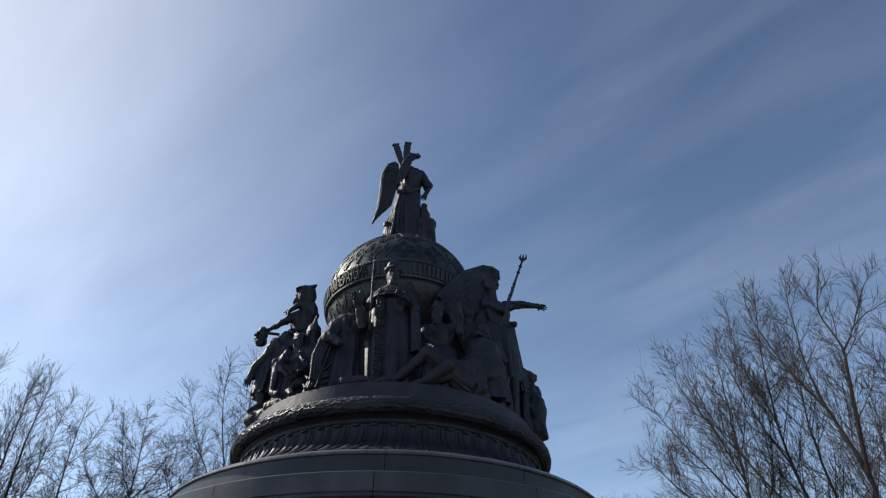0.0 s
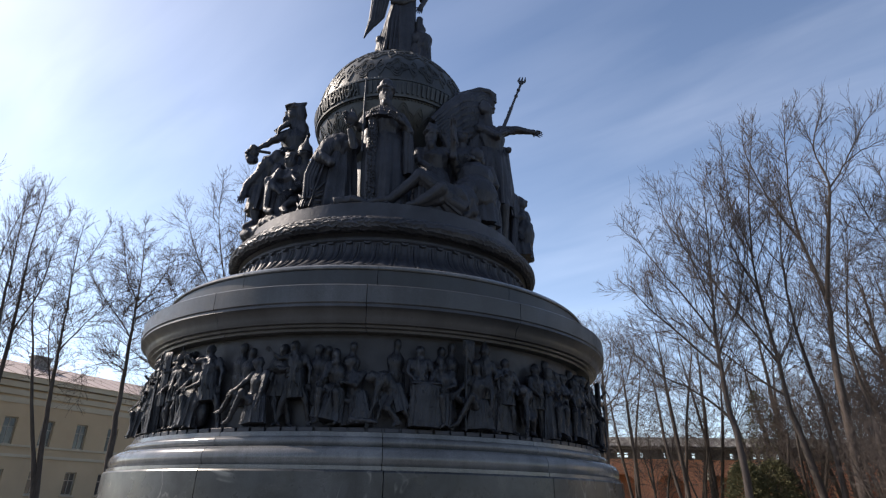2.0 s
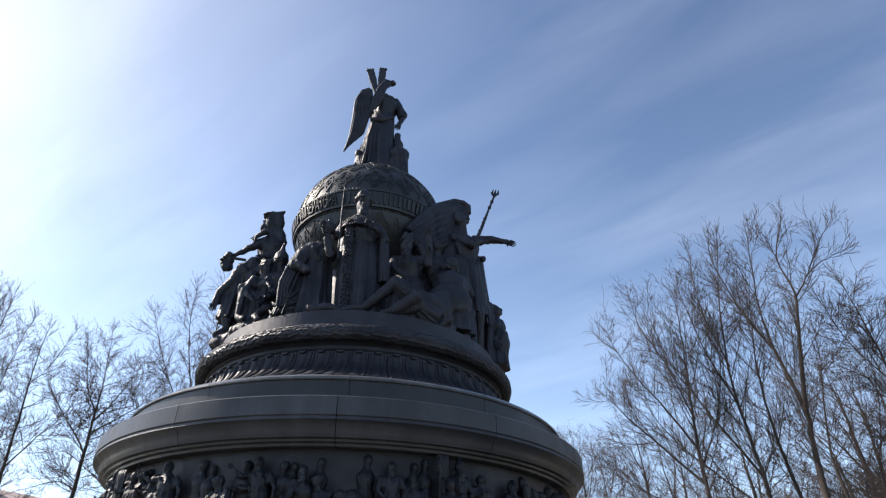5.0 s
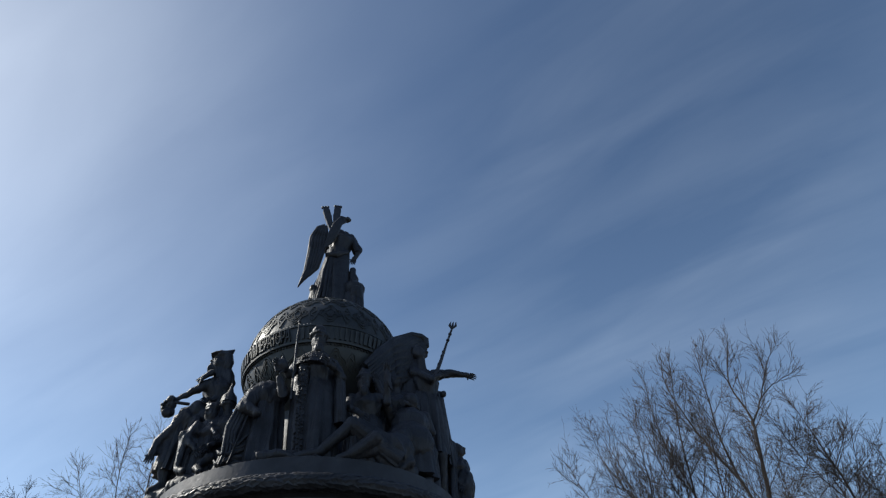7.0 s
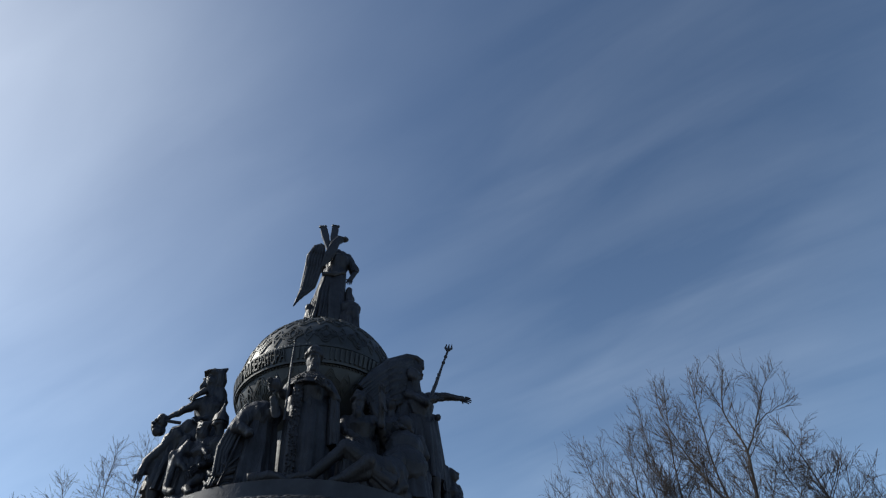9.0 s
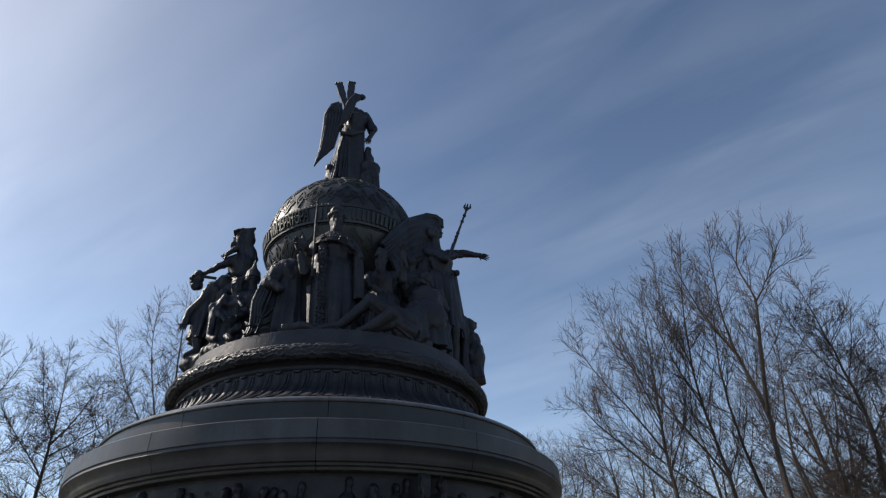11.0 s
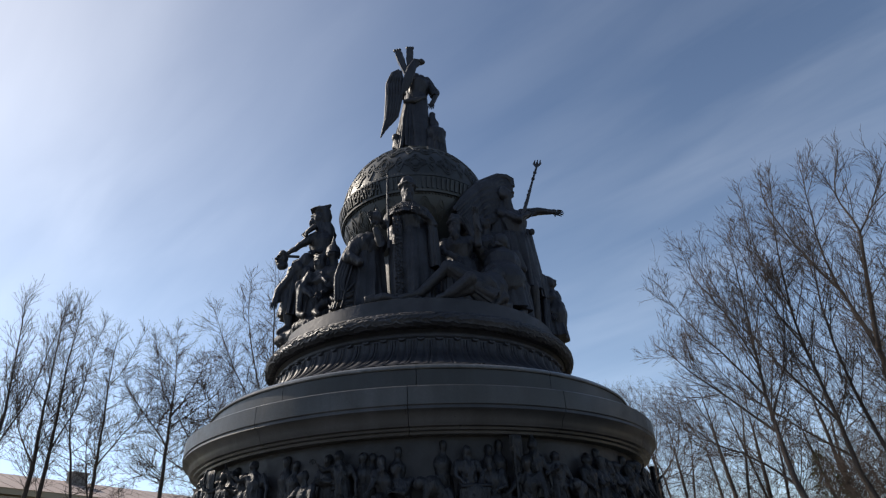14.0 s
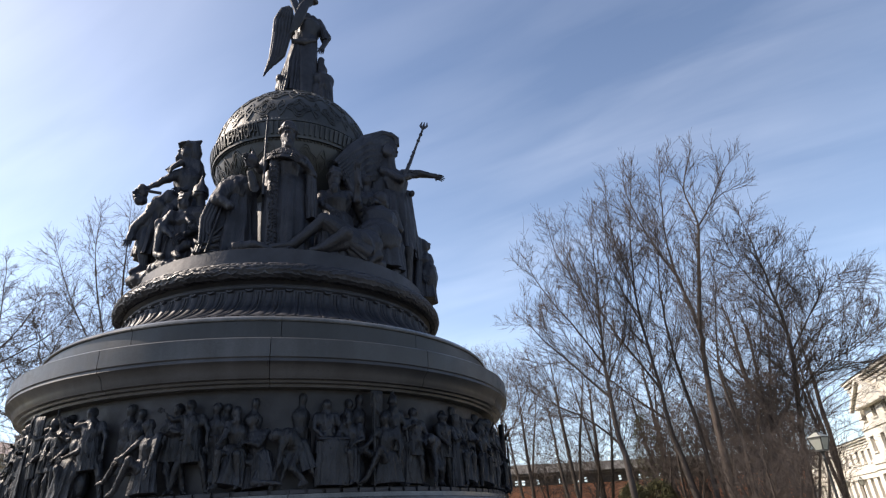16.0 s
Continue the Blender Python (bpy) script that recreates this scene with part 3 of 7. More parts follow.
def grow_tree(seed, height, trunk_r, base, radius, widest=0.5, stems=1, part_angle=0.16, points=900, rise=0.3, step=0.33, bare=0.55, twigs=2):
    """Lines of one bare tree: limbs that grow towards points strewn through the crown, and twigs along the thin ends.
    base, radius, widest: where the crown begins, its half width in metres and the height share at which it is widest."""
    rg = np.random.RandomState(seed)
    u = rg.beta(1.5, 1.35, points * 3)
    lump = 1 + 0.16 * np.sin(5 * u + rg.uniform(0, 6))
    half = np.where(u < widest, (np.clip(u / widest, 0, 1)) ** 0.75, np.sqrt(np.clip(1 - ((u - widest) / (1 - widest)) ** 2, 0, 1))) * radius * lump
    az = rg.uniform(0, 2 * math.pi, points * 3)
    rr = half * np.sqrt(rg.uniform(0.02, 1, points * 3)) * (1 + 0.13 * np.sin(3 * az + 4 * u) + 0.1 * np.sin(7 * az))
    A = np.stack([rr * np.cos(az), rr * np.sin(az), height * (base + (1 - base) * u)], 1)[:points]

    P, parent = [], []
    a0 = rg.uniform(0, 6.28)
    for s in range(stems):
        off = 0.0 if stems == 1 else part_angle
        d = np.array([off * math.cos(a0 + 2.1 * s), off * math.sin(a0 + 2.1 * s), 1.0])
        p = np.array([0.25 * s * math.cos(a0), 0.25 * s * math.sin(a0), -0.2])
        top = height * bare * rg.uniform(0.85, 1.05)
        last = -1
        while p[2] < top:
            P.append(p.copy())
            parent.append(last)
            last = len(P) - 1
            d = d + rg.normal(0, 0.022, 3) + np.array([0, 0, 0.02])
            d /= np.linalg.norm(d)
            p = p + d * step
    near = np.full(len(A), 1e9)
    who = np.zeros(len(A), int)
    fresh = [i for i in range(len(P)) if P[i][2] > height * base * 0.75]
    direction = {}
    alive = np.ones(len(A), bool)
    for turn in range(140):
        if not fresh or not alive.any():
            break
        F = np.array([P[i] for i in fresh])
        D = np.linalg.norm(A[:, None] - F[None], axis=2)
        j = D.argmin(1)
        dj = D[np.arange(len(A)), j]
        better = dj < near
        near[better] = dj[better]
        who[better] = np.array(fresh)[j[better]]
        alive &= near > step * 1.8
        pull = {}
        for k2 in np.nonzero(alive)[0]:
            v = A[k2] - P[who[k2]]
            v = v / np.linalg.norm(v)
            if who[k2] in pull:
                pull[who[k2]] += v
            else:
                pull[who[k2]] = v.copy()
        fresh = []
        for i, v in pull.items():
            v = v / (np.linalg.norm(v) + 1e-9)
            back = P[i] - P[parent[i]] if parent[i] >= 0 else np.array([0, 0, 1.0])
            v = v + 1.15 * back / (np.linalg.norm(back) + 1e-9) + np.array([0, 0, rise]) + rg.normal(0, 0.10, 3)
            v /= np.linalg.norm(v)
            if i in direction and np.dot(direction[i], v) > 0.97:
                continue
            direction[i] = v
            P.append(P[i] + v * step)
            parent.append(i)
            fresh.append(len(P) - 1)
    P = np.array(P)
    n = len(P)
    kids = [[] for _ in range(n)]
    for i, q in enumerate(parent):
        if q >= 0:
            kids[q].append(i)
    area = np.zeros(n)
    for i in range(n - 1, -1, -1):
        area[i] = sum(area[k2] for k2 in kids[i]) if kids[i] else 1.0
    R = area ** 0.5
    R = np.maximum(0.0075, 0.0075 + (trunk_r - 0.0075) * (R - 1) / (R[0] - 1))
    # chains of nodes: the thickest child carries on, the others begin a limb of their own
    levels = [[], [], [], [], []]
    starts = [(i, -1) for i in range(n) if parent[i] < 0]
    while starts:
        i, origin = starts.pop()
        chain = [] if origin < 0 else [(*P[origin], R[i])]
        while True:
            chain.append((*P[i], R[i]))
            if not kids[i]:
                break
            order = sorted(kids[i], key=lambda k2: -area[k2])
            starts += [(k2, i) for k2 in order[1:]]
            i = order[0]
        if len(chain) > 1:
            levels[0 if chain[0][3] > 0.06 else (1 if chain[0][3] > 0.022 else 2)].append(np.array(chain))
    # twigs
    for i in range(n):
        if R[i] > 0.035 or parent[i] < 0:
            continue
        along = P[i] - P[parent[i]]
        along = along / np.linalg.norm(along)
        tip = not kids[i]
        for q in range(twigs + (2 if tip else 0)):
            s = np.cross(along, rg.normal(0, 1, 3))
            s /= np.linalg.norm(s) + 1e-9
            w = rg.uniform(0.15, 0.6) if tip else rg.uniform(0.5, 1.15)
            d = along * math.cos(w) + s * math.sin(w) + np.array([0, 0, 0.30])
            d /= np.linalg.norm(d)
            ln = rg.uniform(0.4, 1.15)
            p0 = P[parent[i]] + (P[i] - P[parent[i]]) * (1.0 if tip else rg.rand())
            p1 = p0 + d * ln * 0.5
            d2 = d + rg.normal(0, 0.2, 3) + np.array([0, 0, 0.1])
            d2 /= np.linalg.norm(d2)
            p2 = p1 + d2 * ln * 0.5
            levels[3].append(np.array([(*p0, 0.0075), (*p1, 0.006), (*p2, 0.0045)]))
            for h in range(2):
                f = rg.uniform(0.2, 0.95)
                b0 = p0 + (p1 - p0) * f * 2 if f < 0.5 else p1 + (p2 - p1) * (f - 0.5) * 2
                d3 = d2 + rg.normal(0, 0.55, 3)
                d3 /= np.linalg.norm(d3)
                levels[4].append(np.array([(*b0, 0.0055), (*(b0 + d3 * rg.uniform(0.2, 0.5)), 0.004)]))
    return levels


def from_arrays(name, groups, mat):
    vs, fs, base = [], [], 0
    for lines, sides in groups:
        if len(lines) == 0:
            continue
        byn = {}
        for l in lines:
            byn.setdefault(len(l), []).append(l)
        for g in byn.values():
            v, f = tubes(g, sides)
            vs.append(v)
            fs.append(f + base)
            base += len(v)
    v, f = np.concatenate(vs), np.concatenate(fs)
    me = bpy.data.meshes.new(name)
    me.vertices.add(len(v))
    me.vertices.foreach_set("co", v.astype(np.float32).ravel())
    me.loops.add(len(f) * 4)
    me.loops.foreach_set("vertex_index", f.astype(np.int32).ravel())
    me.polygons.add(len(f))
    me.polygons.foreach_set("loop_start", np.arange(0, len(f) * 4, 4, dtype=np.int32))
    me.update(calc_edges=True)
    me.materials.append(mat)
    me.shade_smooth()
    return me


def bud_mesh(name, lines, seed, size, share, mat):
    """Small pointed buds at the tips of the finest twigs."""
    rg = np.random.RandomState(seed)
    vs, fs = [], []
    for l in lines:
        if rg.rand() > share:
            continue
        p = l[-1][:3]
        d = rg.normal(0, 1, 3)
        d /= np.linalg.norm(d)
        s = np.cross(d, [0.3, 0.5, 0.8])
        s /= np.linalg.norm(s)
        t = np.cross(d, s)
        b, z = len(vs), size * rg.uniform(0.6, 1.4)
        vs += [p - d * z, p + s * z * .5, p + t * z * .5, p - s * z * .5, p - t * z * .5, p + d * z]
        fs += [(b, b + 2, b + 1), (b, b + 3, b + 2), (b, b + 4, b + 3), (b, b + 1, b + 4), (b + 5, b + 1, b + 2), (b + 5, b + 2, b + 3), (b + 5, b + 3, b + 4), (b + 5, b + 4, b + 1)]
    me = bpy.data.meshes.new(name)
    me.from_pydata([tuple(v) for v in vs], [], fs)
    me.materials.append(mat)
    return me


KINDS = {}


def tree_kind(key, bark, buds=0.0, bud_size=0.05, **kw):
    lv = grow_tree(**kw)
    KINDS[key] = dict(trunk=from_arrays("trunk", [(lv[0], 8), (lv[1], 5), (lv[2], 3)], bark),
                      crown=from_arrays("crown", [(lv[3], 3), (lv[4], 3)], TWIG), height=kw["height"])
    if buds:
        KINDS[key]["budding"] = bud_mesh("budding", lv[4], kw["seed"], bud_size, buds, bark)


def plant(key, az, dist, height, turn, label, lean=0.0):
    """A tree of the given kind, by bearing (degrees right of +y) and distance from the viewer's stand, leaning to the right of that bearing."""
    x, y = dist * math.sin(radians(az)), -12.4 + dist * math.cos(radians(az))
    kd = KINDS[key]
    s = height / kd["height"]
    tilt = Matrix.Rotation(radians(lean), 4, Vector((math.sin(radians(az)), math.cos(radians(az)), 0)))
    ob = holder("tree", pose(x, y, ground_height(x, y)) @ tilt @ Matrix.Rotation(radians(turn), 4, "Z") @ Matrix.Scale(s, 4), label, "tree", "bare trees")
    for nm in ("trunk", "crown", "budding"):
        if nm in kd:
            piece = part(nm, kd[nm], None, ob)
            if nm == "budding":
                piece["kind"] = "stuff"
    return ob


tree_kind("vase", BARK_DARK, seed=3, height=20, trunk_r=0.25, base=0.14, radius=4.8, widest=0.6, bare=0.62, rise=0.33, points=1700, twigs=1)
tree_kind("broad", BARK_BROWN, seed=8, height=20, trunk_r=0.28, base=0.14, radius=6.2, widest=0.52, bare=0.55, rise=0.28, points=2450, twigs=1)
tree_kind("stems", BARK_BROWN, seed=12, height=16, trunk_r=0.11, base=0.14, radius=3.4, widest=0.5, stems=3, bare=0.75, rise=0.35, points=1350, twigs=1)
tree_kind("linden", BARK_DARK, 0.3, 0.028, seed=21, height=19, trunk_r=0.26, base=0.28, radius=5.4, widest=0.5, bare=0.6, rise=0.15, points=1900, twigs=1)
tree_kind("thicket", BARK_BROWN, seed=44, height=7, trunk_r=0.05, base=0.10, radius=1.9, widest=0.6, stems=4, bare=0.8, rise=0.45, points=600, step=0.22, part_angle=0.3, twigs=1)


def rounded_line(points, r0, r1, rg, sway=0.0):
    """A smooth line of (x, y, z, radius) through (x, z) points; the depth wanders."""
    n = len(points)
    P = np.array([(p[0], rg.normal(0, sway) if 0 < i else 0.0, p[1]) if len(p) == 2 else p for i, p in enumerate(points)], float)
    out = []
    for i in range(n - 1):
        p0, p1, p2, p3 = P[max(i - 1, 0)], P[i], P[i + 1], P[min(i + 2, n - 1)]
        for q in range(4):
            t = q / 4
            out.append(0.5 * (2 * p1 + (p2 - p0) * t + (2 * p0 - 5 * p1 + 4 * p2 - p3) * t * t + (3 * p1 - p0 - 3 * p2 + p3) * t ** 3))
    out.append(P[-1])
    out = np.array(out)
    out[1:-1] += rg.normal(0, 0.02, (len(out) - 2, 3))
    w = np.linspace(0, 1, len(out)) ** 0.62
    return np.concatenate([out, (0.88 * r0 + (0.6 * r1 - 0.88 * r0) * w)[:, None]], 1)


def shoot(rg, p, d, length, r0, r1, n, lift, wander):
    """A branch from p towards d that bends upwards as it grows."""
    pts = [(*p, r0)]
    for i in range(n):
        d = d + np.array([0, 0, lift / n]) + rg.normal(0, wander, 3)
        d = d / np.linalg.norm(d)
        p = p + d * length / n
        f = (i + 1) / n
        pts.append((*p, r0 + (r1 - r0) * f))
    return np.array(pts)


def limb_tree(seed, stems, limbs=(), crown=2.6, first=4.5, gap=0.5, lift=0.55, spread=0.85, full=1.0, tuft=1.0):
    """Lines of a bare tree with its own stems and main limbs, (x, z) points with the thick and the thin radius.
    crown: length of the side branches; first: height of the lowest ones; gap: distance between them; full: how dense the twigs are; tuft: length of the fine twigs."""
    rg = np.random.RandomState(seed)
    levels = [[], [], [], [], []]
    main = [rounded_line(p, a, b, rg, 0.12) for p, a, b in stems] + [rounded_line(p, 0.72 * a, b, rg, 0.45) for p, a, b in limbs]
    zmax = max(l[:, 2].max() for l in main)

    def sprout(line, spacing, begin, lo, hi):
        """Points along a line, with tangent, radius and share of the length."""
        seg = np.linalg.norm(np.diff(line[:, :3], axis=0), axis=1)
        acc = np.concatenate([[0], np.cumsum(seg)])
        pos = begin * acc[-1] + spacing * rg.uniform(0, 1)
        while pos < acc[-1] * 0.985:
            i = min(np.searchsorted(acc, pos, "right") - 1, len(seg) - 1)
            f = (pos - acc[i]) / max(seg[i], 1e-6)
            q = line[i] + (line[i + 1] - line[i]) * f
            tan = (line[i + 1] - line[i])[:3] / max(seg[i], 1e-6)
            side = np.cross(tan, rg.normal(0, 1, 3))
            side /= np.linalg.norm(side) + 1e-9
            w = rg.uniform(lo, hi)
            yield q[:3], tan * math.cos(w) + side * math.sin(w), q[3], pos / acc[-1]
            pos += spacing * rg.uniform(0.55, 1.45)

    def twigs(line, spacing, reach):
        for p, d, r, s in sprout(line, spacing, 0.1, 0.35, 0.8):
            tw = shoot(rg, p, d, reach * rg.uniform(0.4, 1.05), min(r, 0.0085), 0.0055, 2, 0.35, 0.10)
            levels[3].append(tw)
            for k2 in range(2 if rg.rand() < 0.75 * full else 1):
                f = rg.uniform(0.25, 0.95)
                b0 = tw[0, :3] + (tw[1, :3] - tw[0, :3]) * f * 2 if f < 0.5 else tw[1, :3] + (tw[2, :3] - tw[1, :3]) * (f - 0.5) * 2
                d3 = d + rg.normal(0, 0.35, 3) + np.array([0, 0, 0.25])
                d3 /= np.linalg.norm(d3)
                levels[4].append(np.array([(*b0, 0.0065), (*(b0 + d3 * reach * rg.uniform(0.25, 0.6)), 0.0045)]))

    for k2, line in enumerate(main):
        levels[0].append(line)
        ends = [(line[-1, :3], (line[-1, :3] - line[-4, :3]) / np.linalg.norm(line[-1, :3] - line[-4, :3]) + rg.normal(0, 0.35, 3), 0.014, 2.0) for q in range(3)]
        for p, d, r, s in list(sprout(line, gap * 0.68, 0.12, spread * 0.55, spread * 1.1)) + ends:
            if p[2] < first:
                continue
            high = (p[2] - first) / (zmax - first)
            ln = 1.2 * crown * rg.uniform(0.45, 1.25) * (1.0 - 0.62 * high ** 1.5) * (0.75 + 0.25 * min(1.0, high * 4)) * (1.0 if k2 < len(stems) else 0.8) * (0.6 if s > 1.5 else 1.0)
            b2 = shoot(rg, p, d, ln, min(r * 0.6, 0.009 + 0.0065 * ln), 0.008, 6, lift, 0.035)
            levels[1].append(b2)
            for p3, d3, r3, s3 in sprout(b2, 0.36 / full, 0.12, 0.4, 0.85):
                b3 = shoot(rg, p3, d3, ln * rg.uniform(0.32, 0.68) * (1.1 - 0.6 * s3), min(r3 * 0.75, 0.0105), 0.006, 4, lift * 0.6, 0.04)
                levels[2].append(b3)
                twigs(b3, 0.25 / full, 0.8 * tuft)
            twigs(b2, 0.3 / full, 0.8 * tuft)
        twigs(line[-5:], 0.16, 1.0 * tuft)
    return levels


def hero_tree(az, dist, bark, label, buds=0.0, **kw):
    """A tree with its own mesh; its local x runs to the right of the bearing."""
    lv = limb_tree(**kw)
    x, y = dist * math.sin(radians(az)), -12.4 + dist * math.cos(radians(az))
    ob = holder("tree", pose(x, y, ground_height(x, y) - 0.15, 0, 0, -az), label, "tree", "bare trees")
    part("trunk", from_arrays("trunk", [(lv[0], 9), (lv[1], 5), (lv[2], 4)], bark), None, ob)
    part("crown", from_arrays("crown", [(lv[3], 3), (lv[4], 3)], TWIG), None, ob)
    if buds:
        part("budding", bud_mesh("budding", lv[4], kw["seed"], 0.032, buds, bark), None, ob)["kind"] = "stuff"
    return ob


# the linden row by the office
hero_tree(-22.2, 42, BARK_DARK, "bare linden with a rounded crown of fine budding twigs", 0.3, seed=51, crown=2.5, first=8.5, gap=0.34, lift=0.12, spread=1.35, full=1.2, tuft=0.75,
          stems=[([(0.25, -0.1), (0.05, 3.6), (-0.09, 6.2), (-0.18, 9.0), (-0.3, 11.5), (-0.4, 13.4), (-0.5, 15.5), (-0.9, 18.6)], 0.30, 0.02)],
          limbs=[([(-0.17, 8.8), (-0.8, 9.3), (-1.7, 9.1), (-3.2, 8.4)], 0.09, 0.015), ([(-0.3, 11.0), (-1.0, 12.0), (-2.3, 13.2), (-3.5, 15.0)], 0.11, 0.02),
                 ([(-0.35, 12.9), (0.5, 14.6), (1.2, 16.4), (1.7, 18.0)], 0.12, 0.02), ([(-0.4, 13.4), (-1.3, 15.2), (-2.1, 17.6)], 0.10, 0.02),
                 ([(-0.32, 12.2), (1.0, 13.3), (2.3, 14.6), (3.0, 16.2)], 0.10, 0.02)])
hero_tree(-26.6, 42, BARK_DARK, "bare tree with two dark stems parting near the ground", 0.15, seed=52, crown=2.0, first=7.5, gap=0.40, lift=0.15, spread=1.3, full=1.1, tuft=0.85,
          stems=[([(0.25, -0.1), (-0.23, 4.0), (-0.5, 6.9), (-0.7, 9.5), (-0.88, 12.3), (-1.15, 15.2), (-1.2, 18.2)], 0.25, 0.02),
                 ([(0.15, -0.1), (-0.3, 2.8), (-1.3, 6.5), (-2.0, 9.7), (-2.6, 12.0), (-3.0, 15.0)], 0.22, 0.02)],
          limbs=[([(-0.72, 9.6), (0.3, 11.4), (1.2, 12.8), (2.0, 15.2)], 0.09, 0.02), ([(-0.52, 7.2), (-1.4, 10.3), (-1.5, 13.0)], 0.09, 0.02), ([(-1.05, 14.4), (-0.3, 16.0), (0.3, 18.2)], 0.07, 0.015)])
hero_tree(-31.4, 42, BARK_DARK, "tall bare tree with two slender upright stems", 0.12, seed=53, crown=2.0, first=7.5, gap=0.38, lift=0.45, spread=0.95, full=1.0,
          stems=[([(-0.2, -0.1), (-0.3, 7.8), (-0.55, 12.0), (-0.75, 15.0), (-1.1, 19.6)], 0.24, 0.02), ([(0.3, -0.1), (0.35, 7.8), (0.15, 12.5), (-0.1, 16.1), (-0.1, 19.8)], 0.22, 0.02)],
          limbs=[([(0.3, 10.5), (1.0, 13.0), (1.1, 16.0), (1.4, 18.6)], 0.09, 0.02), ([(-0.4, 9.6), (-1.6, 11.6), (-2.4, 14.5)], 0.09, 0.02)])
hero_tree(-35.4, 40, BARK_DARK, "bare tree dotted with last year's dark seed clusters", 0.75, seed=54, crown=2.4, first=8.0, gap=0.6, lift=0.75, spread=0.7, full=0.7,
          stems=[([(0, -0.1), (0.3, 8.0), (0.5, 11.2), (0.2, 14.2), (-0.3, 18.4)], 0.24, 0.02)],
          limbs=[([(0.4, 9.5), (1.3, 12.5), (1.6, 15.5), (1.9, 18.2)], 0.10, 0.02), ([(0.4, 9.0), (-1.2, 12.0), (-2.0, 16.0)], 0.10, 0.02)])
hero_tree(-13.6, 38, BARK_DARK, "wide bare tree with long open limbs behind the monument", seed=55, crown=2.8, first=9.0, gap=0.45, lift=0.15, spread=1.25, full=0.95,
          stems=[([(0, -0.1), (0.1, 6.0), (-0.2, 11.0), (-0.6, 16.0), (-1.0, 22.0)], 0.34, 0.02)],
          limbs=[([(-0.1, 9.5), (-1.5, 12.5), (-3.0, 15.2), (-4.4, 18.4)], 0.14, 0.02), ([(-0.2, 11.5), (-1.5, 15.0), (-2.4, 18.5), (-2.6, 21.5)], 0.12, 0.02),
                 ([(0, 10.0), (2.0, 14.0), (3.2, 18.0), (3.6, 21.0)], 0.13, 0.02), ([(-0.05, 8.5), (-2.2, 11.0), (-4.0, 12.8), (-5.0, 15.0)], 0.11, 0.02)])
for key, az, d, h, turn, lean in (("linden", -18.4, 52, 19.0, 250, 0), ("linden", -40, 42, 16.5, 90, 0)):
    plant(key, az, d, h, turn, "bare linden with dark bark and small swelling buds", lean)

# the park trees in front of the fortress wall
RIGHT = "tall bare tree with long arching grey-brown limbs"
hero_tree(31.8, 30, BARK_DARK, RIGHT, seed=61, crown=2.6, first=5.0, gap=0.46, lift=0.6, spread=0.9, full=1.0, tuft=0.95,
          stems=[([(0, -0.1), (-0.1, 4.0), (-0.33, 6.5), (-0.3, 8.5), (-0.2, 11.0), (0.1, 14.0), (0.2, 16.6)], 0.24, 0.02)],
          limbs=[([(-0.12, 5.2), (-1.6, 6.6), (-3.2, 7.5), (-4.6, 8.7)], 0.12, 0.02), ([(-0.28, 7.4), (-2.2, 9.7), (-3.4, 11.0), (-4.2, 12.2)], 0.12, 0.02),
                 ([(-0.28, 9.0), (-1.5, 11.2), (-2.8, 13.4), (-3.6, 15.8)], 0.10, 0.02), ([(-0.2, 10.5), (-0.9, 13.0), (-1.8, 15.5), (-2.0, 17.0)], 0.08, 0.02),
                 ([(-0.3, 8.2), (1.0, 11.0), (1.8, 14.0)], 0.08, 0.02)])
hero_tree(37.3, 31, BARK_BROWN, RIGHT, seed=62, crown=2.7, first=6.5, gap=0.46, lift=0.5, spread=0.9, full=1.0, tuft=0.95,
          stems=[([(0, -0.1), (-0.5, 4.0), (-0.8, 5.8), (-0.9, 8.2), (-1.1, 12.0), (-0.7, 16.2), (0.2, 20.6)], 0.24, 0.02), ([(0.5, -0.1), (0.5, 5.0), (0.1, 9.0), (0.2, 13.0), (0.9, 17.0)], 0.19, 0.02)],
          limbs=[([(-0.9, 7.8), (-2.4, 10.8), (-3.7, 13.8), (-4.4, 17.2)], 0.12, 0.02), ([(-1.05, 11.0), (-2.0, 14.4), (-2.6, 18.6)], 0.10, 0.02), ([(-1.0, 13.0), (-1.6, 16.5), (-1.5, 20.2)], 0.08, 0.02),
                 ([(-0.8, 6.2), (-2.6, 8.0), (-4.4, 10.0), (-5.6, 12.4)], 0.10, 0.02)])
hero_tree(39.4, 30, BARK_BROWN, RIGHT, seed=63, crown=2.4, first=7.5, gap=0.5, lift=0.5, spread=0.9, full=0.9, tuft=0.95,
          stems=[([(0, -0.1), (0.1, 6.0), (0.2, 8.0), (0.4, 10.2), (-0.05, 13.3), (0.0, 16.0), (0.5, 19.8)], 0.27, 0.02), ([(0.4, 10.0), (1.1, 13.1), (1.6, 15.6), (1.4, 17.6), (2.2, 19.8)], 0.15, 0.02),
                 ([(0.9, -0.1), (0.95, 5.0), (0.8, 8.0), (1.6, 12.0)], 0.20, 0.03)],
          limbs=[([(1.6, 15.4), (2.6, 16.6), (3.4, 17.0), (4.2, 17.2)], 0.08, 0.015), ([(2.4, 16.4), (3.6, 18.2), (4.2, 18.8)], 0.05, 0.015), ([(0.0, 13.0), (-0.9, 15.5), (-1.5, 18.5), (-1.4, 20.0)], 0.10, 0.02)])
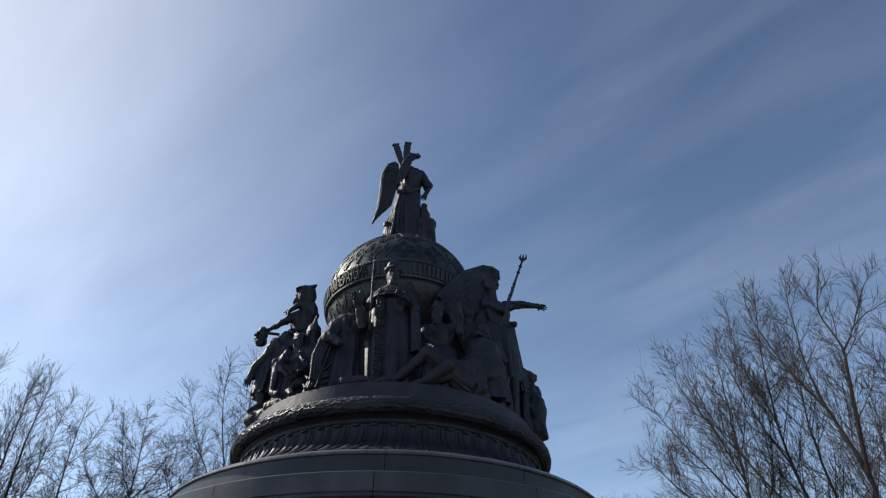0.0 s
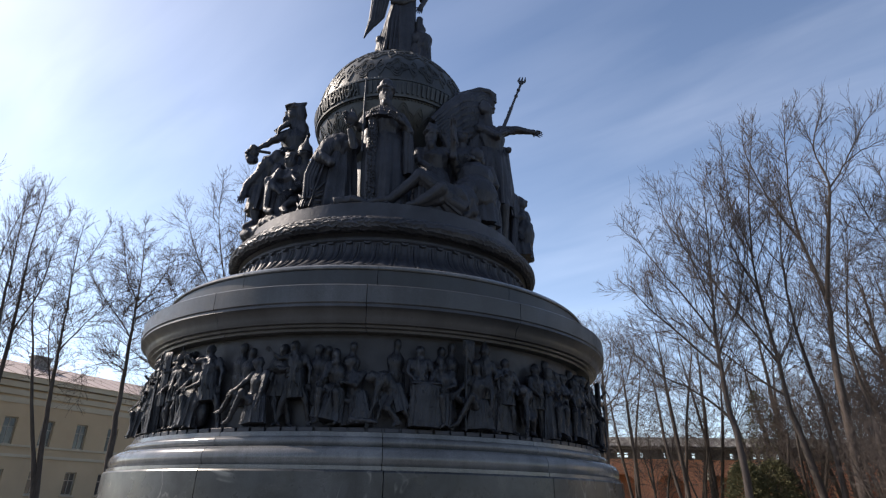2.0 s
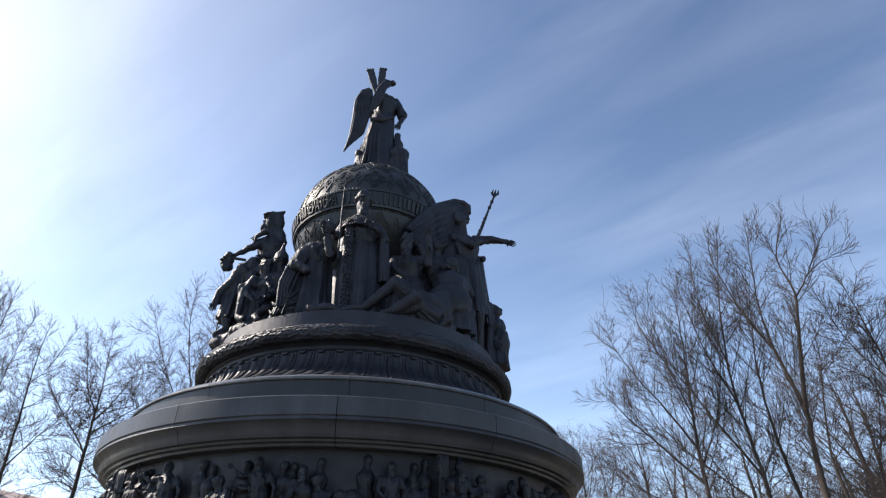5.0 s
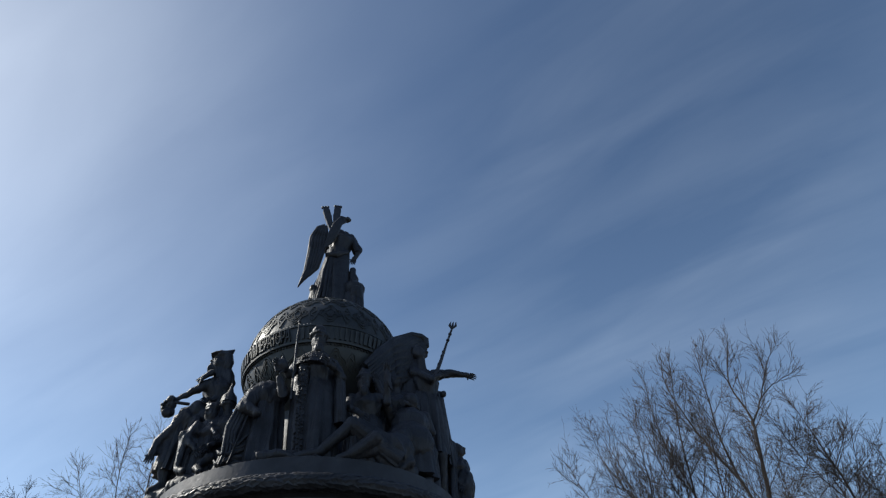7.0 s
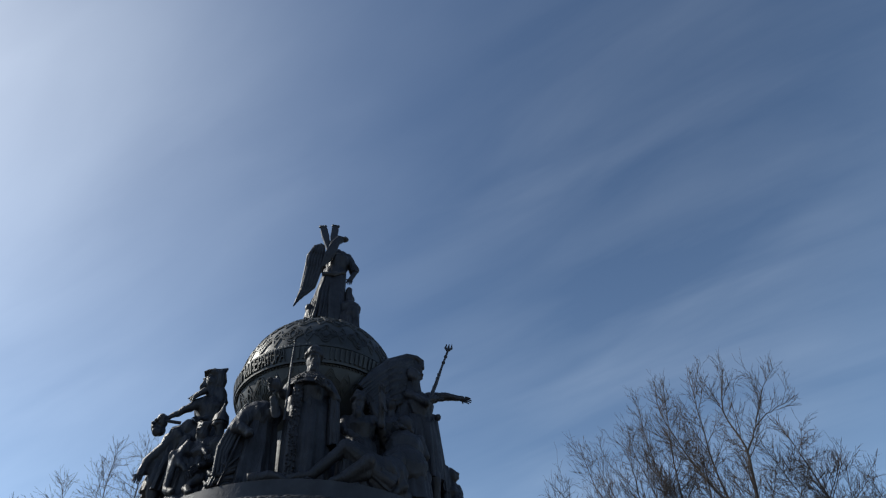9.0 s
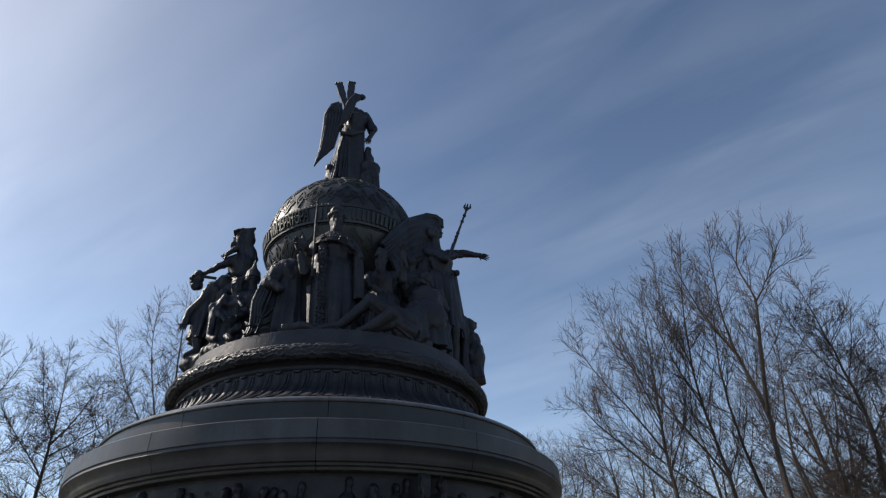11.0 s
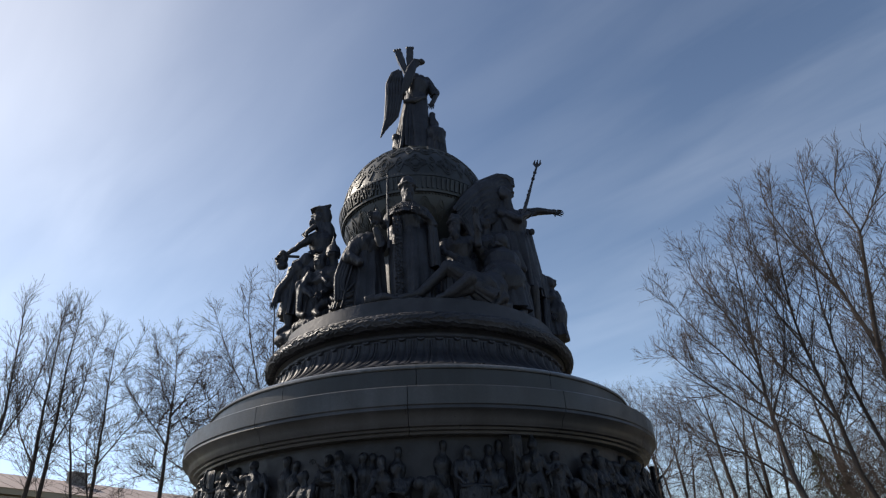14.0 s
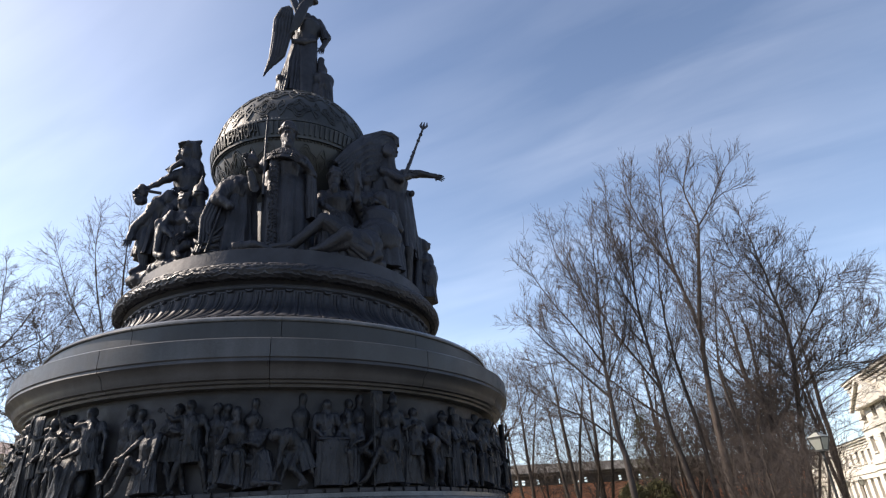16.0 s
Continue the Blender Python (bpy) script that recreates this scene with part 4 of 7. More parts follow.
hero_tree(44.6, 33, BARK_BROWN, "bare tree with a dense drooping crown of dark twigs", seed=64, crown=3.0, first=5.0, gap=0.27, lift=0.1, spread=1.15, full=1.15, tuft=0.9,
          stems=[([(0, -0.1), (0.5, 4.5), (1.3, 9.2), (1.2, 13.0), (0.9, 17.0)], 0.26, 0.02)],
          limbs=[([(1.3, 9.0), (2.8, 11.0), (3.6, 12.0), (4.4, 12.3)], 0.09, 0.02), ([(0.9, 7.0), (2.6, 8.2), (4.0, 8.6), (5.2, 9.4)], 0.08, 0.02), ([(1.25, 11.5), (0.2, 14.0), (-0.4, 16.5)], 0.08, 0.02)])
for key, az, d, h, turn, lean in (("stems", 26.6, 40, 14.2, 0, -2), ("stems", 22.8, 46, 13.8, 60, 0), ("vase", 18.2, 62, 18.5, 330, 0), ("broad", 20.4, 56, 17.0, 150, 0), ("stems", 29.3, 45, 14.5, 240, 0),
                                  ("stems", 34.6, 42, 15.0, 70, 0), ("stems", 42.6, 41, 16.5, 10, 0), ("stems", 47.4, 38, 13.6, 100, 2), ("broad", 42.4, 46, 18.0, 130, 3)):
    plant(key, az, d, h, turn, "slender bare tree with ascending grey-brown branches", lean)
for key, az, d, h, turn in (("thicket", 43.2, 24, 4.2, 0), ("thicket", 45.6, 27, 5.0, 90), ("thicket", 40.6, 28, 4.6, 200),
                            ("thicket", 34.5, 37, 7.0, 70), ("thicket", 42.5, 36, 8.0, 170), ("thicket", 44.4, 33, 8.5, 250), ("thicket", 41.2, 31, 7.5, 310), ("thicket", 36.4, 36, 7.5, 20), ("thicket", 38.2, 38, 9.0, 280), ("thicket", 40.2, 41, 9.0, 200), ("thicket", 43.8, 39, 9.0, 40), ("thicket", 33.2, 43, 9.0, 330), ("thicket", 25.0, 46, 8.0, 130), ("thicket", 28.4, 45, 8.0, 80), ("thicket", 36.2, 45, 9.0, 160), ("thicket", 39.6, 44, 8.5, 230), ("thicket", 43.4, 46, 9.5, 190)):
    ob = plant(key, az, d, h, turn, "leafless pale-twigged bush under the trees")
    ob.name = "bush"
    tagged(ob, category="bush", group="bushes")


# ---- sculpted figures ----
class Clay:
    """Rough clay for a cast figure: blobs, limbs and drapery, fused into one skin at the end."""

    def __init__(self, seed=0):
        self.bm = bmesh.new()
        self.fine = bmesh.new()       # crisp pieces that keep their edges
        self.rg = random.Random(seed)

    def blob(self, c, r, tilt=(0, 0, 0)):
        r = (r, r, r) if isinstance(r, (int, float)) else r
        m = Matrix.Translation(c) @ pose(0, 0, 0, *tilt) @ Matrix.Diagonal((*r, 1))
        bmesh.ops.create_icosphere(self.bm, subdivisions=2, radius=1, matrix=m)

    def tube(self, pts, radii, sides=10, folds=0, depth=0.0, flat=1.0, crisp=False):
        """A tube through pts; radii may be numbers or (across, along-y) pairs; folds adds fluting."""
        bm = self.fine if crisp else self.bm
        P = [Vector(p) for p in pts]
        rings = []
        waves = [(folds, 1.0, self.rg.uniform(0, 6.28), self.rg.uniform(-2.0, 2.0)), (math.ceil(folds * 1.7), 0.6, self.rg.uniform(0, 6.28), self.rg.uniform(-2, 2)),
                 (math.ceil(folds * 3.1), 0.3, self.rg.uniform(0, 6.28), self.rg.uniform(-3, 3))]
        for i, p in enumerate(P):
            t = (P[min(i + 1, len(P) - 1)] - P[max(i - 1, 0)]).normalized()
            ref = Vector((0, 1, 0)) if abs(t.y) < 0.8 else Vector((0, 0, 1))
            u = t.cross(ref).normalized()
            v = u.cross(t).normalized()
            ra = radii[i]
            ru, rv = ra if isinstance(ra, tuple) else (ra, ra * flat)
            ring = []
            grow = i / max(1, len(P) - 1)
            for s in range(sides):
                a = 2 * math.pi * s / sides
                f = 1.0
                if folds:
                    f += depth * (0.4 + 0.8 * grow) * sum(w * (1 - 2 * abs(math.sin(0.5 * (k2 * a + p2 + dr * grow)))) for k2, w, p2, dr in waves) / 1.4
                    f += 0.018 * math.sin(9 * grow + 2.2 * math.cos(a + waves[0][2]) + waves[1][2])
                ring.append(bm.verts.new(p + u * (math.cos(a) * ru * f) + v * (math.sin(a) * rv * f)))
            rings.append(ring)
        for p, q in zip(rings, rings[1:]):
            for s in range(sides):
                bm.faces.new((p[s], p[(s + 1) % sides], q[(s + 1) % sides], q[s]))
        bm.faces.new(rings[0][::-1])
        bm.faces.new(rings[-1])

    def limb(self, pts, radii):
        self.tube(pts, radii)
        for p, r in zip(pts, radii):
            self.blob(p, r * 1.02)

    def drape(self, top, bottom, rt, rb, folds=7, depth=0.12, sag=0.0, rows=12, sides=72):
        """Cloth that hangs from top to bottom; rt and rb are (across, deep) radii."""
        lift = (Vector(top) - Vector(bottom)).normalized() * min(rt) * 0.35
        pts, rad = [Vector(top) + lift], [(rt[0] * 0.55, rt[1] * 0.55)]
        for i in range(rows):
            u = i / (rows - 1)
            p = Vector(top).lerp(Vector(bottom), u)
            p.z -= sag * math.sin(math.pi * u)
            w = u ** 0.8
            pts.append(p)
            rad.append((rt[0] + (rb[0] - rt[0]) * w, rt[1] + (rb[1] - rt[1]) * w))
        pts.append(pts[-1] + lift * 0.12)
        rad.append((rad[-1][0] * 0.8, rad[-1][1] * 0.8))
        self.tube(pts, rad, sides, folds, depth, crisp=True)

    def stud(self, c, r):
        """A small crisp boss of ornament."""
        bmesh.ops.create_icosphere(self.fine, subdivisions=1, radius=r, matrix=Matrix.Translation(c))

    def fingers(self, wrist, along, s, spread=0.5):
        """Four fingers and a thumb from the wrist."""
        w, d = Vector(wrist), Vector(along).normalized()
        side = d.cross(Vector((0, 1, 0.2))).normalized()
        for k2, off in enumerate((-0.032, -0.011, 0.011, 0.032)):
            b0 = w + d * 0.03 * s + side * off * s
            tip = b0 + (d + side * off * 9 * spread).normalized() * (0.105 if k2 in (1, 2) else 0.085) * s
            self.tube([b0, (b0 + tip) / 2 + Vector((0, 0, 0.008 * s)), tip], [0.014 * s, 0.012 * s, 0.007 * s], 6, crisp=True)
        self.tube([w, w + (d * 0.5 - side * 0.9) * 0.07 * s], [0.015 * s, 0.008 * s], 6, crisp=True)

    def person(self, s, pelvis, chest, head, arms=(), legs=(), robe=None, cloak=None, hat="", beard=0, face=(0, -1)):
        """A clothed figure at scale s (1: 1.75 m tall); robe: foot point and (across, deep) hem radii."""
        P, C, H = Vector(pelvis), Vector(chest), Vector(head)
        self.blob(P, (0.19 * s, 0.15 * s, 0.15 * s))
        self.blob(C, (0.22 * s, 0.15 * s, 0.20 * s))
        self.tube([P, (P + C) / 2, C, C + (H - C) * 0.35], [0.165 * s, 0.16 * s, 0.20 * s, 0.13 * s], 14)
        self.tube([C, H], [0.09 * s, 0.065 * s])
        hs = s * (1.08 if s < 1 else 1.0)
        H = H - Vector((0, 0, 0.03 * s if s < 1 else 0))
        self.blob(H, (0.084 * hs, 0.094 * hs, 0.118 * hs))
        fx, fy = face
        self.blob(H + Vector((fx * 0.092, fy * 0.092, -0.015)) * s, (0.024 * s, 0.024 * s, 0.034 * s))
        self.blob(H + Vector((fx * 0.07, fy * 0.07, 0.035)) * s, (0.055 * s, 0.055 * s, 0.022 * s))
        if beard:
            self.blob(H + Vector((fx * 0.08, fy * 0.08, -0.14)) * s, (0.055 * s, 0.055 * s, 0.09 * s))
        if hat == "cap":
            self.blob(H + Vector((0, 0, 0.10 * s)), (0.105 * s, 0.105 * s, 0.068 * s))
        elif hat == "fur":
            self.blob(H + Vector((0, 0, 0.09 * s)), (0.118 * s, 0.118 * s, 0.052 * s))
            self.blob(H + Vector((0, 0, 0.16 * s)), (0.088 * s, 0.088 * s, 0.085 * s))
        elif hat == "tall":
            self.tube([H + Vector((0, 0, 0.02 * s)), H + Vector((0, 0, 0.22 * s))], [0.11 * s, 0.115 * s])
        elif hat == "spire":
            self.tube([H + Vector((0, 0, z * s)) for z in (0.0, 0.10, 0.20, 0.40)], [0.125 * s, 0.11 * s, 0.045 * s, 0.012 * s])
        elif hat == "hair":
            self.blob(H + Vector((-fx * 0.04, -fy * 0.04, 0.03)) * s, (0.10 * hs, 0.10 * hs, 0.115 * hs))
        for sh, el, ha in arms:
            self.limb([sh, el, ha], [0.080 * s, 0.056 * s, 0.036 * s])
            d = (Vector(ha) - Vector(el)).normalized()
            self.blob(Vector(ha) + d * 0.045 * s, (0.042 * s, 0.034 * s, 0.042 * s))
            self.fingers(Vector(ha) + d * 0.045 * s, d + Vector((0, 0, -0.25)), s, 0.25)
        for hi, kn, ft, toe in legs:
            self.limb([hi, kn, ft], [0.105 * s, 0.078 * s, 0.052 * s])
            self.limb([ft, toe], [0.052 * s, 0.035 * s])
        if robe:
            foot, rad = robe
            self.drape(C + (P - C) * 0.6, foot, (0.20 * s, 0.16 * s), rad, 7, 0.13)
        if cloak:
            foot, rad = cloak
            self.drape(C + Vector((0, 0.06, 0.14)) * s, foot, (0.24 * s, 0.13 * s), rad, 6, 0.14)

    def mesh(self, name, mat, voxel, smooth=3, fold=0.0, size=1.0):
        me = bpy.data.meshes.new(name)
        bmesh.ops.recalc_face_normals(self.bm, faces=self.bm.faces)
        self.bm.to_mesh(me)
        self.bm.free()
        tmp = new("clay", me)
        r = tmp.modifiers.new("fuse", "REMESH")
        r.mode, r.voxel_size = "VOXEL", voxel
        k2 = tmp.modifiers.new("soften", "SMOOTH")
        k2.factor, k2.iterations = 0.5, smooth
        dg = bpy.context.evaluated_depsgraph_get()
        dg.update()
        out = bpy.data.meshes.new_from_object(tmp.evaluated_get(dg))
        out.name = name
        if fold:
            co = np.empty(len(out.vertices) * 3, dtype=np.float32)
            no = np.empty(len(out.vertices) * 3, dtype=np.float32)
            out.vertices.foreach_get("co", co)
            out.vertices.foreach_get("normal", no)
            co, no = co.reshape(-1, 3), no.reshape(-1, 3)
            amp = np.array([0.3 - 1.5 * abs(noise.noise((6 * x / size, 6 * y / size, 1.6 * z / size + 0.8 * math.sin(3 * x / size)))) + noise.noise((16 * x / size, 16 * y / size, 7 * z / size)) * 0.3 for x, y, z in co])
            co += no * (amp * fold)[:, None]
            out.vertices.foreach_set("co", co.astype(np.float32).ravel())
            out.update()
        bpy.data.objects.remove(tmp)
        bmesh.ops.recalc_face_normals(self.fine, faces=self.fine.faces)
        self.fine.from_mesh(out)
        self.fine.to_mesh(out)
        self.fine.free()
        out.materials.clear()
        out.materials.append(mat)
        out.shade_smooth()
        out.set_sharp_from_angle(angle=radians(55))
        return out


k = Mat("cast_bronze", 0.55, 0.35, 0.4)
fold = k.noise(2.6, 3, 0.5, 1.2, k.scaled((3.0, 3.0, 0.9)))
k.color(k.mix(k.ramp(k.noise(1.7, 6, 0.6), (0.3, (0.0115, 0.0125, 0.0180)), (0.72, (0.034, 0.0365, 0.049))), (0.056, 0.063, 0.078),
              k.ramp(k.noise(3.1, 8, 0.7), (0.56, grey(0)), (0.8, grey(0.5)))))
k.rough(k.ramp(k.noise(6, 6, 0.65), (0.3, grey(0.42)), (0.75, grey(0.68))))
crease = k.ramp(k.noise(2.1, 2, 0.5, 1.6, k.scaled((2.6, 2.6, 1.1))), (0.30, grey(1)), (0.47, grey(0)), (0.53, grey(0.05)), (0.72, grey(1)))
k.bump(k.mix(k.mix(fold, crease, 0.35), k.noise(22, 5, 0.6), 0.3), 0.65, 0.042)
CAST = k.m
k = Mat("relief_bronze", 0.55, 0.35, 0.4)
fold = k.noise(5.5, 3, 0.5, 1.0, k.scaled((3.0, 3.0, 1.0)))
k.color(k.mix(k.ramp(k.noise(2.7, 6, 0.6), (0.3, (0.010, 0.0110, 0.0145)), (0.72, (0.029, 0.0305, 0.038))), k.ramp(k.random(), (0, grey(0.75)), (1, grey(1.25))), 1.0, "MULTIPLY"))
k.rough(k.ramp(k.noise(9, 6, 0.65), (0.3, grey(0.36)), (0.75, grey(0.62))))
crease = k.ramp(k.noise(4.5, 2, 0.5, 1.6, k.scaled((2.6, 2.6, 1.1))), (0.30, grey(1)), (0.47, grey(0)), (0.53, grey(0.05)), (0.72, grey(1)))
k.bump(k.mix(k.mix(fold, crease, 0.35), k.noise(40, 4), 0.2), 0.9, 0.03)
RELIEF = k.m

TOP = 6.44     # height of the platform that the statues stand on


def statue(name, clay, x, y, z, label, voxel=0.023, fold=0.03):
    """Links the clay, shaped in platform axes (z 0 at the platform), as one cast statue that stands at (x, y, z)."""
    me = clay.mesh(name, CAST, voxel, 1, fold)
    me.transform(Matrix.Translation((-x, -y, TOP - z)))
    ob = part(name, me, None, m=pose(x, y, z))
    return tagged(ob, label, "statue", "statues on the monument")


S = 1.72
# crowned ruler in a long brocade robe
c = Clay(1)
c.person(1.7, (-0.10, -2.30, 1.55), (-0.16, -2.30, 2.08), (-0.19, -2.42, 2.74), hat="fur", beard=1,
         arms=[((-0.50, -2.34, 2.24), (-0.66, -2.50, 1.88), (-0.78, -2.64, 1.92)), ((0.12, -2.34, 2.26), (0.34, -2.48, 1.86), (0.12, -2.68, 1.98))],
         robe=((-0.10, -2.38, 0.0), (0.40, 0.34)))
c.drape((-0.20, -2.22, 2.36), (-0.04, -2.24, 0.0), (0.40, 0.22), (0.50, 0.30), 6, 0.10)
c.drape((0.30, -2.44, 1.96), (0.34, -2.40, 0.9), (0.09, 0.11), (0.13, 0.13), 4, 0.2)
c.blob((-0.82, -2.70, 1.93), 0.14)
c.tube([(-0.82, -2.70, 2.05), (-0.82, -2.70, 2.14)], [0.03, 0.02], 8, crisp=True)
c.tube([(-0.18, -2.34, 2.46), (-0.18, -2.36, 2.37), (-0.18, -2.38, 2.20), (-0.18, -2.38, 2.08)], [(0.15, 0.14), (0.28, 0.23), (0.40, 0.32), (0.43, 0.35)], 44, 9, 0.05, crisp=True)
c.tube([(-0.60, -2.62, 3.06), (-0.60, -2.64, 2.5), (-0.57, -2.68, 1.22)], [0.016, 0.020, 0.022], 8, crisp=True)
c.stud((-0.60, -2.62, 3.08), 0.035)
c.tube([(-0.40, -2.56, 2.16), (-0.40, -2.55, 1.7), (-0.40, -2.56, 1.0), (-0.36, -2.60, 0.12)], [(0.10, 0.05), (0.10, 0.05), (0.105, 0.05), (0.11, 0.05)], 12, crisp=True)
for i in range(34):       # raised ornament of the embroidered band, collar and hem
    u = i / 33
    for dx in (-0.06, 0.0, 0.06):
        c.stud((-0.40 + 0.04 * u + dx + rng.uniform(-.012, .012), -2.605 - 0.04 * u, 2.22 - 2.02 * u + rng.uniform(-.03, .03)), rng.uniform(0.016, 0.028))
    for row, (rx, ry, z) in enumerate(((0.22, 0.18, 2.41), (0.29, 0.235, 2.35), (0.35, 0.28, 2.28), (0.405, 0.325, 2.19), (0.43, 0.35, 2.10))):
        b2 = radians(-115 + 230 * (u + 0.015 * (row % 2)))
        c.stud((-0.18 + rx * math.sin(b2), -2.37 - ry * math.cos(b2), z + rng.uniform(-.015, .015)), rng.uniform(0.018, 0.032))
    b2 = radians(-90 + 180 * u)
    c.stud((-0.10 + 0.42 * math.sin(b2), -2.38 - 0.36 * math.cos(b2), 0.10 + rng.uniform(-.03, .03)), 0.03)
for i in range(22):       # fur brim
    b2 = 2 * math.pi * i / 22
    c.stud((-0.19 + 0.155 * math.sin(b2), -2.42 - 0.155 * math.cos(b2), 2.89 + rng.uniform(-.015, .015)), 0.045)
statue("statue", c, 0.0, -2.35, TOP, "standing bronze ruler in a fur hat and long embroidered robe")

# bowed robed figure beside him
c = Clay(2)
c.blob((-1.04, -2.16, 1.52), (0.37, 0.34, 0.38))
c.limb([(-1.20, -2.30, 1.55), (-1.36, -2.48, 1.15), (-1.12, -2.62, 0.95)], [0.17, 0.14, 0.08])
c.blob((-0.84, -2.20, 1.62), (0.22, 0.22, 0.22))
c.blob((-1.10, -2.10, 1.0), (0.42, 0.34, 0.6))
c.tube([(-0.80, -2.42, 1.55), (-0.72, -2.60, 1.35), (-0.84, -2.70, 1.70)], [0.12, 0.10, 0.06])
c.fingers((-0.84, -2.72, 1.74), (-0.2, -0.2, 1), 1.6)
c.drape((-1.02, -2.14, 1.72), (-1.06, -2.22, 0.0), (0.26, 0.24), (0.50, 0.38), 9, 0.12)
c.drape((-1.22, -2.20, 1.62), (-1.50, -2.28, 0.0), (0.14, 0.18), (0.20, 0.30), 7, 0.22)
for i in range(4):        # the hem of the cloak, edge on to the sun
    c.tube([(-1.30 + 0.03 * i, -2.36, 1.70 - 0.03 * i), (-1.46 + 0.04 * i, -2.44, 1.25 - 0.05 * i), (-1.60 + 0.05 * i, -2.46, 0.75 - 0.04 * i), (-1.58 + 0.06 * i, -2.50, 0.22)],
           [0.03, 0.045, 0.04, 0.03], 8, crisp=True)
for i in range(7):        # gathered swags near the ground
    dx, dz = c.rg.uniform(-0.08, 0.08), c.rg.uniform(-0.05, 0.05)
    c.tube([(-1.66 + dx, -2.30, 0.66 - 0.09 * i), (-1.58 + dx, -2.44, 0.48 - 0.08 * i + dz), (-1.40 + dx, -2.50, 0.38 - 0.05 * i), (-1.18 + dx, -2.48, 0.62 - 0.09 * i + dz)], [0.015, 0.045, 0.045, 0.01], 8, crisp=True)
c.tube([(-1.0, -2.66, 0.10), (-0.6, -2.72, 0.14), (-0.30, -2.72, 0.05)], [0.10, 0.10, 0.06])
statue("statue", c, -1.0, -2.2, TOP, "bowed bronze figure bent under a heavy folded cloak")

# man in a cap, reaching down
c = Clay(3)
c.person(1.5, (-2.14, -0.85, 1.85), (-2.18, -0.88, 2.46), (-2.31, -0.93, 3.14), beard=0, face=(-1, -0.1),
         arms=[((-2.34, -1.05, 2.56), (-2.62, -1.12, 2.30), (-2.88, -1.14, 2.08)), ((-2.06, -0.70, 2.62), (-2.06, -0.95, 2.25), (-2.25, -1.15, 2.1))],
         robe=((-2.06, -0.78, 0.0), (0.40, 0.38)))
c.tube([(-2.14, -0.88, 3.0), (-2.06, -0.88, 2.85), (-2.02, -0.88, 2.70), (-2.08, -0.88, 2.45)], [0.12, 0.16, 0.16, 0.18])
c.blob((-2.26, -0.92, 3.34), (0.19, 0.15, 0.13), (0, 12, 0))
c.tube([(-2.24, -0.92, 3.36), (-2.14, -0.92, 3.42), (-2.04, -0.92, 3.53)], [0.13, 0.09, 0.02], 12, crisp=True)
c.tube([(-2.18, -0.92, 3.36), (-2.13, -0.92, 3.18), (-2.13, -0.92, 3.02)], [0.13, 0.13, 0.11])
c.tube([(-2.50, -0.93, 3.33), (-2.40, -0.93, 3.36), (-2.28, -0.93, 3.38)], [(0.03, 0.10), (0.05, 0.14), (0.05, 0.15)], 12, crisp=True)
c.tube([(-2.42, -0.94, 3.06), (-2.47, -0.95, 2.97), (-2.46, -0.95, 2.88)], [0.06, 0.065, 0.03])
for k2 in range(4):       # ragged collar
    c.tube([(-2.34, -1.0 - 0.05 * k2, 2.86 - 0.03 * k2), (-2.50, -1.03 - 0.05 * k2, 2.74 - 0.05 * k2), (-2.66 + 0.04 * k2, -1.02 - 0.05 * k2, 2.62 - 0.06 * k2)], [0.07, 0.05, 0.012], 8, crisp=True)
for dx, dz in ((0, 0), (-0.09, 0.06), (-0.1, -0.08), (0.02, -0.14), (-0.02, 0.10), (-0.13, 0.0), (-0.05, -0.18)):
    c.blob((-2.96 + dx * 0.9, -1.16 + 0.05 * math.sin(40 * dx), 1.92 + 1.1 * dz), 0.095)
    c.stud((-2.99 + dx, -1.22, 1.90 + dz), 0.04)
c.tube([(-2.90, -1.2, 1.97), (-2.62, -1.2, 1.94)], [0.032, 0.032], 10, crisp=True)
statue("statue", c, -2.05, -0.85, TOP, "bearded bronze man in a pointed cap reaching down")

# stooping man with his load
c = Clay(4)
c.person(1.6, (-2.78, -0.95, 1.20), (-2.52, -1.0, 1.72), (-2.28, -1.14, 1.70), face=(0.6, -0.6),
         arms=[((-2.64, -1.15, 1.62), (-3.02, -1.15, 1.12), (-3.04, -1.2, 0.92)), ((-2.40, -1.2, 1.55), (-2.45, -1.35, 1.2), (-2.30, -1.4, 1.0))],
         legs=[((-2.80, -1.05, 1.05), (-2.78, -1.15, 0.70), (-2.72, -1.1, 0.32), (-2.90, -1.2, 0.16)), ((-2.58, -0.85, 1.05), (-2.55, -1.0, 0.6), (-2.50, -0.95, 0.10), (-2.62, -1.1, 0.04))])
c.blob((-2.46, -1.05, 1.86), (0.19, 0.24, 0.25))
c.drape((-2.62, -0.95, 1.75), (-2.72, -0.95, 0.55), (0.26, 0.25), (0.30, 0.32), 6, 0.15)
c.blob((-3.04, -1.16, 0.92), (0.10, 0.10, 0.09))
c.tube([(-2.92, -1.05, 0.22), (-2.6, -1.0, 0.16), (-2.3, -1.1, 0.10)], [0.10, 0.15, 0.10])
c.drape((-2.35, -0.9, 1.55), (-2.2, -0.9, 0.0), (0.30, 0.25), (0.40, 0.34), 7, 0.15)
c.tube([(-2.95, -0.95, 0.05), (-2.75, -1.1, 0.05), (-2.35, -1.4, 0.03)], [0.12, 0.2, 0.16])
statue("statue", c, -2.55, -1.0, TOP, "stooping bronze workman with bent back and heavy sleeves")

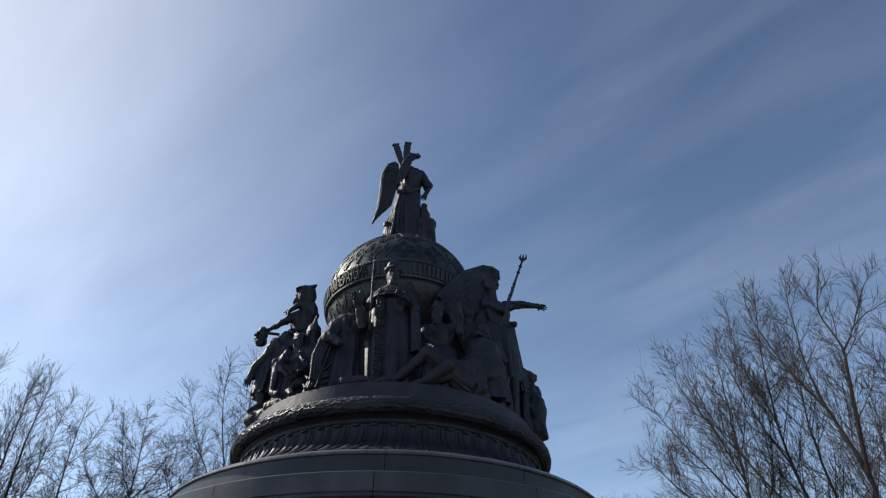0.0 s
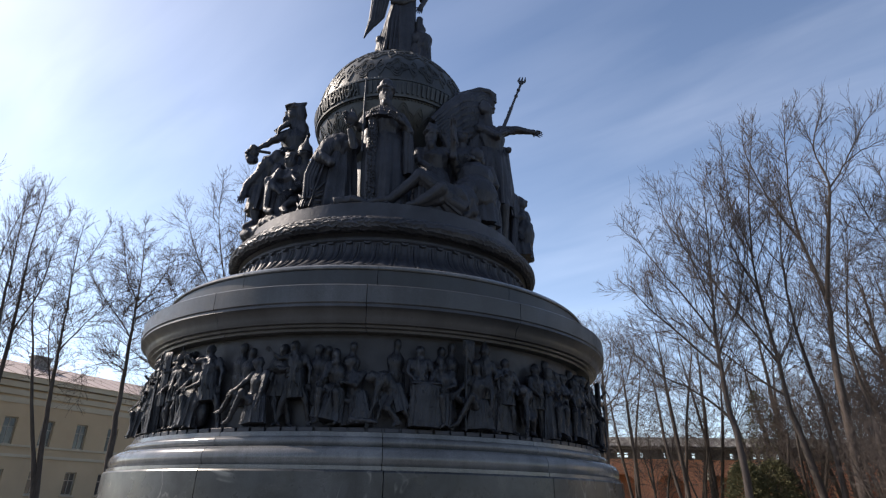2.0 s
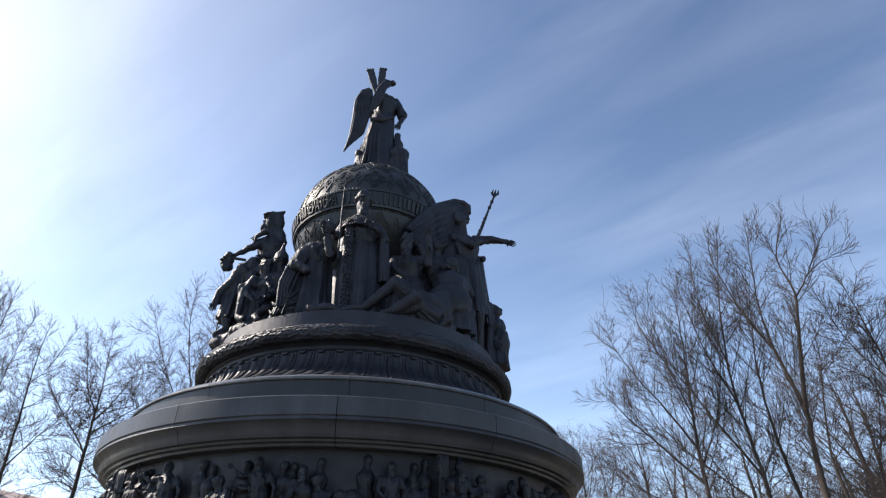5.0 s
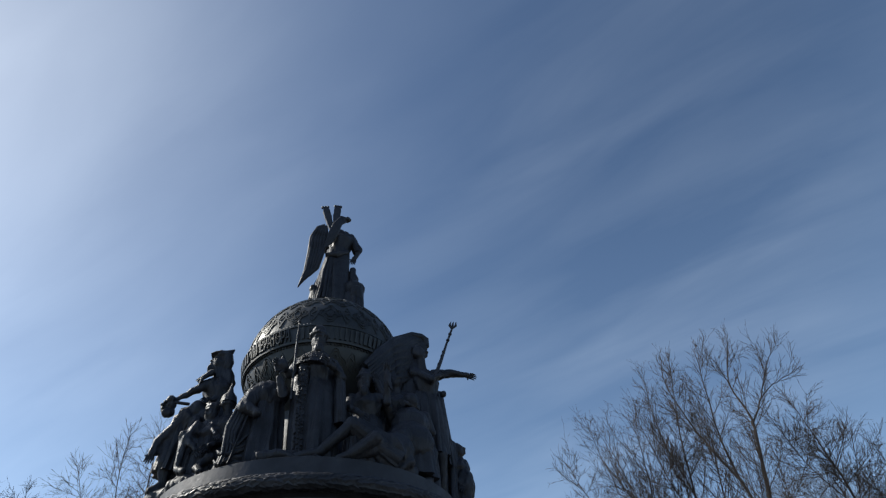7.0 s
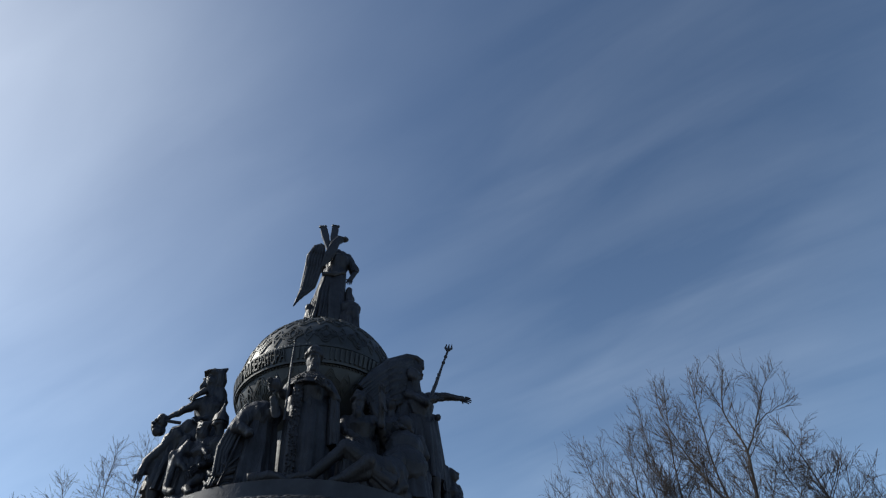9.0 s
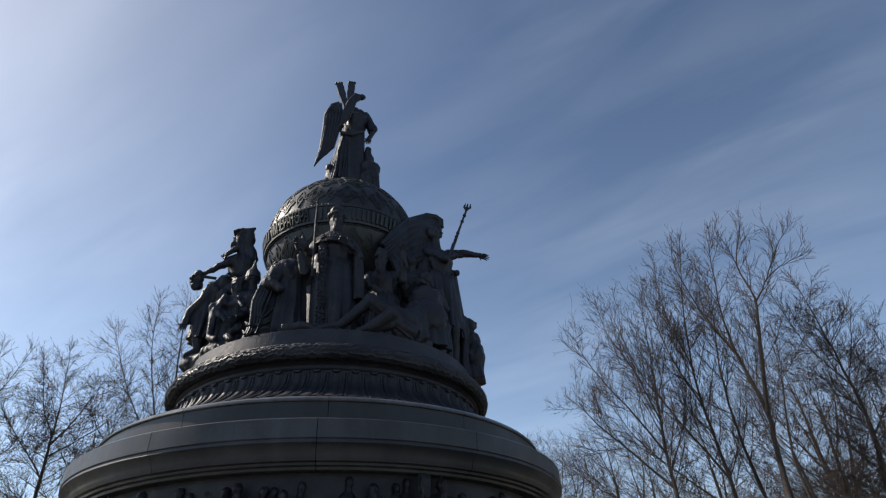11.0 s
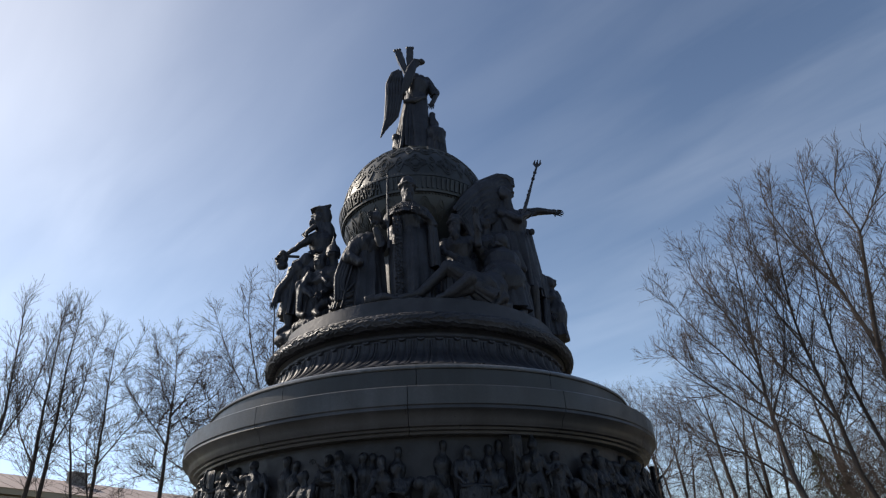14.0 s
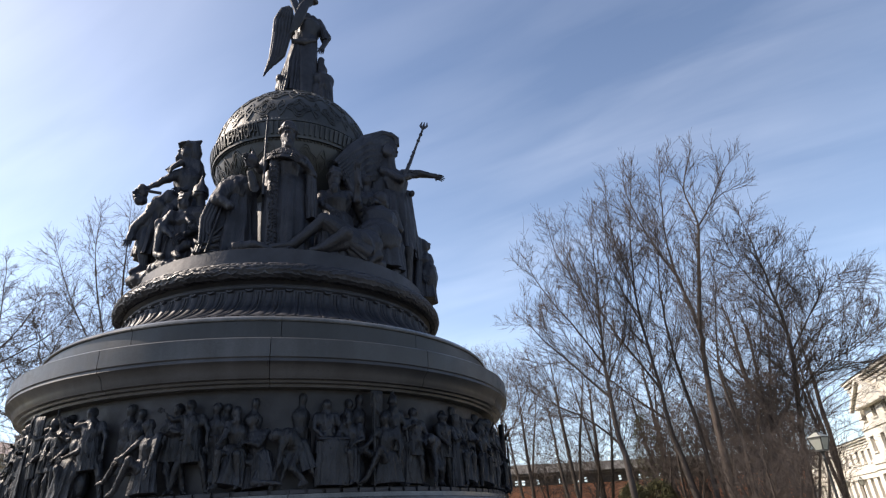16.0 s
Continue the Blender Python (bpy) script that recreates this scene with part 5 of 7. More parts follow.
# kneeling figure in boots
c = Clay(5)
c.person(1.5, (-1.95, -1.35, 0.78), (-2.02, -1.40, 1.18), (-2.10, -1.48, 1.55), hat="cap", face=(-0.7, -0.7),
         arms=[((-2.28, -1.5, 1.28), (-2.42, -1.62, 0.95), (-2.22, -1.7, 0.75)), ((-1.78, -1.45, 1.28), (-1.72, -1.62, 0.95), (-1.92, -1.75, 0.78))],
         legs=[((-2.10, -1.45, 0.80), (-2.46, -1.55, 1.05), (-2.44, -1.6, 0.36), (-2.30, -1.75, 0.28)), ((-1.85, -1.4, 0.7), (-1.92, -1.7, 0.55), (-2.08, -1.75, 0.32), (-2.0, -1.9, 0.22))])
c.drape((-1.98, -1.40, 1.05), (-1.95, -1.45, 0.0), (0.30, 0.24), (0.46, 0.34), 8, 0.16)
c.tube([(-2.5, -1.45, 0.10), (-2.2, -1.65, 0.08), (-1.8, -1.8, 0.08)], [0.16, 0.18, 0.14])
statue("statue", c, -2.0, -1.5, TOP, "kneeling bronze figure with heavy boots")

# warrior with a pointed helmet
c = Clay(6)
c.person(1.25, (-1.70, -1.40, 0.90), (-1.76, -1.44, 1.34), (-1.83, -1.50, 1.74), hat="spire", face=(-0.7, -0.7),
         arms=[((-1.96, -1.46, 1.44), (-2.02, -1.6, 1.2), (-1.92, -1.7, 1.05)), ((-1.56, -1.42, 1.44), (-1.48, -1.6, 1.3), (-1.54, -1.72, 1.12))],
         robe=((-1.68, -1.42, 0.0), (0.38, 0.30)))
c.tube([(-1.83, -1.50, 1.80), (-1.83, -1.50, 1.95), (-1.83, -1.50, 2.06), (-1.83, -1.50, 2.26)], [0.165, 0.14, 0.06, 0.008], 20, crisp=True)
statue("statue", c, -1.7, -1.15, TOP, "bronze warrior in a pointed helmet")

# figure lying on the edge with one knee drawn up
c = Clay(7)
c.person(1.85, (1.02, -2.42, 0.36), (1.34, -2.38, 0.42), (1.52, -2.30, 0.72), hat="hair", face=(-0.5, -0.7),
         arms=[((1.15, -2.5, 0.52), (0.95, -2.7, 0.25), (0.72, -2.72, 0.15)), ((1.48, -2.4, 0.45), (1.62, -2.45, 0.18), (1.5, -2.5, 0.08))],
         legs=[((0.98, -2.55, 0.45), (0.56, -2.66, 0.78), (0.02, -2.66, 0.22), (-0.36, -2.68, 0.14)), ((1.06, -2.62, 0.36), (0.96, -2.80, 0.44), (0.52, -2.76, 0.12), (0.36, -2.76, 0.08))])
c.drape((0.58, -2.64, 0.76), (1.20, -2.5, 0.36), (0.17, 0.17), (0.28, 0.24), 5, 0.1)
c.drape((0.62, -2.56, 0.66), (0.72, -2.58, 0.02), (0.12, 0.12), (0.3, 0.16), 6, 0.2)
c.drape((0.92, -2.66, 0.40), (1.40, -2.55, 0.10), (0.14, 0.16), (0.24, 0.2), 5, 0.2)
c.tube([(0.9, -2.5, 0.05), (1.3, -2.4, 0.10), (1.75, -2.2, 0.05)], [0.14, 0.2, 0.15])
statue("statue", c, 0.9, -2.5, TOP, "fallen bronze figure lying on the rim with a raised knee", 0.026, 0.008)

# man in the shadow holding a lance
c = Clay(8)
c.person(1.6, (0.84, -1.85, 1.10), (0.84, -1.92, 1.62), (0.80, -2.02, 2.05), hat="fur", beard=1,
         arms=[((0.58, -1.95, 1.75), (0.50, -2.2, 1.4), (0.7, -2.35, 1.2)), ((1.08, -1.95, 1.78), (1.24, -2.2, 1.55), (1.22, -2.38, 2.02))],
         robe=((0.86, -1.95, 0.0), (0.46, 0.36)))
c.tube([(1.17, -2.42, 2.42), (1.23, -2.42, 2.1), (1.30, -2.42, 1.7)], [0.03, 0.05, 0.035])
c.tube([(1.08, -2.42, 2.30), (1.26, -2.42, 2.34)], [0.025, 0.025])
statue("statue", c, 0.85, -1.9, TOP, "bronze man in a fur hat gripping a hilt")

# companion behind the wing
c = Clay(12)
c.person(1.65, (1.50, -1.35, 1.35), (1.50, -1.42, 1.95), (1.52, -1.52, 2.45), hat="hair", face=(0.4, -0.8),
         arms=[((1.24, -1.45, 2.1), (1.1, -1.7, 1.75), (1.3, -1.85, 1.6)), ((1.76, -1.45, 2.1), (1.9, -1.65, 1.8), (1.7, -1.85, 1.75))],
         robe=((1.52, -1.45, 0.0), (0.50, 0.38)))
c.drape((1.55, -1.30, 2.3), (1.55, -1.25, 0.0), (0.42, 0.2), (0.6, 0.3), 7, 0.14)
statue("statue", c, 1.5, -1.4, TOP, "bronze figure in a cloak under the raised wing")

# winged figure pointing the way
c = Clay(9)
c.person(1.7, (2.26, -1.10, 2.05), (2.20, -1.15, 2.72), (2.13, -1.25, 3.44), hat="hair", face=(1, -0.1),
         arms=[((2.44, -1.20, 2.93), (2.84, -1.25, 2.97), (3.12, -1.28, 2.93)), ((1.96, -1.3, 2.9), (2.31, -1.5, 2.6), (2.50, -1.45, 2.75))],
         robe=((2.30, -1.08, 0.95), (0.42, 0.38)),
         legs=[((2.42, -1.12, 1.7), (2.46, -1.30, 0.95), (2.46, -1.15, 0.10), (2.58, -1.30, 0.0)), ((2.14, -1.12, 1.7), (2.12, -1.32, 0.9), (2.14, -1.2, 0.10), (2.18, -1.38, 0.0))])
c.drape((2.31, -0.95, 2.2), (2.40, -0.75, 0.0), (0.28, 0.16), (0.34, 0.2), 8, 0.2)
c.tube([(2.40, -1.45, 2.70), (2.57, -1.43, 3.15), (2.75, -1.40, 3.68), (2.93, -1.38, 4.18)], [0.045, 0.040, 0.026, 0.026], 10, crisp=True)
for zz in (0.25, 0.42, 0.5, 0.75, 0.88):
    c.stud((2.40 + 0.53 * zz, -1.45 + 0.07 * zz, 2.70 + 1.48 * zz), 0.050)
for dx in (-0.075, 0.0, 0.08):
    c.tube([(2.93, -1.38, 4.18), (2.955 + dx, -1.38, 4.28), (2.985 + dx * 0.8, -1.38, 4.40)], [0.028, 0.032, 0.008], 8, crisp=True)
for i in range(13):       # raised wing, feather by feather, sweeping forward past the orb
    u = i / 12
    root = Vector((2.22 - 0.10 * u, -1.03, 4.04 - 1.0 * u))
    mid = Vector((1.57, -1.36 - 0.03 * (i % 2), 3.72 - 1.1 * u))
    tip = Vector((0.84 + 0.34 * u, -1.84 + 0.10 * u, 2.72 - 0.95 * u))
    c.tube([root, root.lerp(mid, 0.5) + Vector((0, 0, 0.10 - 0.06 * u)), mid, mid.lerp(tip, 0.5) + Vector((0, 0, 0.05)), tip], [(0.11, 0.045), (0.10, 0.05), (0.085, 0.05), (0.07, 0.04), (0.03, 0.02)], 8, crisp=True)
    for v in (0.25, 0.55, 0.8):       # short covert feathers over the long ones
        q0 = root.lerp(mid, v) + Vector((0.02, -0.05, 0.05))
        c.tube([q0, q0.lerp(tip, 0.16) + Vector((0, -0.03, 0)), q0.lerp(tip, 0.30)], [(0.075, 0.03), (0.085, 0.035), (0.02, 0.015)], 8, crisp=True)
c.tube([(2.35, -1.0, 3.88), (2.34, -1.0, 4.08), (2.22, -1.02, 4.15), (1.99, -1.1, 4.12), (1.53, -1.35, 3.75), (1.12, -1.6, 3.21), (0.80, -1.85, 2.66)], [0.07, 0.085, 0.09, 0.09, 0.085, 0.075, 0.04], 12, crisp=True)
c.blob((2.14, -1.0, 3.82), (0.26, 0.10, 0.34))
c.drape((1.95, -1.1, 3.3), (1.75, -1.1, 1.2), (0.32, 0.2), (0.45, 0.3), 6, 0.14)
c.blob((2.60, -1.3, 2.38), 0.08)
c.drape((2.50, -1.0, 2.55), (2.68, -0.85, 0.85), (0.15, 0.2), (0.15, 0.3), 5, 0.18)
c.drape((2.05, -1.3, 2.3), (1.95, -1.4, 0.2), (0.22, 0.2), (0.42, 0.3), 7, 0.16)
statue("statue", c, 2.4, -1.1, TOP, "winged bronze figure with a raised sceptre and pointing arm", 0.023, 0.024)

# kneeling man seen from behind
c = Clay(10)
c.person(1.75, (1.72, -1.92, 0.62), (1.74, -1.78, 1.35), (1.80, -1.62, 1.86), hat="hair", face=(0, 1),
         arms=[((1.42, -1.75, 1.45), (1.22, -1.95, 1.75), (1.10, -2.0, 2.05)), ((2.05, -1.75, 1.5), (2.2, -1.7, 1.2), (2.1, -1.5, 1.4))],
         legs=[((1.55, -1.95, 0.55), (1.38, -1.9, 0.25), (1.55, -2.3, 0.10), (1.45, -2.42, 0.04)), ((1.92, -1.95, 0.6), (2.18, -1.7, 0.75), (2.06, -1.95, 0.10), (1.96, -2.12, 0.0))])
c.blob((1.70, -2.02, 0.78), (0.50, 0.30, 0.46))
c.blob((1.75, -1.85, 1.25), (0.40, 0.28, 0.40))
c.drape((1.72, -1.9, 1.0), (1.72, -1.95, 0.12), (0.40, 0.28), (0.52, 0.32), 7, 0.14)
statue("statue", c, 1.7, -1.9, TOP, "kneeling bronze man with a broad bent back", 0.026, 0.010)

# crouched figure at the edge
c = Clay(11)
c.person(1.5, (2.92, -0.55, 0.55), (2.90, -0.62, 0.98), (2.98, -0.66, 1.36), hat="hair", face=(0.9, -0.2),
         arms=[((3.02, -0.7, 1.02), (3.14, -0.8, 0.72), (3.0, -0.9, 0.55)), ((2.74, -0.62, 1.05), (2.7, -0.85, 0.75), (2.85, -0.9, 0.6))],
         robe=((2.92, -0.6, -0.02), (0.32, 0.42)))
c.blob((3.02, -0.65, 0.55), (0.25, 0.34, 0.46))
c.tube([(3.0, -0.62, 0.35), (3.12, -0.66, 0.28), (2.95, -0.8, 0.12)], [0.14, 0.12, 0.12])
c.drape((2.78, -0.7, 1.5), (2.66, -0.85, 0.0), (0.16, 0.18), (0.24, 0.28), 5, 0.16)
statue("statue", c, 2.9, -0.6, TOP, "crouching bronze figure in a wide cloak")

# figures on the far side of the platform
for i, a in enumerate((118, 150, 180, 212, 244)):
    x, y = 2.45 * math.sin(radians(a)), -2.45 * math.cos(radians(a))
    c = Clay(40 + i)
    ox, oy = math.sin(radians(a)), -math.cos(radians(a))
    c.person(1.7, (x, y, 1.55), (x, y, 2.15), (x + 0.1 * ox, y + 0.1 * oy, 2.82), hat=("fur", "cap", "spire", "hair", "fur")[i], beard=i % 2, face=(ox, oy),
             arms=[((x + 0.36 * oy, y - 0.36 * ox, 2.3), (x + 0.5 * oy, y - 0.5 * ox, 1.85), (x + 0.3 * oy + 0.3 * ox, y - 0.3 * ox + 0.3 * oy, 1.7)),
                   ((x - 0.36 * oy, y + 0.36 * ox, 2.3), (x - 0.5 * oy, y + 0.5 * ox, 1.85), (x - 0.3 * oy + 0.3 * ox, y + 0.3 * ox + 0.3 * oy, 1.7))],
             robe=((x, y, 0.0), (0.52, 0.46)))
    statue("statue", c, x, y, TOP, "standing bronze figure in a long folded robe", 0.07)

# ---- top of the monument: angel, kneeling woman and cross ----
DZ = -TOP
c = Clay(20)


def top(x, y, z):
    return (x, y, z + DZ)


c.person(1.85, top(0.05, 0.0, 14.05), top(0.13, -0.02, 14.72), top(0.02, 0.2, 15.24), hat="hair", face=(-0.3, 1),
         arms=[(top(0.40, 0.0, 15.0), top(0.68, -0.05, 14.47), top(0.56, -0.12, 14.06)), (top(-0.2, 0.05, 15.0), top(-0.3, 0.3, 14.7), top(-0.2, 0.5, 14.9))])
c.tube([top(0.10, 0.0, 15.1), top(0.14, 0.0, 14.75), top(0.10, 0.0, 14.4), top(0.06, 0.0, 14.15)], [(0.30, 0.22), (0.36, 0.27), (0.31, 0.25), (0.32, 0.26)], 16)
c.drape(top(0.06, 0.0, 14.35), top(0.02, 0.0, 11.95), (0.32, 0.26), (0.46, 0.42), 5, 0.10)
c.drape(top(0.10, -0.06, 14.3), top(0.16, -0.14, 11.95), (0.30, 0.22), (0.30, 0.30), 4, 0.10)
c.drape(top(-0.15, -0.12, 14.1), top(-0.40, -0.18, 12.1), (0.10, 0.10), (0.17, 0.24), 4, 0.22)
for x0, x1, w in ((-0.20, -0.34, 0.04), (-0.13, -0.22, 0.05), (-0.02, -0.15, 0.035), (0.10, 0.02, 0.03)):       # long hanging folds and a gathered sash
    c.tube([top(x0, -0.24, 13.9), top(x0 * 0.6 + x1 * 0.4 - 0.03, -0.31, 13.2), top(x1, -0.38, 12.2)], [w * 0.6, w, w], 8, crisp=True)
c.tube([top(-0.26, -0.22, 14.0), top(0.02, -0.33, 13.9), top(0.34, -0.22, 14.15)], [0.07, 0.09, 0.06], 10, crisp=True)
c.drape(top(0.50, -0.04, 14.82), top(0.62, -0.08, 14.30), (0.12, 0.14), (0.11, 0.13), 4, 0.15)


def wing_point(x, y, z):
    """A point of a wing that hangs in front of the angel's back, set so that the wings keep their shape with depth."""
    k2 = (y + 12.6) / 12.5
    return Vector((x * k2, y, 1.5 + (z - 1.5) * k2 + DZ))


OUTER = [wing_point(x, -0.36, z) for x, z in ((-0.42, 15.33), (-0.61, 15.18), (-0.75, 14.8), (-0.765, 14.14), (-0.80, 13.42), (-0.93, 12.77))]
INNER = [wing_point(x, -0.30, z) for x, z in ((-0.36, 15.33), (-0.33, 15.1), (-0.33, 14.75), (-0.36, 14.25), (-0.47, 13.55), (-0.90, 12.80))]
for i in range(11):       # folded wing hanging at the side, feather by feather
    u = i / 10
    line = [p.lerp(q, u) + Vector((0, -0.025 * (i % 2), 0)) for p, q in zip(OUTER, INNER)]
    line[-1] = line[-2].lerp(line[-1], 1.0 - 0.55 * u ** 2)
    c.tube(line, [(0.05, 0.04), (0.055, 0.06), (0.055, 0.06), (0.05, 0.05), (0.045, 0.04), (0.018, 0.015)], 8, crisp=True)
    for v in (1, 2):
        c.tube([line[v] + Vector((0, -0.05, 0)), line[v].lerp(line[v + 1], 0.4) + Vector((0, -0.07, 0)), line[v].lerp(line[v + 1], 0.75) + Vector((0, -0.05, 0))], [(0.04, 0.02), (0.042, 0.025), (0.012, 0.01)], 6, crisp=True)
c.tube([wing_point(-0.33, -0.30, 15.22), wing_point(-0.42, -0.33, 15.35), wing_point(-0.58, -0.36, 15.24), wing_point(-0.73, -0.38, 14.86), wing_point(-0.76, -0.38, 14.3)], [0.05, 0.07, 0.075, 0.065, 0.03], 10, crisp=True)
for i in range(8):        # the other wing, folded across the back
    u = i / 7
    c.tube([wing_point(0.27 - 0.10 * u, -0.34, 15.77 - 0.14 * u), wing_point(0.08 - 0.02 * u, -0.42, 15.82 - 0.28 * u), wing_point(-0.10 + 0.12 * u, -0.44, 15.52 - 0.2 * u), wing_point(-0.23 + 0.18 * u, -0.42, 15.05 - 0.1 * u), wing_point(-0.37 + 0.22 * u, -0.36, 14.35 + 0.25 * u)],
           [(0.06, 0.05), (0.07, 0.06), (0.06, 0.05), (0.05, 0.04), (0.015, 0.015)], 8, crisp=True)
c.blob(wing_point(0.28, -0.34, 15.74), (0.11, 0.12, 0.09), (0, 15, 0))
statue("statue", c, 0.0, 0.0, 11.95, "bronze angel with long folded wings seen from behind", 0.036)

c = Clay(21)
c.person(1.45, top(0.56, -0.18, 12.35), top(0.58, -0.15, 12.80), top(0.56, 0.0, 13.22), hat="hair", face=(0, 1),
         arms=[(top(0.42, -0.1, 12.9), top(0.36, 0.1, 13.0), top(0.3, 0.2, 13.3)), (top(0.72, -0.1, 12.82), top(0.72, 0.1, 12.6), top(0.6, 0.25, 12.7))],
         robe=(top(0.58, -0.18, 11.78), (0.30, 0.34)))
c.tube([top(0.55, -0.1, 12.9), top(0.52, -0.1, 13.25), top(0.53, -0.1, 13.62)], [0.15, 0.11, 0.095])
c.blob(top(0.62, -0.2, 12.48), (0.24, 0.28, 0.42))
c.drape(top(0.66, -0.2, 12.8), top(0.74, -0.15, 11.78), (0.16, 0.18), (0.16, 0.28), 6, 0.2)
statue("statue", c, 0.58, -0.15, 11.80, "kneeling bronze woman in a wide robe", 0.036)

c = Clay(22)
c.blob(top(-0.42, -0.1, 12.35), (0.20, 0.26, 0.42))
c.drape(top(-0.34, -0.05, 13.1), top(-0.46, -0.1, 11.85), (0.12, 0.14), (0.22, 0.3), 7, 0.28)
c.blob(top(-0.50, -0.2, 12.65), (0.12, 0.14, 0.14))
statue("drapery", c, -0.45, -0.1, 11.85, "bronze drapery and cloud at the foot of the angel", 0.036)


def cross_arm(bm, p, q, w):
    """A flared, lobed arm of the cross."""
    p, q = Vector(p), Vector(q)
    d = (q - p).normalized()
    side = Vector((0, 1, 0)).cross(d).normalized()
    n = 9
    rows = []
    for i in range(n):
        u = i / (n - 1)
        ww = w * (0.45 + 0.55 * min(1, u * 1.6)) * (1 + 0.10 * (i % 2)) * (0.72 if i == n - 1 else 1)
        o = p.lerp(q, u)
        rows.append([bm.verts.new(o + side * sx * ww / 2 + Vector((0, sy * 0.06, 0))) for sx, sy in ((-1, -1), (1, -1), (1, 1), (-1, 1))])
    for a, b in zip(rows, rows[1:]):
        for j in range(4):
            bm.faces.new((a[j], a[(j + 1) % 4], b[(j + 1) % 4], b[j]))
    bm.faces.new(rows[0][::-1])
    bm.faces.new(rows[-1])
    tipd = q + d * 0.05
    for s in (-0.32, 0.0, 0.32):
        bmesh.ops.create_icosphere(bm, subdivisions=1, radius=0.06, matrix=Matrix.Translation(tipd + side * s * w * 1.2))


cross = holder("cross", pose(-0.15, 0.35, 11.95), "tall ornamented bronze cross held by the angel", "cross")
bm = bmesh.new()
add_box(bm, -0.08, -0.06, 0.0, 0.08, 0.06, 3.6, 0.02)
part("shaft", bm, BRONZE, cross)
for p, q in (((0.0, 0, 3.6), (-0.30, 0, 4.78)), ((0.05, 0, 3.6), (0.09, 0, 4.88))):
    bm = bmesh.new()
    cross_arm(bm, p, q, 0.21)
    bmesh.ops.recalc_face_normals(bm, faces=bm.faces)
    part("cross_arm", bm, BRONZE, cross)


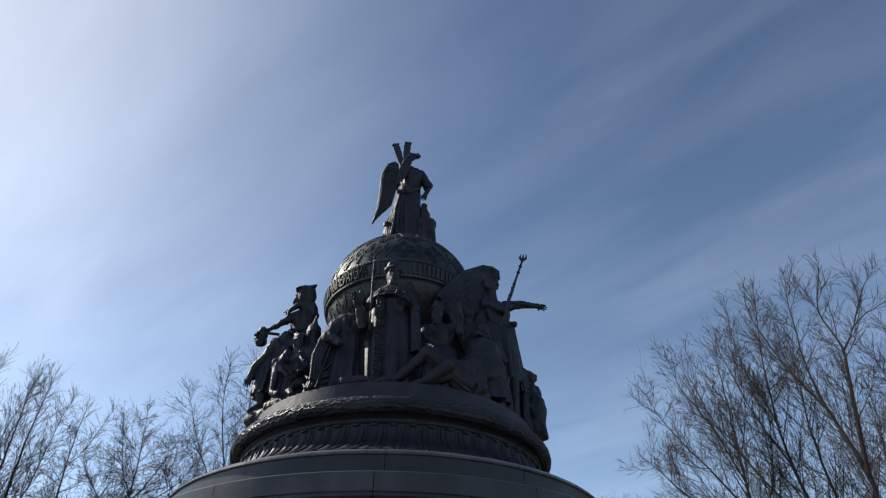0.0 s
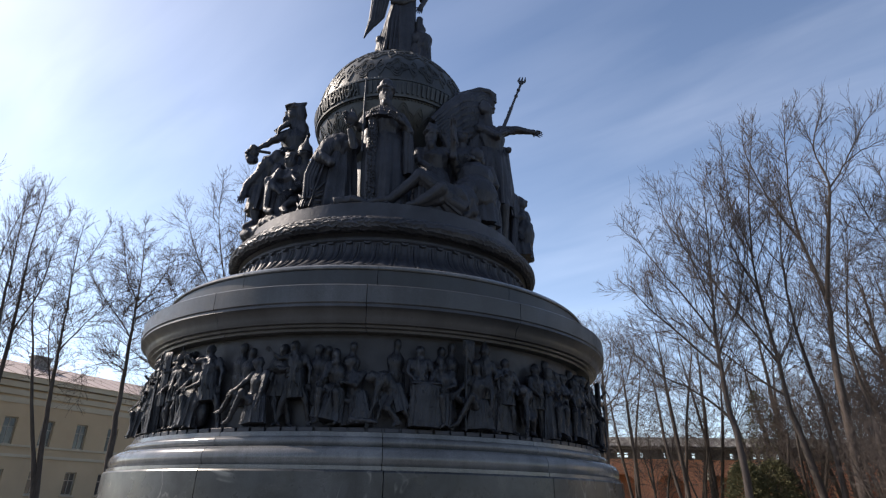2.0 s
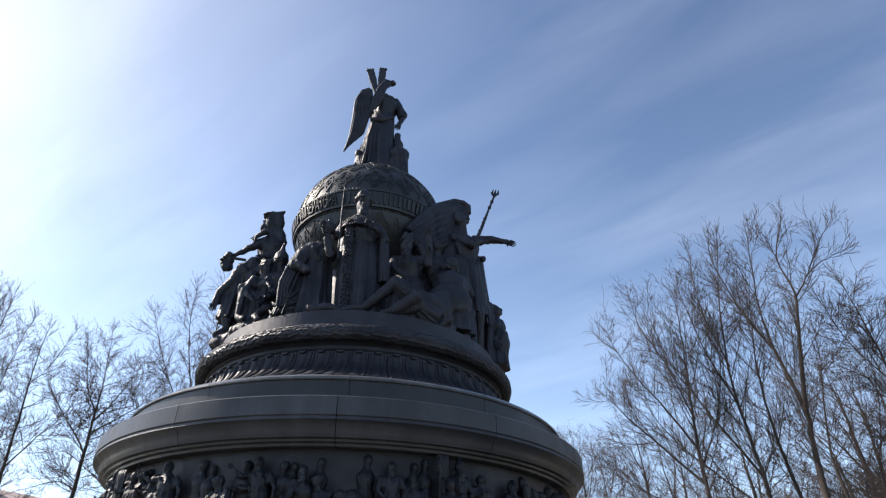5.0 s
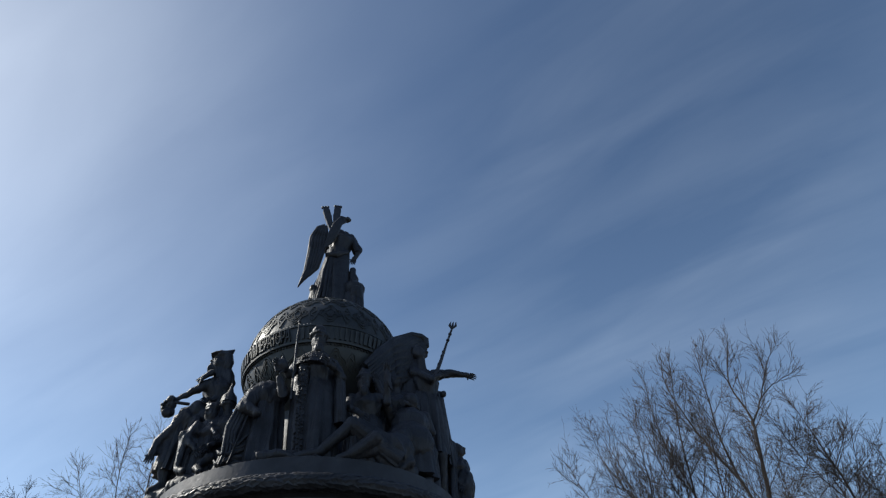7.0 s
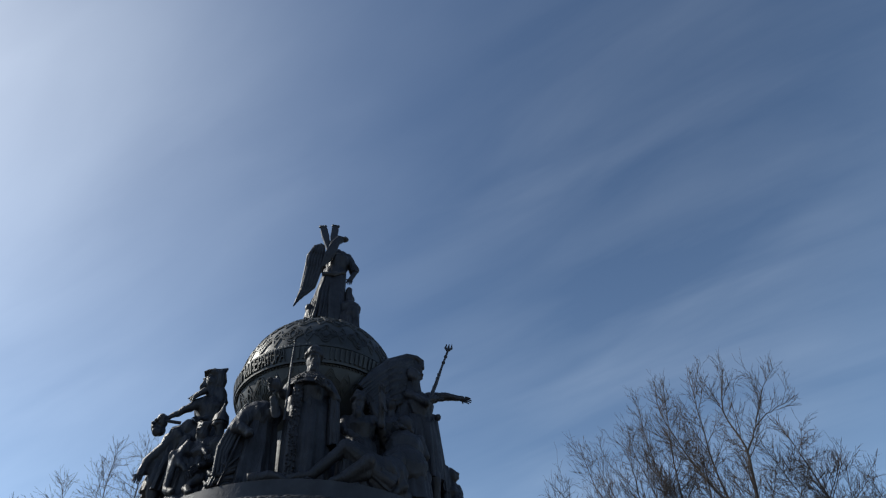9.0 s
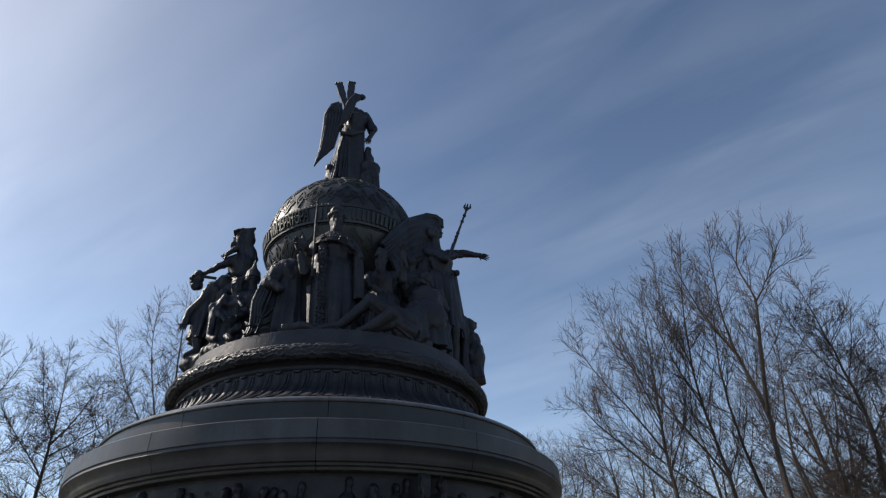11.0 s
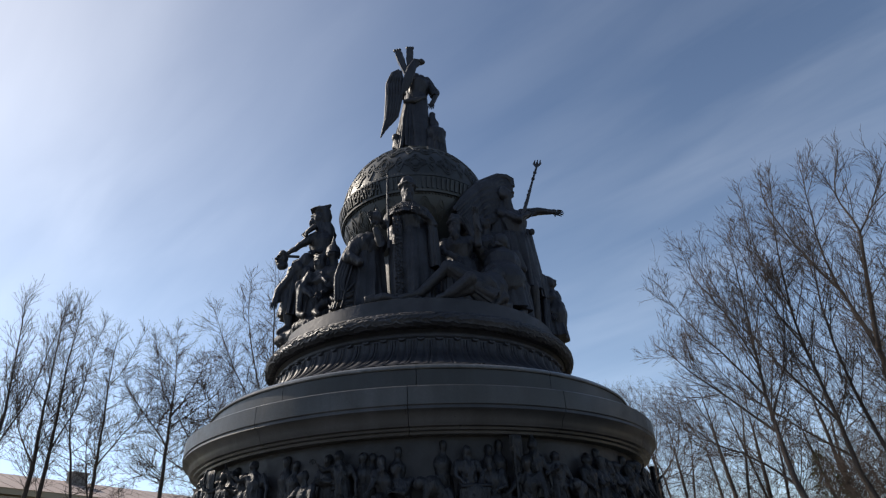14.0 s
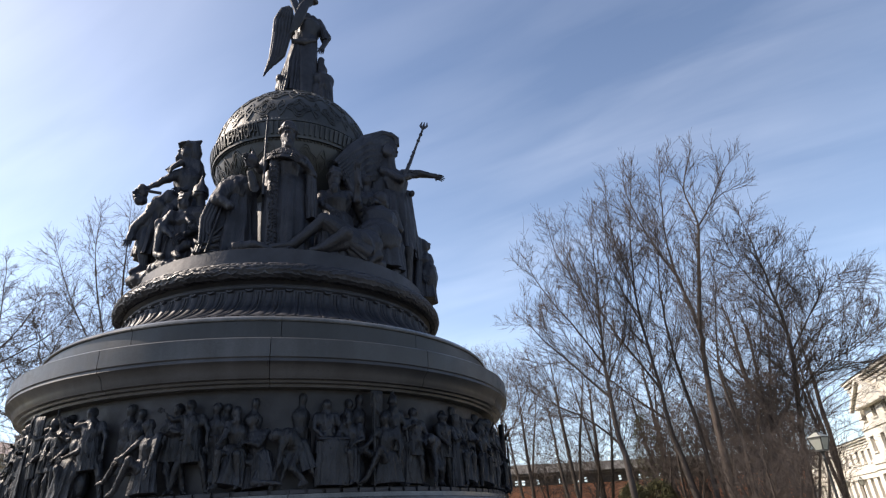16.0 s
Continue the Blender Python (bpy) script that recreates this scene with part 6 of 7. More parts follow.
# ---- frieze of high-relief figures ----
def relief_meshes():
    kinds = []

    def make(seed, fn):
        c = Clay(seed)
        fn(c)
        kinds.append(c.mesh("relief_figure", RELIEF, 0.022, 1, 0.015, 0.30))

    s = 0.68

    def standing(c, hat="hair", coat=0.15, lean=0.0, arm=0, beard=0, stride=0.06):
        c.person(s, (0, 0, 0.60), (lean * 0.5, 0, 0.88), (lean, -0.03, 1.12), hat=hat, beard=beard,
                 arms=[((-0.14 + lean * 0.6, 0, 0.96), *(((-0.20, -0.06, 0.78), (-0.12, -0.14, 0.68)) if arm != 1 else ((-0.26, -0.08, 0.92), (-0.36, -0.12, 1.0)))),
                       ((0.14 + lean * 0.6, 0, 0.96), *(((0.20, -0.05, 0.78), (0.20, -0.08, 0.60)) if arm != 2 else ((0.24, -0.10, 0.84), (0.10, -0.16, 0.90))))],
                 legs=[((-0.07, 0, 0.58), (-0.07 - stride * 0.6, -0.04, 0.32), (-0.07 - stride, 0, 0.04), (-0.10 - stride, -0.10, 0.02)), ((0.07, 0, 0.58), (0.07 + stride * 0.7, -0.02, 0.32), (0.07 + stride, 0, 0.04), (0.12 + stride, -0.08, 0.02))])
        c.drape((lean * 0.4, 0, 0.80), (0, 0, 0.60 - coat), (0.13, 0.10), (0.17, 0.13), 6, 0.1)
        c.tube([(lean * 0.4, 0, 0.66), (lean * 0.4, 0, 0.70)], [(0.155, 0.12), (0.155, 0.12)], 16)
        c.tube([(lean * 0.8, 0, 0.985), (lean * 0.8, 0, 1.03)], [(0.10, 0.08), (0.075, 0.065)], 14)
        for sx in (-1, 1):
            c.tube([(lean * 0.7 + sx * 0.06, -0.10, 0.98), (lean * 0.4 + sx * 0.03, -0.125, 0.72), (sx * 0.05, -0.12, 0.50)], [0.02, 0.018, 0.018], 6)

    make(101, lambda c: standing(c, arm=0))

    def cloaked(c):
        standing(c, arm=2)
        c.drape((0.02, 0.04, 1.0), (0.06, 0.05, 0.05), (0.17, 0.07), (0.27, 0.10), 6, 0.14)
    make(102, cloaked)
    make(103, lambda c: standing(c, lean=-0.08, arm=1, stride=0.16, coat=0.22))

    def seated(c):
        c.person(s, (0.06, 0.02, 0.42), (0.05, 0, 0.70), (0.0, -0.05, 0.95), hat="hair", beard=1,
                 arms=[((-0.09, -0.02, 0.80), (-0.16, -0.12, 0.62), (-0.22, -0.18, 0.55)), ((0.19, 0, 0.80), (0.22, -0.10, 0.60), (0.08, -0.18, 0.55))],
                 legs=[((-0.02, -0.04, 0.40), (-0.22, -0.16, 0.44), (-0.22, -0.14, 0.06), (-0.30, -0.18, 0.03)), ((0.10, -0.04, 0.40), (0.0, -0.20, 0.42), (0.04, -0.16, 0.06), (0.0, -0.24, 0.03))])
        c.drape((0.02, -0.04, 0.50), (-0.06, -0.08, 0.06), (0.16, 0.12), (0.24, 0.14), 7, 0.16)
        c.blob((0.10, 0.04, 0.22), (0.18, 0.10, 0.22))
    make(104, seated)

    def sprawled(c):
        c.person(s, (0.16, 0, 0.34), (0.22, 0, 0.62), (0.18, -0.06, 0.88), hat="hair",
                 arms=[((0.08, -0.03, 0.72), (-0.02, -0.14, 0.56), (-0.10, -0.2, 0.48)), ((0.36, 0, 0.72), (0.42, -0.08, 0.50), (0.40, -0.12, 0.30))],
                 legs=[((0.10, -0.06, 0.34), (-0.16, -0.18, 0.46), (-0.36, -0.20, 0.22), (-0.48, -0.22, 0.20)), ((0.18, -0.08, 0.32), (0.12, -0.2, 0.44), (-0.08, -0.22, 0.08), (-0.20, -0.24, 0.04))])
        c.drape((0.18, 0, 0.42), (0.2, -0.02, 0.03), (0.16, 0.10), (0.24, 0.13), 6, 0.15)
    make(105, sprawled)

    def crouched(c):
        c.person(s, (0.14, 0, 0.45), (-0.06, -0.05, 0.62), (-0.24, -0.10, 0.66), hat="hair", face=(-1, -0.2),
                 arms=[((-0.12, -0.1, 0.56), (-0.16, -0.14, 0.32), (-0.22, -0.16, 0.10)), ((0.0, 0, 0.58), (-0.06, -0.08, 0.32), (-0.12, -0.1, 0.08))],
                 legs=[((0.08, -0.05, 0.42), (0.02, -0.14, 0.24), (0.20, -0.08, 0.06), (0.12, -0.14, 0.03)), ((0.20, 0, 0.42), (0.26, -0.06, 0.22), (0.40, -0.02, 0.06), (0.44, -0.04, 0.03))])
        c.drape((0.08, 0, 0.55), (0.2, -0.02, 0.2), (0.14, 0.10), (0.16, 0.12), 6, 0.12)
    make(106, crouched)

    def priest(c):
        c.person(s, (0, 0, 0.60), (0, 0, 0.88), (0, -0.03, 1.10), hat="tall", beard=1,
                 arms=[((-0.14, 0, 0.96), (-0.20, -0.08, 0.76), (-0.06, -0.16, 0.74)), ((0.14, 0, 0.96), (0.21, -0.08, 0.76), (0.08, -0.16, 0.80))],
                 robe=((0, -0.02, 0.0), (0.22, 0.14)))
    make(107, priest)

    def kneeling(c):
        c.person(s, (0.05, 0, 0.34), (0, -0.03, 0.62), (-0.06, -0.08, 0.86), hat="hair", face=(-0.8, -0.5),
                 arms=[((-0.13, -0.03, 0.70), (-0.22, -0.12, 0.58), (-0.28, -0.14, 0.72)), ((0.13, 0, 0.70), (0.10, -0.14, 0.52), (-0.06, -0.18, 0.56))],
                 legs=[((0.0, -0.05, 0.32), (-0.20, -0.14, 0.36), (-0.20, -0.12, 0.05), (-0.28, -0.16, 0.03)), ((0.12, -0.03, 0.3), (0.06, -0.14, 0.08), (0.34, -0.08, 0.07), (0.42, -0.08, 0.05))])
        c.drape((0.04, 0, 0.46), (0.08, -0.02, 0.03), (0.15, 0.11), (0.26, 0.13), 7, 0.15)
    make(108, kneeling)

    def bearer(c):
        standing(c, hat="spire", arm=1, beard=1)
        c.drape((0.0, 0.04, 1.0), (0.02, 0.05, 0.10), (0.16, 0.07), (0.24, 0.09), 6, 0.14)
        c.tube([(-0.38, -0.12, 0.0), (-0.38, -0.12, 1.22)], [0.022, 0.02])
        c.drape((-0.30, -0.06, 1.24), (-0.28, -0.04, 0.40), (0.10, 0.03), (0.07, 0.05), 3, 0.2)
    make(109, bearer)

    def clerk(c):
        seated(c)
        c.drape((-0.22, -0.14, 0.60), (-0.24, -0.15, 0.02), (0.22, 0.09), (0.24, 0.11), 8, 0.10)
        c.tube([(-0.46, -0.14, 0.60), (0.0, -0.14, 0.60)], [(0.03, 0.10), (0.03, 0.10)])
    make(110, clerk)

    def folded_arms(c):
        c.person(s, (0, 0, 0.60), (0, 0, 0.88), (0.01, -0.03, 1.13), hat="hair",
                 arms=[((-0.14, 0, 0.96), (-0.19, -0.08, 0.80), (0.04, -0.15, 0.82)), ((0.14, 0, 0.96), (0.19, -0.08, 0.78), (-0.05, -0.15, 0.79))],
                 legs=[((-0.07, 0, 0.58), (-0.10, -0.04, 0.32), (-0.16, 0, 0.04), (-0.22, -0.08, 0.02)), ((0.07, 0, 0.58), (0.06, -0.06, 0.32), (-0.02, -0.08, 0.04), (-0.08, -0.14, 0.02))])
        c.drape((0, 0, 0.78), (0, 0, 0.42), (0.13, 0.10), (0.18, 0.12), 5, 0.1)
    make(111, folded_arms)
    return kinds


# heads and shoulders of a second row, lower relief
c = Clay(130)
c.person(0.66, (0, 0.02, 0.62), (0, 0.02, 0.86), (0.02, -0.01, 1.10), hat="hair", robe=((0, 0.03, 0.30), (0.18, 0.07)))
BACKROW = c.mesh("relief_figure", RELIEF, 0.032, 2)
FIG = relief_meshes()
frieze_rng = random.Random(77)
ROW = [(-76, 1), (-72.5, 7), (-68.7, 3), (-64.5, 0), (-61, 1), (-57.5, 0), (-53.8, 6), (-49.8, 0), (-46.4, 8), (-42.9, 1), (-38.4, 3), (-34.7, 2), (-24.4, 4), (-18.3, 10), (-15.1, 2),
       (-8.1, 3), (-4.2, 7), (2.0, 5), (7.9, 0), (11.8, 9), (16.8, 4), (21.4, 8), (26.4, 1), (30.9, 5), (34.6, 0), (38.2, 6), (41.5, 3), (44.5, 10), (49.6, 3), (53, 1), (56, 0), (58.6, 2), (62, 1), (66.5, 3), (71, 8)]
a = 75.5
while a < 284:
    ROW.append((a, frieze_rng.choice((0, 1, 2, 3, 5, 6, 7, 8, 10))))
    a += frieze_rng.uniform(3.2, 4.4)
for i, (a, kd) in enumerate(ROW):
    flip = -1 if (kd in (0, 1, 6, 10) and i % 3 == 1) else 1
    far = 96 < a < 264
    r, sc = 4.215 + frieze_rng.uniform(-0.02, 0.03), frieze_rng.uniform(0.97, 1.05)
    part("relief_figure", BACKROW if far else FIG[kd], None, pedestal, m=pose(r * math.sin(radians(a)), -r * math.cos(radians(a)), 2.39, 0, 0, a + frieze_rng.uniform(-26, 26)) @ Matrix.Diagonal((flip * sc * 0.94, 1.05, sc * (frieze_rng.uniform(0.88, 1.03) if kd in (0, 1, 2, 6, 8, 10) else 1.0), 1)))
for a in [-58.5, -51.5, -44.5, -28.9, -26.6, -12.1, -10.2, -5.3, 3.4, 12.4, 14.6, 36.4, 40.0, 43.0, 51.5, 60, 64] + [76 + 8.4 * i for i in range(25)]:
    part("relief_figure", BACKROW, None, pedestal, m=pose(4.13 * math.sin(radians(a)), -4.13 * math.cos(radians(a)), 2.40, 0, 0, a + frieze_rng.uniform(-30, 30)) @ Matrix.Diagonal((0.95, 1, frieze_rng.uniform(0.95, 1.08), 1)))


# ---- ochre office building ----
def oriented(ax, ay, bx, by):
    """Pose with x from a to b along a facade; its front looks to local -y."""
    return pose(ax, ay, 0, 0, 0, math.degrees(math.atan2(by - ay, bx - ax)))


def window_mesh_set(w, h, depth=0.16):
    t, bar = 0.09, 0.07
    pw, h1 = (w - 2 * t - bar) / 2, h * 0.62
    panes = [(t + pw / 2 + i * (pw + bar), z, pw, ph) for i in (0, 1) for z, ph in ((t, h1 - t), (h1 + bar, h - t - h1 - bar))]
    fr = wall_with_openings(w, 0, h, panes, 0.08)
    bmesh.ops.translate(fr, verts=fr.verts, vec=(-w / 2, -0.03, 0))
    return finish(fr, "window_frame", FRAME), [finish(box(x - w / 2 - pw / 2, 0.0, z, x - w / 2 + pw / 2, 0.015, z + ph), "pane", GLASS_DARK) for x, z, _, ph in panes]


def wall_with_openings(length, z0, z1, openings, thick=0.5):
    """A solid wall with rectangular openings (x, z, width, height) that go right through; its front face lies at y 0."""
    xs = sorted({0.0, length} | {v for x, z, w, h in openings for v in (x - w / 2, x + w / 2)})
    zs = sorted({z0, z1} | {v for x, z, w, h in openings for v in (z, z + h)})
    bm = bmesh.new()

    def hole(xa, xb, za, zb):
        xm, zm = (xa + xb) / 2, (za + zb) / 2
        return any(abs(xm - x) < w / 2 and z < zm < z + h for x, z, w, h in openings)
    cache = {}

    def vert(x, y, z):
        key = (round(x, 4), y, round(z, 4))
        if key not in cache:
            cache[key] = bm.verts.new((x, y, z))
        return cache[key]
    solid = {(i, j): not hole(xs[i], xs[i + 1], zs[j], zs[j + 1]) for i in range(len(xs) - 1) for j in range(len(zs) - 1)}
    for (i, j), ok in solid.items():
        if not ok:
            continue
        xa, xb, za, zb = xs[i], xs[i + 1], zs[j], zs[j + 1]
        bm.faces.new([vert(xa, 0, za), vert(xb, 0, za), vert(xb, 0, zb), vert(xa, 0, zb)])
        bm.faces.new([vert(xa, thick, za), vert(xa, thick, zb), vert(xb, thick, zb), vert(xb, thick, za)])
        for di, dj, q in ((-1, 0, ((xa, za), (xa, zb))), (1, 0, ((xb, zb), (xb, za))), (0, -1, ((xb, za), (xa, za))), (0, 1, ((xa, zb), (xb, zb)))):
            if not solid.get((i + di, j + dj), False):
                (x1, w1), (x2, w2) = q
                bm.faces.new([vert(x1, 0, w1), vert(x2, 0, w2), vert(x2, thick, w2), vert(x1, thick, w1)][::-1])
    bmesh.ops.recalc_face_normals(bm, faces=bm.faces)
    return bm


def long_building(name, m, length, depth, eave, rows, wall_mat, trim_mat, roof_mat, label, first, pitch, roof_rise, bands, cornice_h=0.9):
    house = holder(name, m, label, "building")
    n = int((length - 2 * first) / pitch) + 1
    openings = [(first + pitch * i, z, w, h) for i in range(n) for z, w, h in rows]
    part("wall", wall_with_openings(length, 0, eave, openings), wall_mat, house)
    part("wall", box(0, depth - 0.5, 0, length, depth, eave), wall_mat, house)
    part("wall", box(0, 0.503, 0, 0.5, depth - 0.503, eave), wall_mat, house)
    part("wall", box(length - 0.5, 0.503, 0, length, depth - 0.503, eave), wall_mat, house)
    part("floor_slab", box(0.503, 0.503, 0.3, length - 0.503, depth - 0.503, 0.5), trim_mat, house)
    sets = {(w, h): window_mesh_set(w, h) for z, w, h in rows}
    for x, z, w, h in openings:
        fr, pn = sets[(w, h)]
        win = part("window", fr, None, house, m=pose(x, 0.22, z))
        for glass in pn:
            part("pane", glass, None, win)
        part("sill", box(-w / 2 - 0.1, -0.32, -0.10, w / 2 + 0.1, -0.02, -0.004), trim_mat, win)
    bm = bmesh.new()
    for dz, dy in ((-cornice_h, 0.06), (-cornice_h * 0.72, 0.14), (-cornice_h * 0.45, 0.26), (-cornice_h * 0.2, 0.42)):
        add_box(bm, -0.05, -dy, eave + dz, length + 0.05, -0.003, eave + dz + cornice_h * 0.2)
    part("cornice", bm, trim_mat, house)
    for z, h in bands:
        part("string_course", box(-0.03, -0.09, z, length + 0.03, -0.003, z + h), trim_mat, house)
    bm = bmesh.new()
    o = 0.5
    v = [bm.verts.new(p) for p in ((-o, -o, eave), (length + o, -o, eave), (length + o, depth + o, eave), (-o, depth + o, eave), (depth / 2, depth / 2, eave + roof_rise), (length - depth / 2, depth / 2, eave + roof_rise))]
    for f in ((0, 1, 5, 4), (1, 2, 5), (2, 3, 4, 5), (3, 0, 4), (3, 2, 1, 0)):
        bm.faces.new([v[i] for i in f])
    roof = part("roof", bm, roof_mat, house)
    # standing seams of the sheet roof
    seam = finish(box(-0.02, 0, 0, 0.02, math.hypot(depth / 2 + o, roof_rise), 0.04), "seam", roof_mat)
    ang = math.degrees(math.atan2(roof_rise, depth / 2 + o))
    x = depth / 2
    while x < length - depth / 2:
        part("seam", seam, None, roof, m=pose(x, -o, eave + 0.002, ang, 0, 0))
        x += 1.4
    return house, roof


OFF = oriented(-35.4, 27.1, -22.9, 46.6)
office, office_roof = long_building("office_building", OFF, 46, 13, 10.2, ((1.5, 0.95, 1.75), (5.05, 0.98, 2.0)), PLASTER_YELLOW, PLASTER_TRIM, ROOF_METAL,
                                    "long ochre plastered building with moulded cornice and faded sheet roof", 1.4, 2.9, 2.2, ((4.15, 0.22), (4.9, 0.16), (1.0, 0.2)), 2.1)


def chimney(m, parent):
    bm = box(-0.7, -0.45, -0.8, 0.7, 0.45, 0.9, 0.03)
    add_box(bm, -0.78, -0.53, 0.7, 0.78, 0.53, 0.9, 0.02)
    part("chimney", bm, SHINGLE, parent, "short dark grey chimney", m=m)


chimney(pose(16.6, 4.9, 12.0), office_roof)
chimney(pose(30, 4.9, 12.0), office_roof)

# ---- white hall building ----
WH = oriented(50.6, 36.2, 30.5, 3.5)
hall, hall_roof = long_building("white_hall", WH @ pose(14.0, 0, 0), 30, 14, 10.6, ((2.3, 0.8, 1.6), (5.4, 0.8, 1.1), (7.6, 0.8, 1.2)), PLASTER_WHITE, PLASTER_WHITE, SHINGLE,
                                "white plastered classical hall with a pedimented front", 1.2, 2.2, 1.6, ((4.2, 0.2), (4.6, 0.35), (7.0, 0.15)), 1.0)
wing, wing_roof = long_building("white_wing", WH @ pose(-22.0, 1.2, 0), 35.9, 11, 6.9, ((2.3, 0.75, 1.6), (5.1, 0.7, 0.95)), PLASTER_WHITE, PLASTER_WHITE, SHINGLE,
                                "lower white plastered wing with narrow windows and dark roof", 1.0, 1.55, 1.6, ((3.9, 0.18), (4.3, 0.3)), 0.7)
bm = bmesh.new()
v = [bm.verts.new(p) for p in ((1.0, -0.5, 8.4), (7.0, -0.5, 8.4), (4.0, -0.5, 10.2), (1.0, -0.01, 8.4), (7.0, -0.01, 8.4), (4.0, -0.01, 10.2))]
for f in ((0, 1, 2), (5, 4, 3), (0, 3, 4, 1), (1, 4, 5, 2), (2, 5, 3, 0)):
    bm.faces.new([v[i] for i in f])
part("pediment", bm, PLASTER_WHITE, hall)
bm = bmesh.new()
for p, q in (((0.8, 8.35), (4.0, 10.25)), ((7.2, 8.35), (4.0, 10.25))):
    d = Vector((q[0] - p[0], 0, q[1] - p[1]))
    ang = -math.degrees(math.atan2(d.z, d.x))
    bmesh.ops.create_cube(bm, size=1, matrix=Matrix.Translation(((p[0] + q[0]) / 2, -0.58, (p[1] + q[1]) / 2)) @ pose(0, 0, 0, 0, ang, 0) @ Matrix.Diagonal((d.length, 0.3, 0.22, 1)))
part("pediment_moulding", bm, PLASTER_WHITE, hall)


# ---- fortress wall with a roofed gallery ----
WALL = oriented(17.0, 50.2, 73.0, 41.2)
fort = holder("fortress_wall", WALL, "red brick fortress wall with arched niches and a roofed timber gallery", "fortress wall")
BRICK_TOP, EAVE, RIDGE, LENGTH = 5.85, 6.95, 8.05, 70.0


def niche_wall():
    """Wall face with blind arches: piers and spandrels stand proud of the back wall."""
    bm = bmesh.new()
    pitch, w, spring, thick = 4.7, 2.75, 3.1, 1.3
    n = int(LENGTH / pitch)
    for i in range(n):
        x0 = i * pitch + 1.6
        xs = [x0 + w / 2 - w / 2 * math.cos(math.pi * j / 12) for j in range(13)]
        zs = [spring + w / 2 * 0.95 * math.sin(math.pi * j / 12) for j in range(13)]
        left = 0.0 if i == 0 else (i - 1) * pitch + 1.6 + w
        add_box(bm, left, 0, -1, x0, thick, BRICK_TOP)
        for j in range(12):
            a = [bm.verts.new(p) for p in ((xs[j], 0, zs[j]), (xs[j + 1], 0, zs[j + 1]), (xs[j + 1], 0, BRICK_TOP), (xs[j], 0, BRICK_TOP))]
            bm.faces.new(a)
            b = [bm.verts.new(p) for p in ((xs[j], 0, zs[j]), (xs[j], thick, zs[j]), (xs[j + 1], thick, zs[j + 1]), (xs[j + 1], 0, zs[j + 1]))]
            bm.faces.new(b)
    add_box(bm, (n - 1) * pitch + 1.6 + w, 0, -1, LENGTH, thick, BRICK_TOP)
    add_box(bm, 0, thick + 0.003, -1, LENGTH, thick + 2.4, BRICK_TOP)
    return bm


part("brickwork", niche_wall(), BRICK, fort)
loops = [(1.2 + 2.35 * i + dx, BRICK_TOP + 0.22, 0.42, 0.62) for i in range(29) for dx in ((0.0, 0.75) if i % 3 == 0 else (0.0,))]
bm = wall_with_openings(LENGTH, BRICK_TOP + 0.002, EAVE + 0.1, loops, 0.35)
bmesh.ops.translate(bm, verts=bm.verts, vec=(0, 3.15, 0))
part("parapet", bm, TIMBER, fort)
part("coping", box(-0.1, -0.12, BRICK_TOP + 0.003, LENGTH + 0.1, 0.3, BRICK_TOP + 0.14, 0.02), TIMBER, fort)
post = finish(box(-0.09, -0.09, 0, 0.09, 0.09, EAVE - BRICK_TOP - 0.14, 0.01), "post", TIMBER)
i = 0
while i * 2.35 < LENGTH:
    part("post", post, None, fort, m=pose(0.2 + i * 2.35, 0.15, BRICK_TOP + 0.14))
    i += 1
for z in (0.35, 0.62):
    part("rail", box(0, 0.11, BRICK_TOP + z, LENGTH, 0.18, BRICK_TOP + z + 0.09), TIMBER, fort)
part("beam", box(-0.2, 0.02, EAVE, LENGTH + 0.2, 0.28, EAVE + 0.16), TIMBER, fort)
bm = bmesh.new()
v = [bm.verts.new(p) for p in ((-0.4, -0.5, EAVE + 0.02), (LENGTH + 0.4, -0.5, EAVE + 0.02), (LENGTH + 0.4, 1.9, RIDGE), (-0.4, 1.9, RIDGE), (-0.4, 4.3, EAVE + 0.02), (LENGTH + 0.4, 4.3, EAVE + 0.02))]
for f in ((0, 1, 2, 3), (3, 2, 5, 4)):
    bm.faces.new([v[q] for q in f])
r = bmesh.ops.solidify(bm, geom=bm.faces[:], thickness=0.1)
roof = part("roof", bm, SHINGLE, fort)
board = finish(box(-0.11, 0, 0, 0.11, math.hypot(2.4, RIDGE - EAVE - 0.02), 0.035), "board", SHINGLE)
ang = math.degrees(math.atan2(RIDGE - EAVE - 0.02, 2.4))
for i in range(280):
    part("board", board, None, roof, m=pose(-0.2 + i * 0.25, -0.5 + 0.01 * (i % 3), EAVE + 0.10 + 0.012 * (i % 2), ang, 0, 0))


